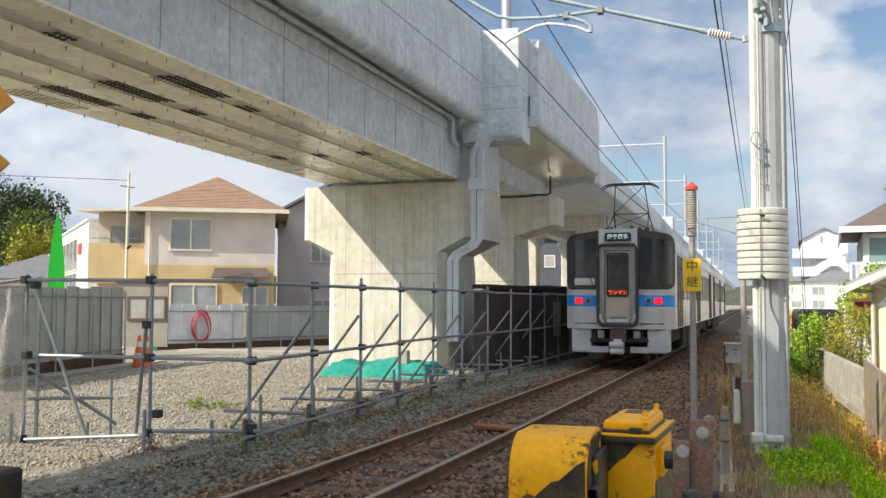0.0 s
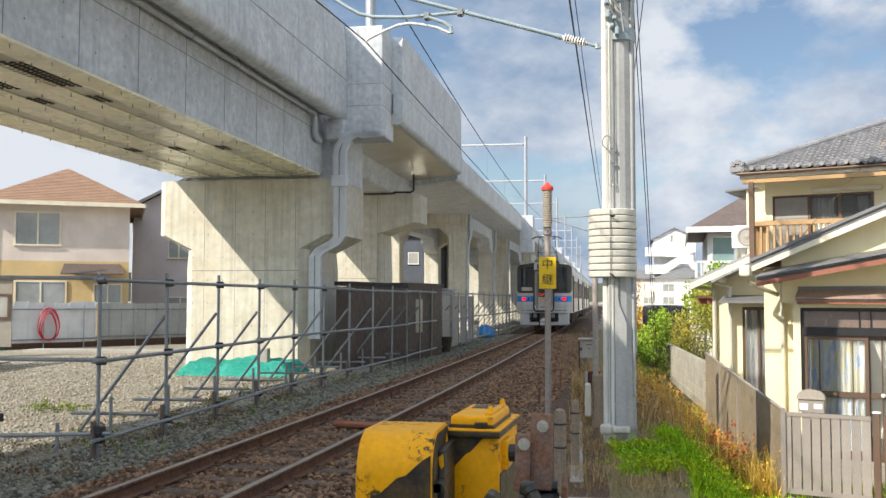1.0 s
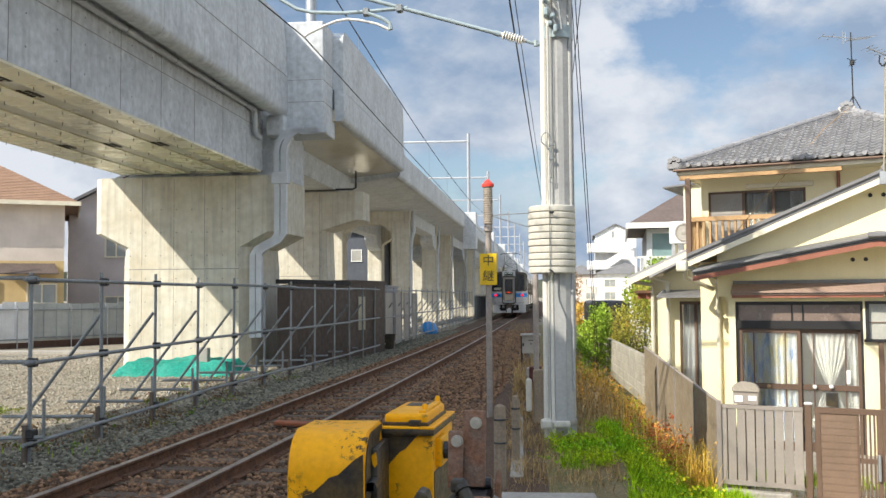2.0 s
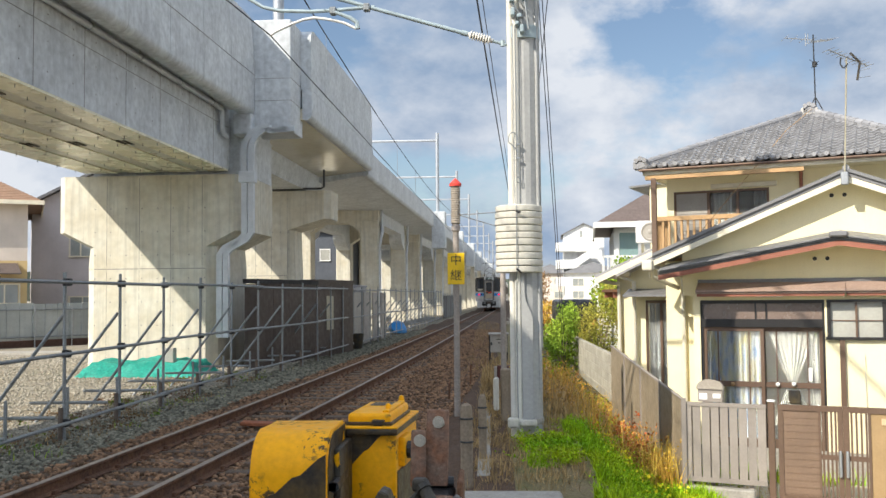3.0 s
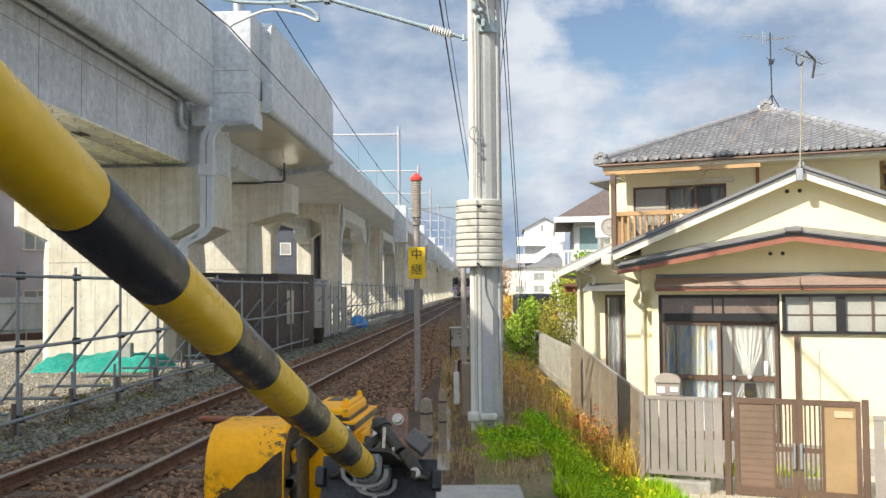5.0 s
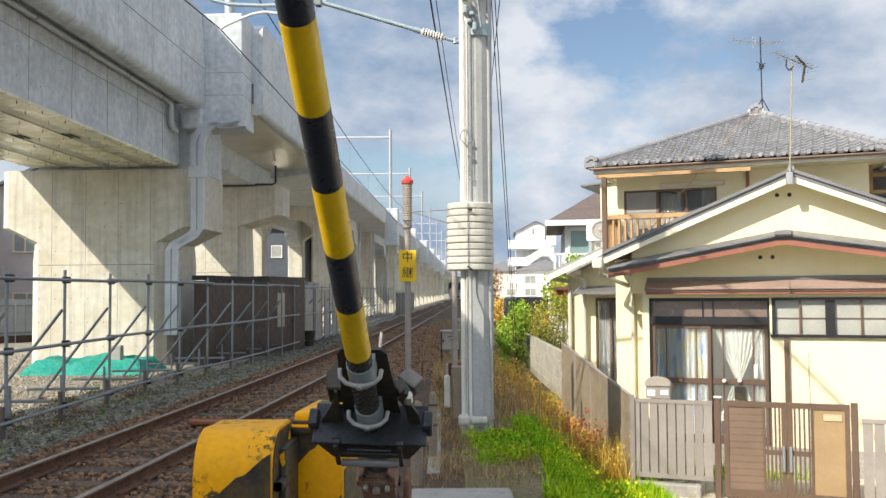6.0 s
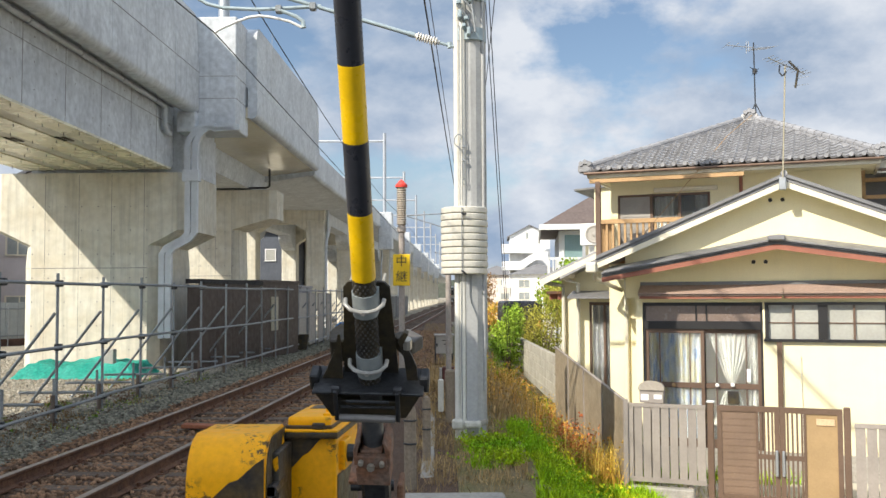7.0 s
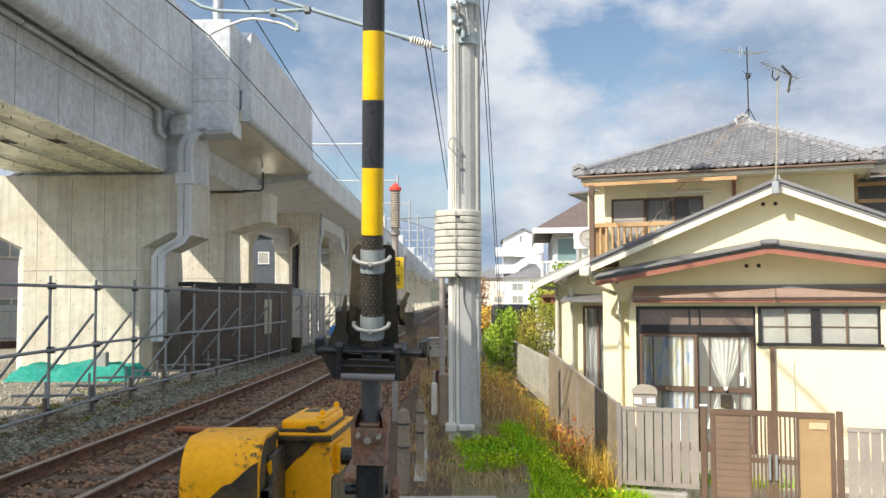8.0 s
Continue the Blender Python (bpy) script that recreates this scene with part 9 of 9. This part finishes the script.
# ---- scattered stones and plants ----
def scatter(name, protos, places, material, label, category):
    """Join many small copies into one mesh. protos: (verts, faces) arrays; places: rows of proto, x, y, z, yaw, tilt, size, height."""
    vs, fs, base = [], [], 0
    rng = np.random.default_rng(5)
    for k, (pv, pf) in enumerate(protos):
        rows = places[places[:, 0] == k]
        n = len(rows)
        if n == 0:
            continue
        yaw, tilt, s, hgt = rows[:, 4], rows[:, 5], rows[:, 6], rows[:, 7]
        v = np.repeat(pv[None], n, 0) * s[:, None, None]
        v[:, :, 2] *= hgt[:, None]
        ct, st = np.cos(tilt)[:, None], np.sin(tilt)[:, None]
        y2 = v[:, :, 1] * ct - v[:, :, 2] * st
        z2 = v[:, :, 1] * st + v[:, :, 2] * ct
        c, q = np.cos(yaw)[:, None], np.sin(yaw)[:, None]
        out = np.stack([v[:, :, 0] * c - y2 * q + rows[:, 1:2], v[:, :, 0] * q + y2 * c + rows[:, 2:3], z2 + rows[:, 3:4]], 2)
        m = pv.shape[0]
        f = np.repeat(pf[None], n, 0) + (np.arange(n) * m)[:, None, None] + base
        vs.append(out.reshape(-1, 3))
        fs.append(f.reshape(-1, pf.shape[1]))
        base += n * m
    v, f = np.concatenate(vs), np.concatenate(fs)
    me = bpy.data.meshes.new(name)
    me.vertices.add(len(v))
    me.vertices.foreach_set("co", v.astype(np.float32).ravel())
    me.loops.add(f.size)
    me.loops.foreach_set("vertex_index", f.astype(np.int32).ravel())
    me.polygons.add(len(f))
    me.polygons.foreach_set("loop_start", np.arange(0, f.size, f.shape[1], dtype=np.int32))
    me.update(calc_edges=True)
    me.materials.append(material)
    return tagged(new(name, me), label, category, kind="stuff")


def stone_protos(n, flat=0.75):
    out = []
    rng = np.random.default_rng(11)
    for k in range(n):
        bm = bmesh.new()
        bmesh.ops.create_icosphere(bm, subdivisions=1, radius=1.0)
        v = np.array([p.co[:] for p in bm.verts])
        f = np.array([[p.index for p in q.verts] for q in bm.faces])
        bm.free()
        v = v * rng.uniform(0.72, 1.25, (len(v), 1)) * np.array([[1.0, rng.uniform(0.6, 0.95), flat]])
        out.append((v, f))
    return out


def blade_proto(bend, width, joints=3):
    v, f = [], []
    for i in range(joints + 1):
        k = i / joints
        w = width * (1 - k) ** 0.7
        v += [(-w, bend * k * k, k), (w, bend * k * k, k)]
    for i in range(joints):
        f.append((2 * i, 2 * i + 1, 2 * i + 3, 2 * i + 2))
    return np.array(v, float), np.array(f)


def leaf_proto():
    v = np.array([(0, 0, 0), (0.42, 0.12, 0.5), (0, 0.25, 1.0), (-0.42, 0.12, 0.5)], float)
    return v, np.array([(0, 1, 2, 3)])


def leaf_mat(name, base, tint, island=0.4, trans=0.25):
    m = mat(name, base, 0.6, var=0.15, scale=1.2, fine=8, bump=0.0, tint=tint, island=island)
    b = m.node_tree.nodes["Principled BSDF"]
    b.inputs["Transmission Weight"].default_value = 0.0
    b.inputs["Subsurface Weight"].default_value = 0.0
    b.inputs["Specular IOR Level"].default_value = 0.12
    return m


GRASS = leaf_mat("fresh_grass", (0.16, 0.35, 0.008), (0.36, 0.42, 0.010), 0.55)
DRY = leaf_mat("dry_grass", (0.42, 0.30, 0.145), (0.28, 0.18, 0.07))
ORANGE_WEED = leaf_mat("orange_weeds", (0.60, 0.28, 0.05), (0.52, 0.42, 0.08))
RED_WEED = leaf_mat("red_weeds", (0.38, 0.07, 0.03), (0.42, 0.20, 0.06))
FLOWER = leaf_mat("yellow_flowers", (0.80, 0.66, 0.03), (0.70, 0.60, 0.02), 0.1)
IVY = leaf_mat("ivy_leaves", (0.17, 0.30, 0.03), (0.32, 0.40, 0.05), 0.5)
VINE = leaf_mat("yellowing_vine", (0.24, 0.27, 0.04), (0.36, 0.30, 0.06), 0.5)
BAMBOO = leaf_mat("green_bamboo_leaves", (0.09, 0.14, 0.03), (0.15, 0.17, 0.04), 0.5)
DARK_LEAF = leaf_mat("dark_tree_leaves", (0.05, 0.08, 0.03), (0.085, 0.095, 0.04), 0.5)
YELLOW_LEAF = leaf_mat("yellow_bamboo_leaves", (0.30, 0.27, 0.04), (0.20, 0.22, 0.03), 0.4)


def build_stones():
    rng = np.random.default_rng(3)
    protos = stone_protos(7)

    def field(n, lo, hi, y0, y1, power, size, z_of):
        y = y0 + (y1 - y0) * rng.random(n) ** power
        d = lo + (hi - lo) * rng.random(n)
        x = np.array([track_x(v) for v in y]) + d
        keep = np.ones(n, bool)
        for s in (-0.5665, 0.5665):
            keep &= np.abs(d - s) > 0.075
        x, y, d = x[keep], y[keep], d[keep]
        s = size * rng.uniform(0.55, 1.35, len(x)) * (1 + 0.012 * (y - y0))
        z = np.array([z_of(a, b) for a, b in zip(x, y)]) + s * 0.2
        return np.stack([rng.integers(0, 7, len(x)).astype(float), x, y, z, rng.random(len(x)) * 6.28, rng.normal(0, 0.5, len(x)), s, np.ones(len(x))], 1)

    scatter("ballast_stones", protos, field(34000, -1.35, 2.55, 4.6, 48, 1.7, 0.030, ground_z), BALLAST, "brown angular ballast stones round the sleepers", "ballast")
    scatter("shoulder_stones", protos, field(17000, -2.75, -1.3, 4.6, 48, 1.7, 0.031, ground_z), BALLAST_GREY, "grey-green ballast shoulder stones", "ballast")
    n = 34000
    y = 5.5 + 24 * rng.random(n) ** 1.3
    x = -5.4 - 11 * rng.random(n) ** 1.2
    s = rng.uniform(0.011, 0.027, n) * (1 + 0.02 * (y - 5))
    z = np.array([ground_z(a, b) for a, b in zip(x, y)]) + s * 0.25
    rows = np.stack([rng.integers(0, 7, n).astype(float), x, y, z, rng.random(n) * 6.28, rng.normal(0, 0.5, n), s, np.ones(n)], 1)
    scatter("yard_gravel", protos, rows, mat("yard_gravel_stone", (0.335, 0.31, 0.255), 0.95, var=0.25, scale=2, fine=30, bump=0.3, island=0.4), "loose pale gravel in the yard", "gravel")


build_stones()


def build_plants():
    rng = np.random.default_rng(8)
    blades = [blade_proto(b, w) for b, w in ((0.25, 0.045), (0.5, 0.04), (0.8, 0.05), (0.1, 0.03))]

    def patch_rows(n, x0, x1, y0, y1, lo, hi, mask=None, z_off=0.0, tilt=0.25, protos=4):
        x, y = x0 + (x1 - x0) * rng.random(n), y0 + (y1 - y0) * rng.random(n)
        if mask is not None:
            k = np.array([mask(a, b) for a, b in zip(x, y)])
            x, y = x[k], y[k]
        m = len(x)
        z = np.array([ground_z(a, b) for a, b in zip(x, y)]) - 0.01 + z_off
        s = rng.uniform(lo, hi, m)
        return np.stack([rng.integers(0, protos, m).astype(float), x, y, z, rng.random(m) * 6.28, rng.normal(0, tilt, m), s, np.ones(m)], 1)

    def clump(f, t):
        return lambda x, y: noise.noise((x * f, y * f, 7.7)) > t
    # lush green strip down the bank
    g = [patch_rows(52000, 0.8, 2.42, 7.0, 14.5, 0.06, 0.20, lambda x, y: x > 0.95 - 0.22 * noise.noise((x * 1.5, y * 1.5, 1)) + 0.35 * max(y - 12.5, 0) and noise.noise((x * 1.4, y * 1.4, 3)) > -0.45),
         patch_rows(9000, 2.2, 2.75, 9.4, 12.2, 0.07, 0.24, lambda x, y: y < 12.22 - 0.41 * (x - 2.5)),
         patch_rows(4500, 0.36, 0.86, 9.3, 11.3, 0.04, 0.12, lambda x, y: noise.noise((x * 1.7, y * 1.7, 3)) > 0.0 and math.hypot(x - PX, y - PY) > 0.25),
         patch_rows(1500, -6.6, -4.8, 6, 22, 0.05, 0.16, clump(0.9, 0.22)),
         patch_rows(2500, 2.6, 6.2, 13.0, 14.0, 0.08, 0.25, lambda x, y: y < 14.0 - 0.41 * (x - 3.0)),
         patch_rows(2200, 2.5, 5.6, 10.6, 13.4, 0.03, 0.10, lambda x, y: y < 13.2 - 0.41 * (x - 3.0) and noise.noise((x * 1.3, y * 1.3, 8)) > 0.1)]
    scatter("verge_grass", blades, np.concatenate(g), GRASS, "lush bright green grass on the sloping verge", "grass")
    d = [patch_rows(6500, -0.25, 0.95, 8.6, 13, 0.05, 0.13, lambda x, y: noise.noise((x * 1.5, y * 1.5, 9)) > -0.1 and math.hypot(x - PX, y - PY) > 0.22, tilt=1.3),
         patch_rows(5000, -0.2, 1.2, 13, 24, 0.08, 0.32, clump(1.1, -0.1), tilt=0.6),
         patch_rows(2600, -7.5, -5.0, 6, 24, 0.05, 0.14, clump(1.2, 0.1), tilt=0.7),
         patch_rows(1500, -0.7, 0.5, 22, 60, 0.06, 0.20, None, tilt=0.5),
         patch_rows(2600, 2.6, 5.6, 10.6, 13.4, 0.04, 0.12, lambda x, y: y < 13.2 - 0.41 * (x - 3.0) and noise.noise((x * 1.5, y * 1.5, 5)) > -0.1, tilt=0.8)]
    scatter("dry_grass", blades, np.concatenate(d), DRY, "dry straw-coloured grass tufts round the pole", "grass")
    # weeds: stems of leaves
    leaf = [leaf_proto()]

    def weeds(n, x0, x1, y0, y1, h0, h1, per, size, mask=None):
        rows = []
        for _ in range(n):
            x, y = x0 + (x1 - x0) * rng.random(), y0 + (y1 - y0) * rng.random()
            if mask and not mask(x, y):
                continue
            z, h = ground_z(x, y), rng.uniform(h0, h1)
            lx, ly = rng.normal(0, 0.12), rng.normal(0, 0.12)
            for _ in range(per):
                k = rng.random() ** 0.7
                rows.append((0, x + lx * k + rng.normal(0, 0.035), y + ly * k + rng.normal(0, 0.035), z + h * k, rng.random() * 6.28, rng.normal(0.9, 0.5), size * rng.uniform(0.5, 1.3), 1))
        return np.array(rows, float)
    o = np.concatenate([weeds(150, 1.3, 2.4, 14.0, 19.5, 0.2, 0.75, 26, 0.034), weeds(120, 0.6, 1.6, 14.5, 21, 0.2, 0.6, 22, 0.04), weeds(22, 2.12, 2.40, 12.3, 13.2, 0.4, 0.8, 22, 0.030)])
    stalk = [blade_proto(b, w, 4) for b, w in ((0.2, 0.010), (0.45, 0.012), (0.7, 0.010), (0.05, 0.008))]
    st = [patch_rows(260, 2.12, 2.43, 12.35, 13.3, 0.3, 0.75, None, tilt=0.3),
          patch_rows(2300, 1.1, 2.45, 12.0, 20, 0.2, 0.7, lambda x, y: x > 1.15 + 0.25 * noise.noise((x * 2, y * 2, 4)) + 0.02 * (18 - y), tilt=0.35),
          patch_rows(1500, 0.5, 1.8, 14.5, 24, 0.15, 0.5, clump(0.9, -0.15), tilt=0.4)]
    scatter("autumn_stalks", stalk, np.concatenate(st), ORANGE_WEED, "thin orange and straw autumn stalks on the bank", "weeds")
    scatter("straw_stalks", stalk, np.concatenate([patch_rows(2300, 0.8, 2.45, 12.5, 21, 0.2, 0.65, clump(1.3, -0.2), tilt=0.4), patch_rows(2600, -0.25, 0.8, 8.05, 14, 0.1, 0.28, clump(1.6, -0.05), tilt=1.2)]), DRY, "dry straw stalks on the bank", "weeds")
    scatter("orange_weeds", leaf, o, ORANGE_WEED, "tall orange autumn weeds on the bank", "weeds")
    def green(x, y):
        return x > 0.97 - 0.22 * noise.noise((x * 1.5, y * 1.5, 1)) + 0.35 * max(y - 12.5, 0)
    scatter("green_weeds", leaf, np.concatenate([weeds(1100, 0.8, 2.42, 7.4, 14.5, 0.08, 0.24, 26, 0.020, green), weeds(90, 1.5, 2.42, 13.5, 17, 0.2, 0.5, 34, 0.032), weeds(200, 1.0, 2.3, 18, 25, 0.15, 0.5, 30, 0.04), weeds(260, 0.40, 0.86, 9.4, 11.1, 0.05, 0.15, 26, 0.026, lambda x, y: math.hypot(x - PX, y - PY) > 0.22)]), GRASS, "leafy green weeds among the grass", "weeds")
    scatter("red_weeds", leaf, weeds(60, 1.7, 2.3, 12.6, 15.2, 0.3, 0.75, 30, 0.040), RED_WEED, "reddish autumn weeds by the panel fence", "weeds")
    scatter("low_weeds", leaf, weeds(700, -7.2, -5.15, 8.5, 21, 0.02, 0.10, 14, 0.030, lambda x, y: noise.noise((x * 1.1, y * 0.8, 6)) > -0.05), leaf_mat("dark_low_weeds", (0.13, 0.075, 0.05), (0.20, 0.13, 0.05)), "withered low weeds along the scaffold fence", "weeds")
    scatter("yard_weeds", leaf, np.concatenate([weeds(34, -9.1, -8.15, 14.1, 14.8, 0.05, 0.18, 24, 0.03), weeds(40, -6.9, -5.2, 11, 22, 0.05, 0.2, 22, 0.035)]), leaf_mat("yard_weed_leaves", (0.10, 0.19, 0.02), (0.20, 0.22, 0.04), 0.5), "small green weeds in the gravel yard", "weeds")
    scatter("dry_weeds", leaf, weeds(120, 0.9, 2.4, 13, 20, 0.2, 0.6, 22, 0.040), DRY, "withered tan weeds on the bank", "weeds")
    n = 300
    x, y = 1.25 + 1.15 * rng.random(n) ** 0.8, 9.2 + 4.6 * rng.random(n)
    z = np.array([ground_z(a, b) for a, b in zip(x, y)]) + rng.uniform(0.14, 0.34, n)
    scatter("wild_flowers", leaf, np.stack([np.zeros(n), x, y, z, rng.random(n) * 6.28, rng.normal(0.8, 0.4, n), rng.uniform(0.022, 0.045, n), np.ones(n)], 1), FLOWER, "small yellow wild flowers in the grass", "flowers")

    def bush(name, centre, radii, count, size, material, label, trunk=None, lobes=7, category="bush"):
        c = Vector(centre)
        b = thing(name, label, category, (c.x, c.y, ground_z(c.x, c.y)), "bushes and trees")
        bm = bmesh.new()
        g0 = ground_z(c.x, c.y)
        tube(bm, [(c.x, c.y, g0 - 0.1), (c.x + 0.04 * radii[0], c.y, (g0 + c.z) / 2), (c.x, c.y, c.z)], 0.05 * radii[0] + 0.02, 8, 0.02 * radii[0] + 0.01)
        tips = []
        for k in range(lobes):
            a = k * 2.4
            q = Vector((c.x + radii[0] * 0.55 * math.cos(a), c.y + radii[1] * 0.55 * math.sin(a), c.z + radii[2] * (0.5 * ((k % 3) - 1) + 0.1)))
            tips.append(q)
            tube(bm, [(c.x, c.y, (g0 + c.z) / 2 - 0.1), q], 0.02 * radii[0] + 0.01, 6, 0.006)
        part("trunk", bm, WOOD_OLD, b)
        rows = []
        for i in range(count):
            t = tips[int(rng.integers(0, len(tips)))]
            dv = rng.normal(0, 1, 3)
            dv = dv / np.linalg.norm(dv) * (rng.random() ** 0.35)
            p = (t.x + dv[0] * radii[0] * 0.55, t.y + dv[1] * radii[1] * 0.55, max(t.z + dv[2] * radii[2] * 0.6, g0 + 0.05))
            if noise.noise((p[0] * 2.1 / radii[0], p[1] * 2.1 / radii[0], p[2] * 2.1 / radii[0])) < -0.28:
                continue
            rows.append((0, *p, rng.random() * 6.28, rng.normal(0.7, 0.6), size * rng.uniform(0.6, 1.35), 1))
        inv = chain(b).inverted()
        cr = scatter("crown", leaf, np.array(rows), material, "", "")
        cr.data.transform(inv)
        cr.parent = b
        for key in ("kind",):
            if key in cr:
                del cr[key]
    bush("ivy_hedge", (1.95, 26.0, 0.30), (0.5, 1.0, 0.95), 7500, 0.055, IVY, "dense green climbing hedge", lobes=9)
    bush("ivy_hedge", (3.2, 27.6, 0.55), (0.75, 1.3, 1.2), 8000, 0.055, VINE, "taller yellow-green garden hedge", lobes=10)
    bush("garden_shrub", (4.0, 29.0, 1.6), (0.9, 0.9, 1.0), 4200, 0.09, IVY, "loose green garden shrub behind the hedge", lobes=8)
    bush("autumn_shrub", (2.9, 52.0, 0.3), (0.9, 2.0, 0.8), 3500, 0.10, ORANGE_WEED, "rusty autumn shrub in the distance", lobes=8)
    bush("autumn_shrub", (3.1, 60.0, 1.3), (0.8, 2.0, 1.5), 3000, 0.10, leaf_mat("brown_twigs", (0.20, 0.12, 0.06), (0.28, 0.16, 0.06)), "bare tan shrub in the distance", lobes=8)
    for k, (x, y, z, r) in enumerate(((-80, 86, 9.5, 7.0), (-74.5, 86, 9.5, 4.8), (-88, 80, 9, 8), (-70, 100, 5.0, 4.0))):
        bush("hill_tree", (x, y, z), (r, r, r * 0.75), 15000, 0.30, DARK_LEAF, "dark evergreen tree on the far slope", lobes=11, category="tree")
    bush("bamboo_clump", (-62.2, 74, 5.2), (2.6, 3, 3.0), 7000, 0.24, YELLOW_LEAF, "yellow-green bamboo clump below dark trees", lobes=10, category="bamboo")
    bush("bamboo_clump", (-66.5, 78, 6.5), (3.2, 3, 3.6), 8000, 0.24, BAMBOO, "green bamboo clump at the slope foot", lobes=10, category="bamboo")


build_plants()


def build_backdrop():
    hill = mat("distant_hill", (0.075, 0.095, 0.075), 0.95, var=0.25, scale=0.02, fine=0.3, bump=0.3, tint=(0.10, 0.10, 0.08))
    bm = bmesh.new()
    prev = None
    n = 90
    for i in range(n + 1):
        a = radians(25 + 160 * i / n)
        r = 900
        hgt = 16 + 22 * abs(noise.noise((i * 0.13, 0.5, 1.0))) + 8 * abs(noise.noise((i * 0.6, 2.5, 1.0)))
        x, y = r * math.cos(a), r * math.sin(a)
        cur = [bm.verts.new((x, y, -2)), bm.verts.new((x, y, hgt)), bm.verts.new((x * 1.2, y * 1.2, -2))]
        if prev:
            bm.faces.new((prev[0], cur[0], cur[1], prev[1]))
            bm.faces.new((prev[1], cur[1], cur[2], prev[2]))
        prev = cur
    lone("backdrop_hills", bm, hill, "low hazy wooded hills on the horizon", "hills", kind="structure")
    bs = [(12, 150, 9, 6, 5, WHITE), (22, 140, 10, 8, 7, BEIGE), (7, 175, 8, 7, 5.5, BEIGE), (-22, 150, 9, 9, 8, WHITE), (-30, 120, 10, 8, 6, MAUVE), (-40, 90, 9, 9, 6.5, BEIGE), (18, 70, 9, 8, 6, WHITE), (30, 60, 10, 9, 6, CREAM),
          (24, 32, 8, 8, 5.5, BEIGE), (14, 22, 8, 8, 5.5, WHITE)]
    for x, y, w, d, hgt, m in bs:
        M = pose(x, y, 0, 0, 0, random.uniform(-12, 12))
        k = thing("distant_house", "distant two-storey house with a grey roof", "house", (x, y, -0.2), "distant houses")
        part("wall", boxes((0, w, 0, d, -0.3, hgt), m=M), m, k)
        bm = bmesh.new()
        hip(bm, -0.6, w + 0.6, -0.6, d + 0.6, hgt, 1.8, d * 0.4, M)
        part("roof", bm, GREY_ROOF, k)
        for u in (1.2, w - 3.0):
            for z in (1.0, hgt - 2.0):
                window(k, u, u + 1.7, z, z + 1.1, 0.0, M)


build_backdrop()


# ---- what moves ----
def motions():
    def rolled(y):
        return pose(track_x(y), y, 0, 0, 0, track_turn(y + 8))
    def way(t):
        return 24.5 + 23.2 * t + 0.35 * t * t
    times = [0.25 * i for i in range(33)]
    walk(train_rear, [(t, rolled(way(t))) for t in times])
    walk(train_front, [(t, rolled(way(t) + 20.4)) for t in times])
    lean = [(0.0, 90), (2.0, 90), (3.5, 90), (4.0, 89.6), (4.2, 88), (4.5, 82), (4.7, 78.2), (5.2, 67.8), (5.8, 55.6), (6.0, 51.6), (6.5, 41.8), (7.0, 31.9), (7.5, 20.7), (7.8, 13.6), (8.0, 9.3)]
    walk(barrier_arm, [(t, pose(BX + 0.526, BY - 3.6, BZ, a, 1.5, -3.45)) for t, a in lean])


motions()
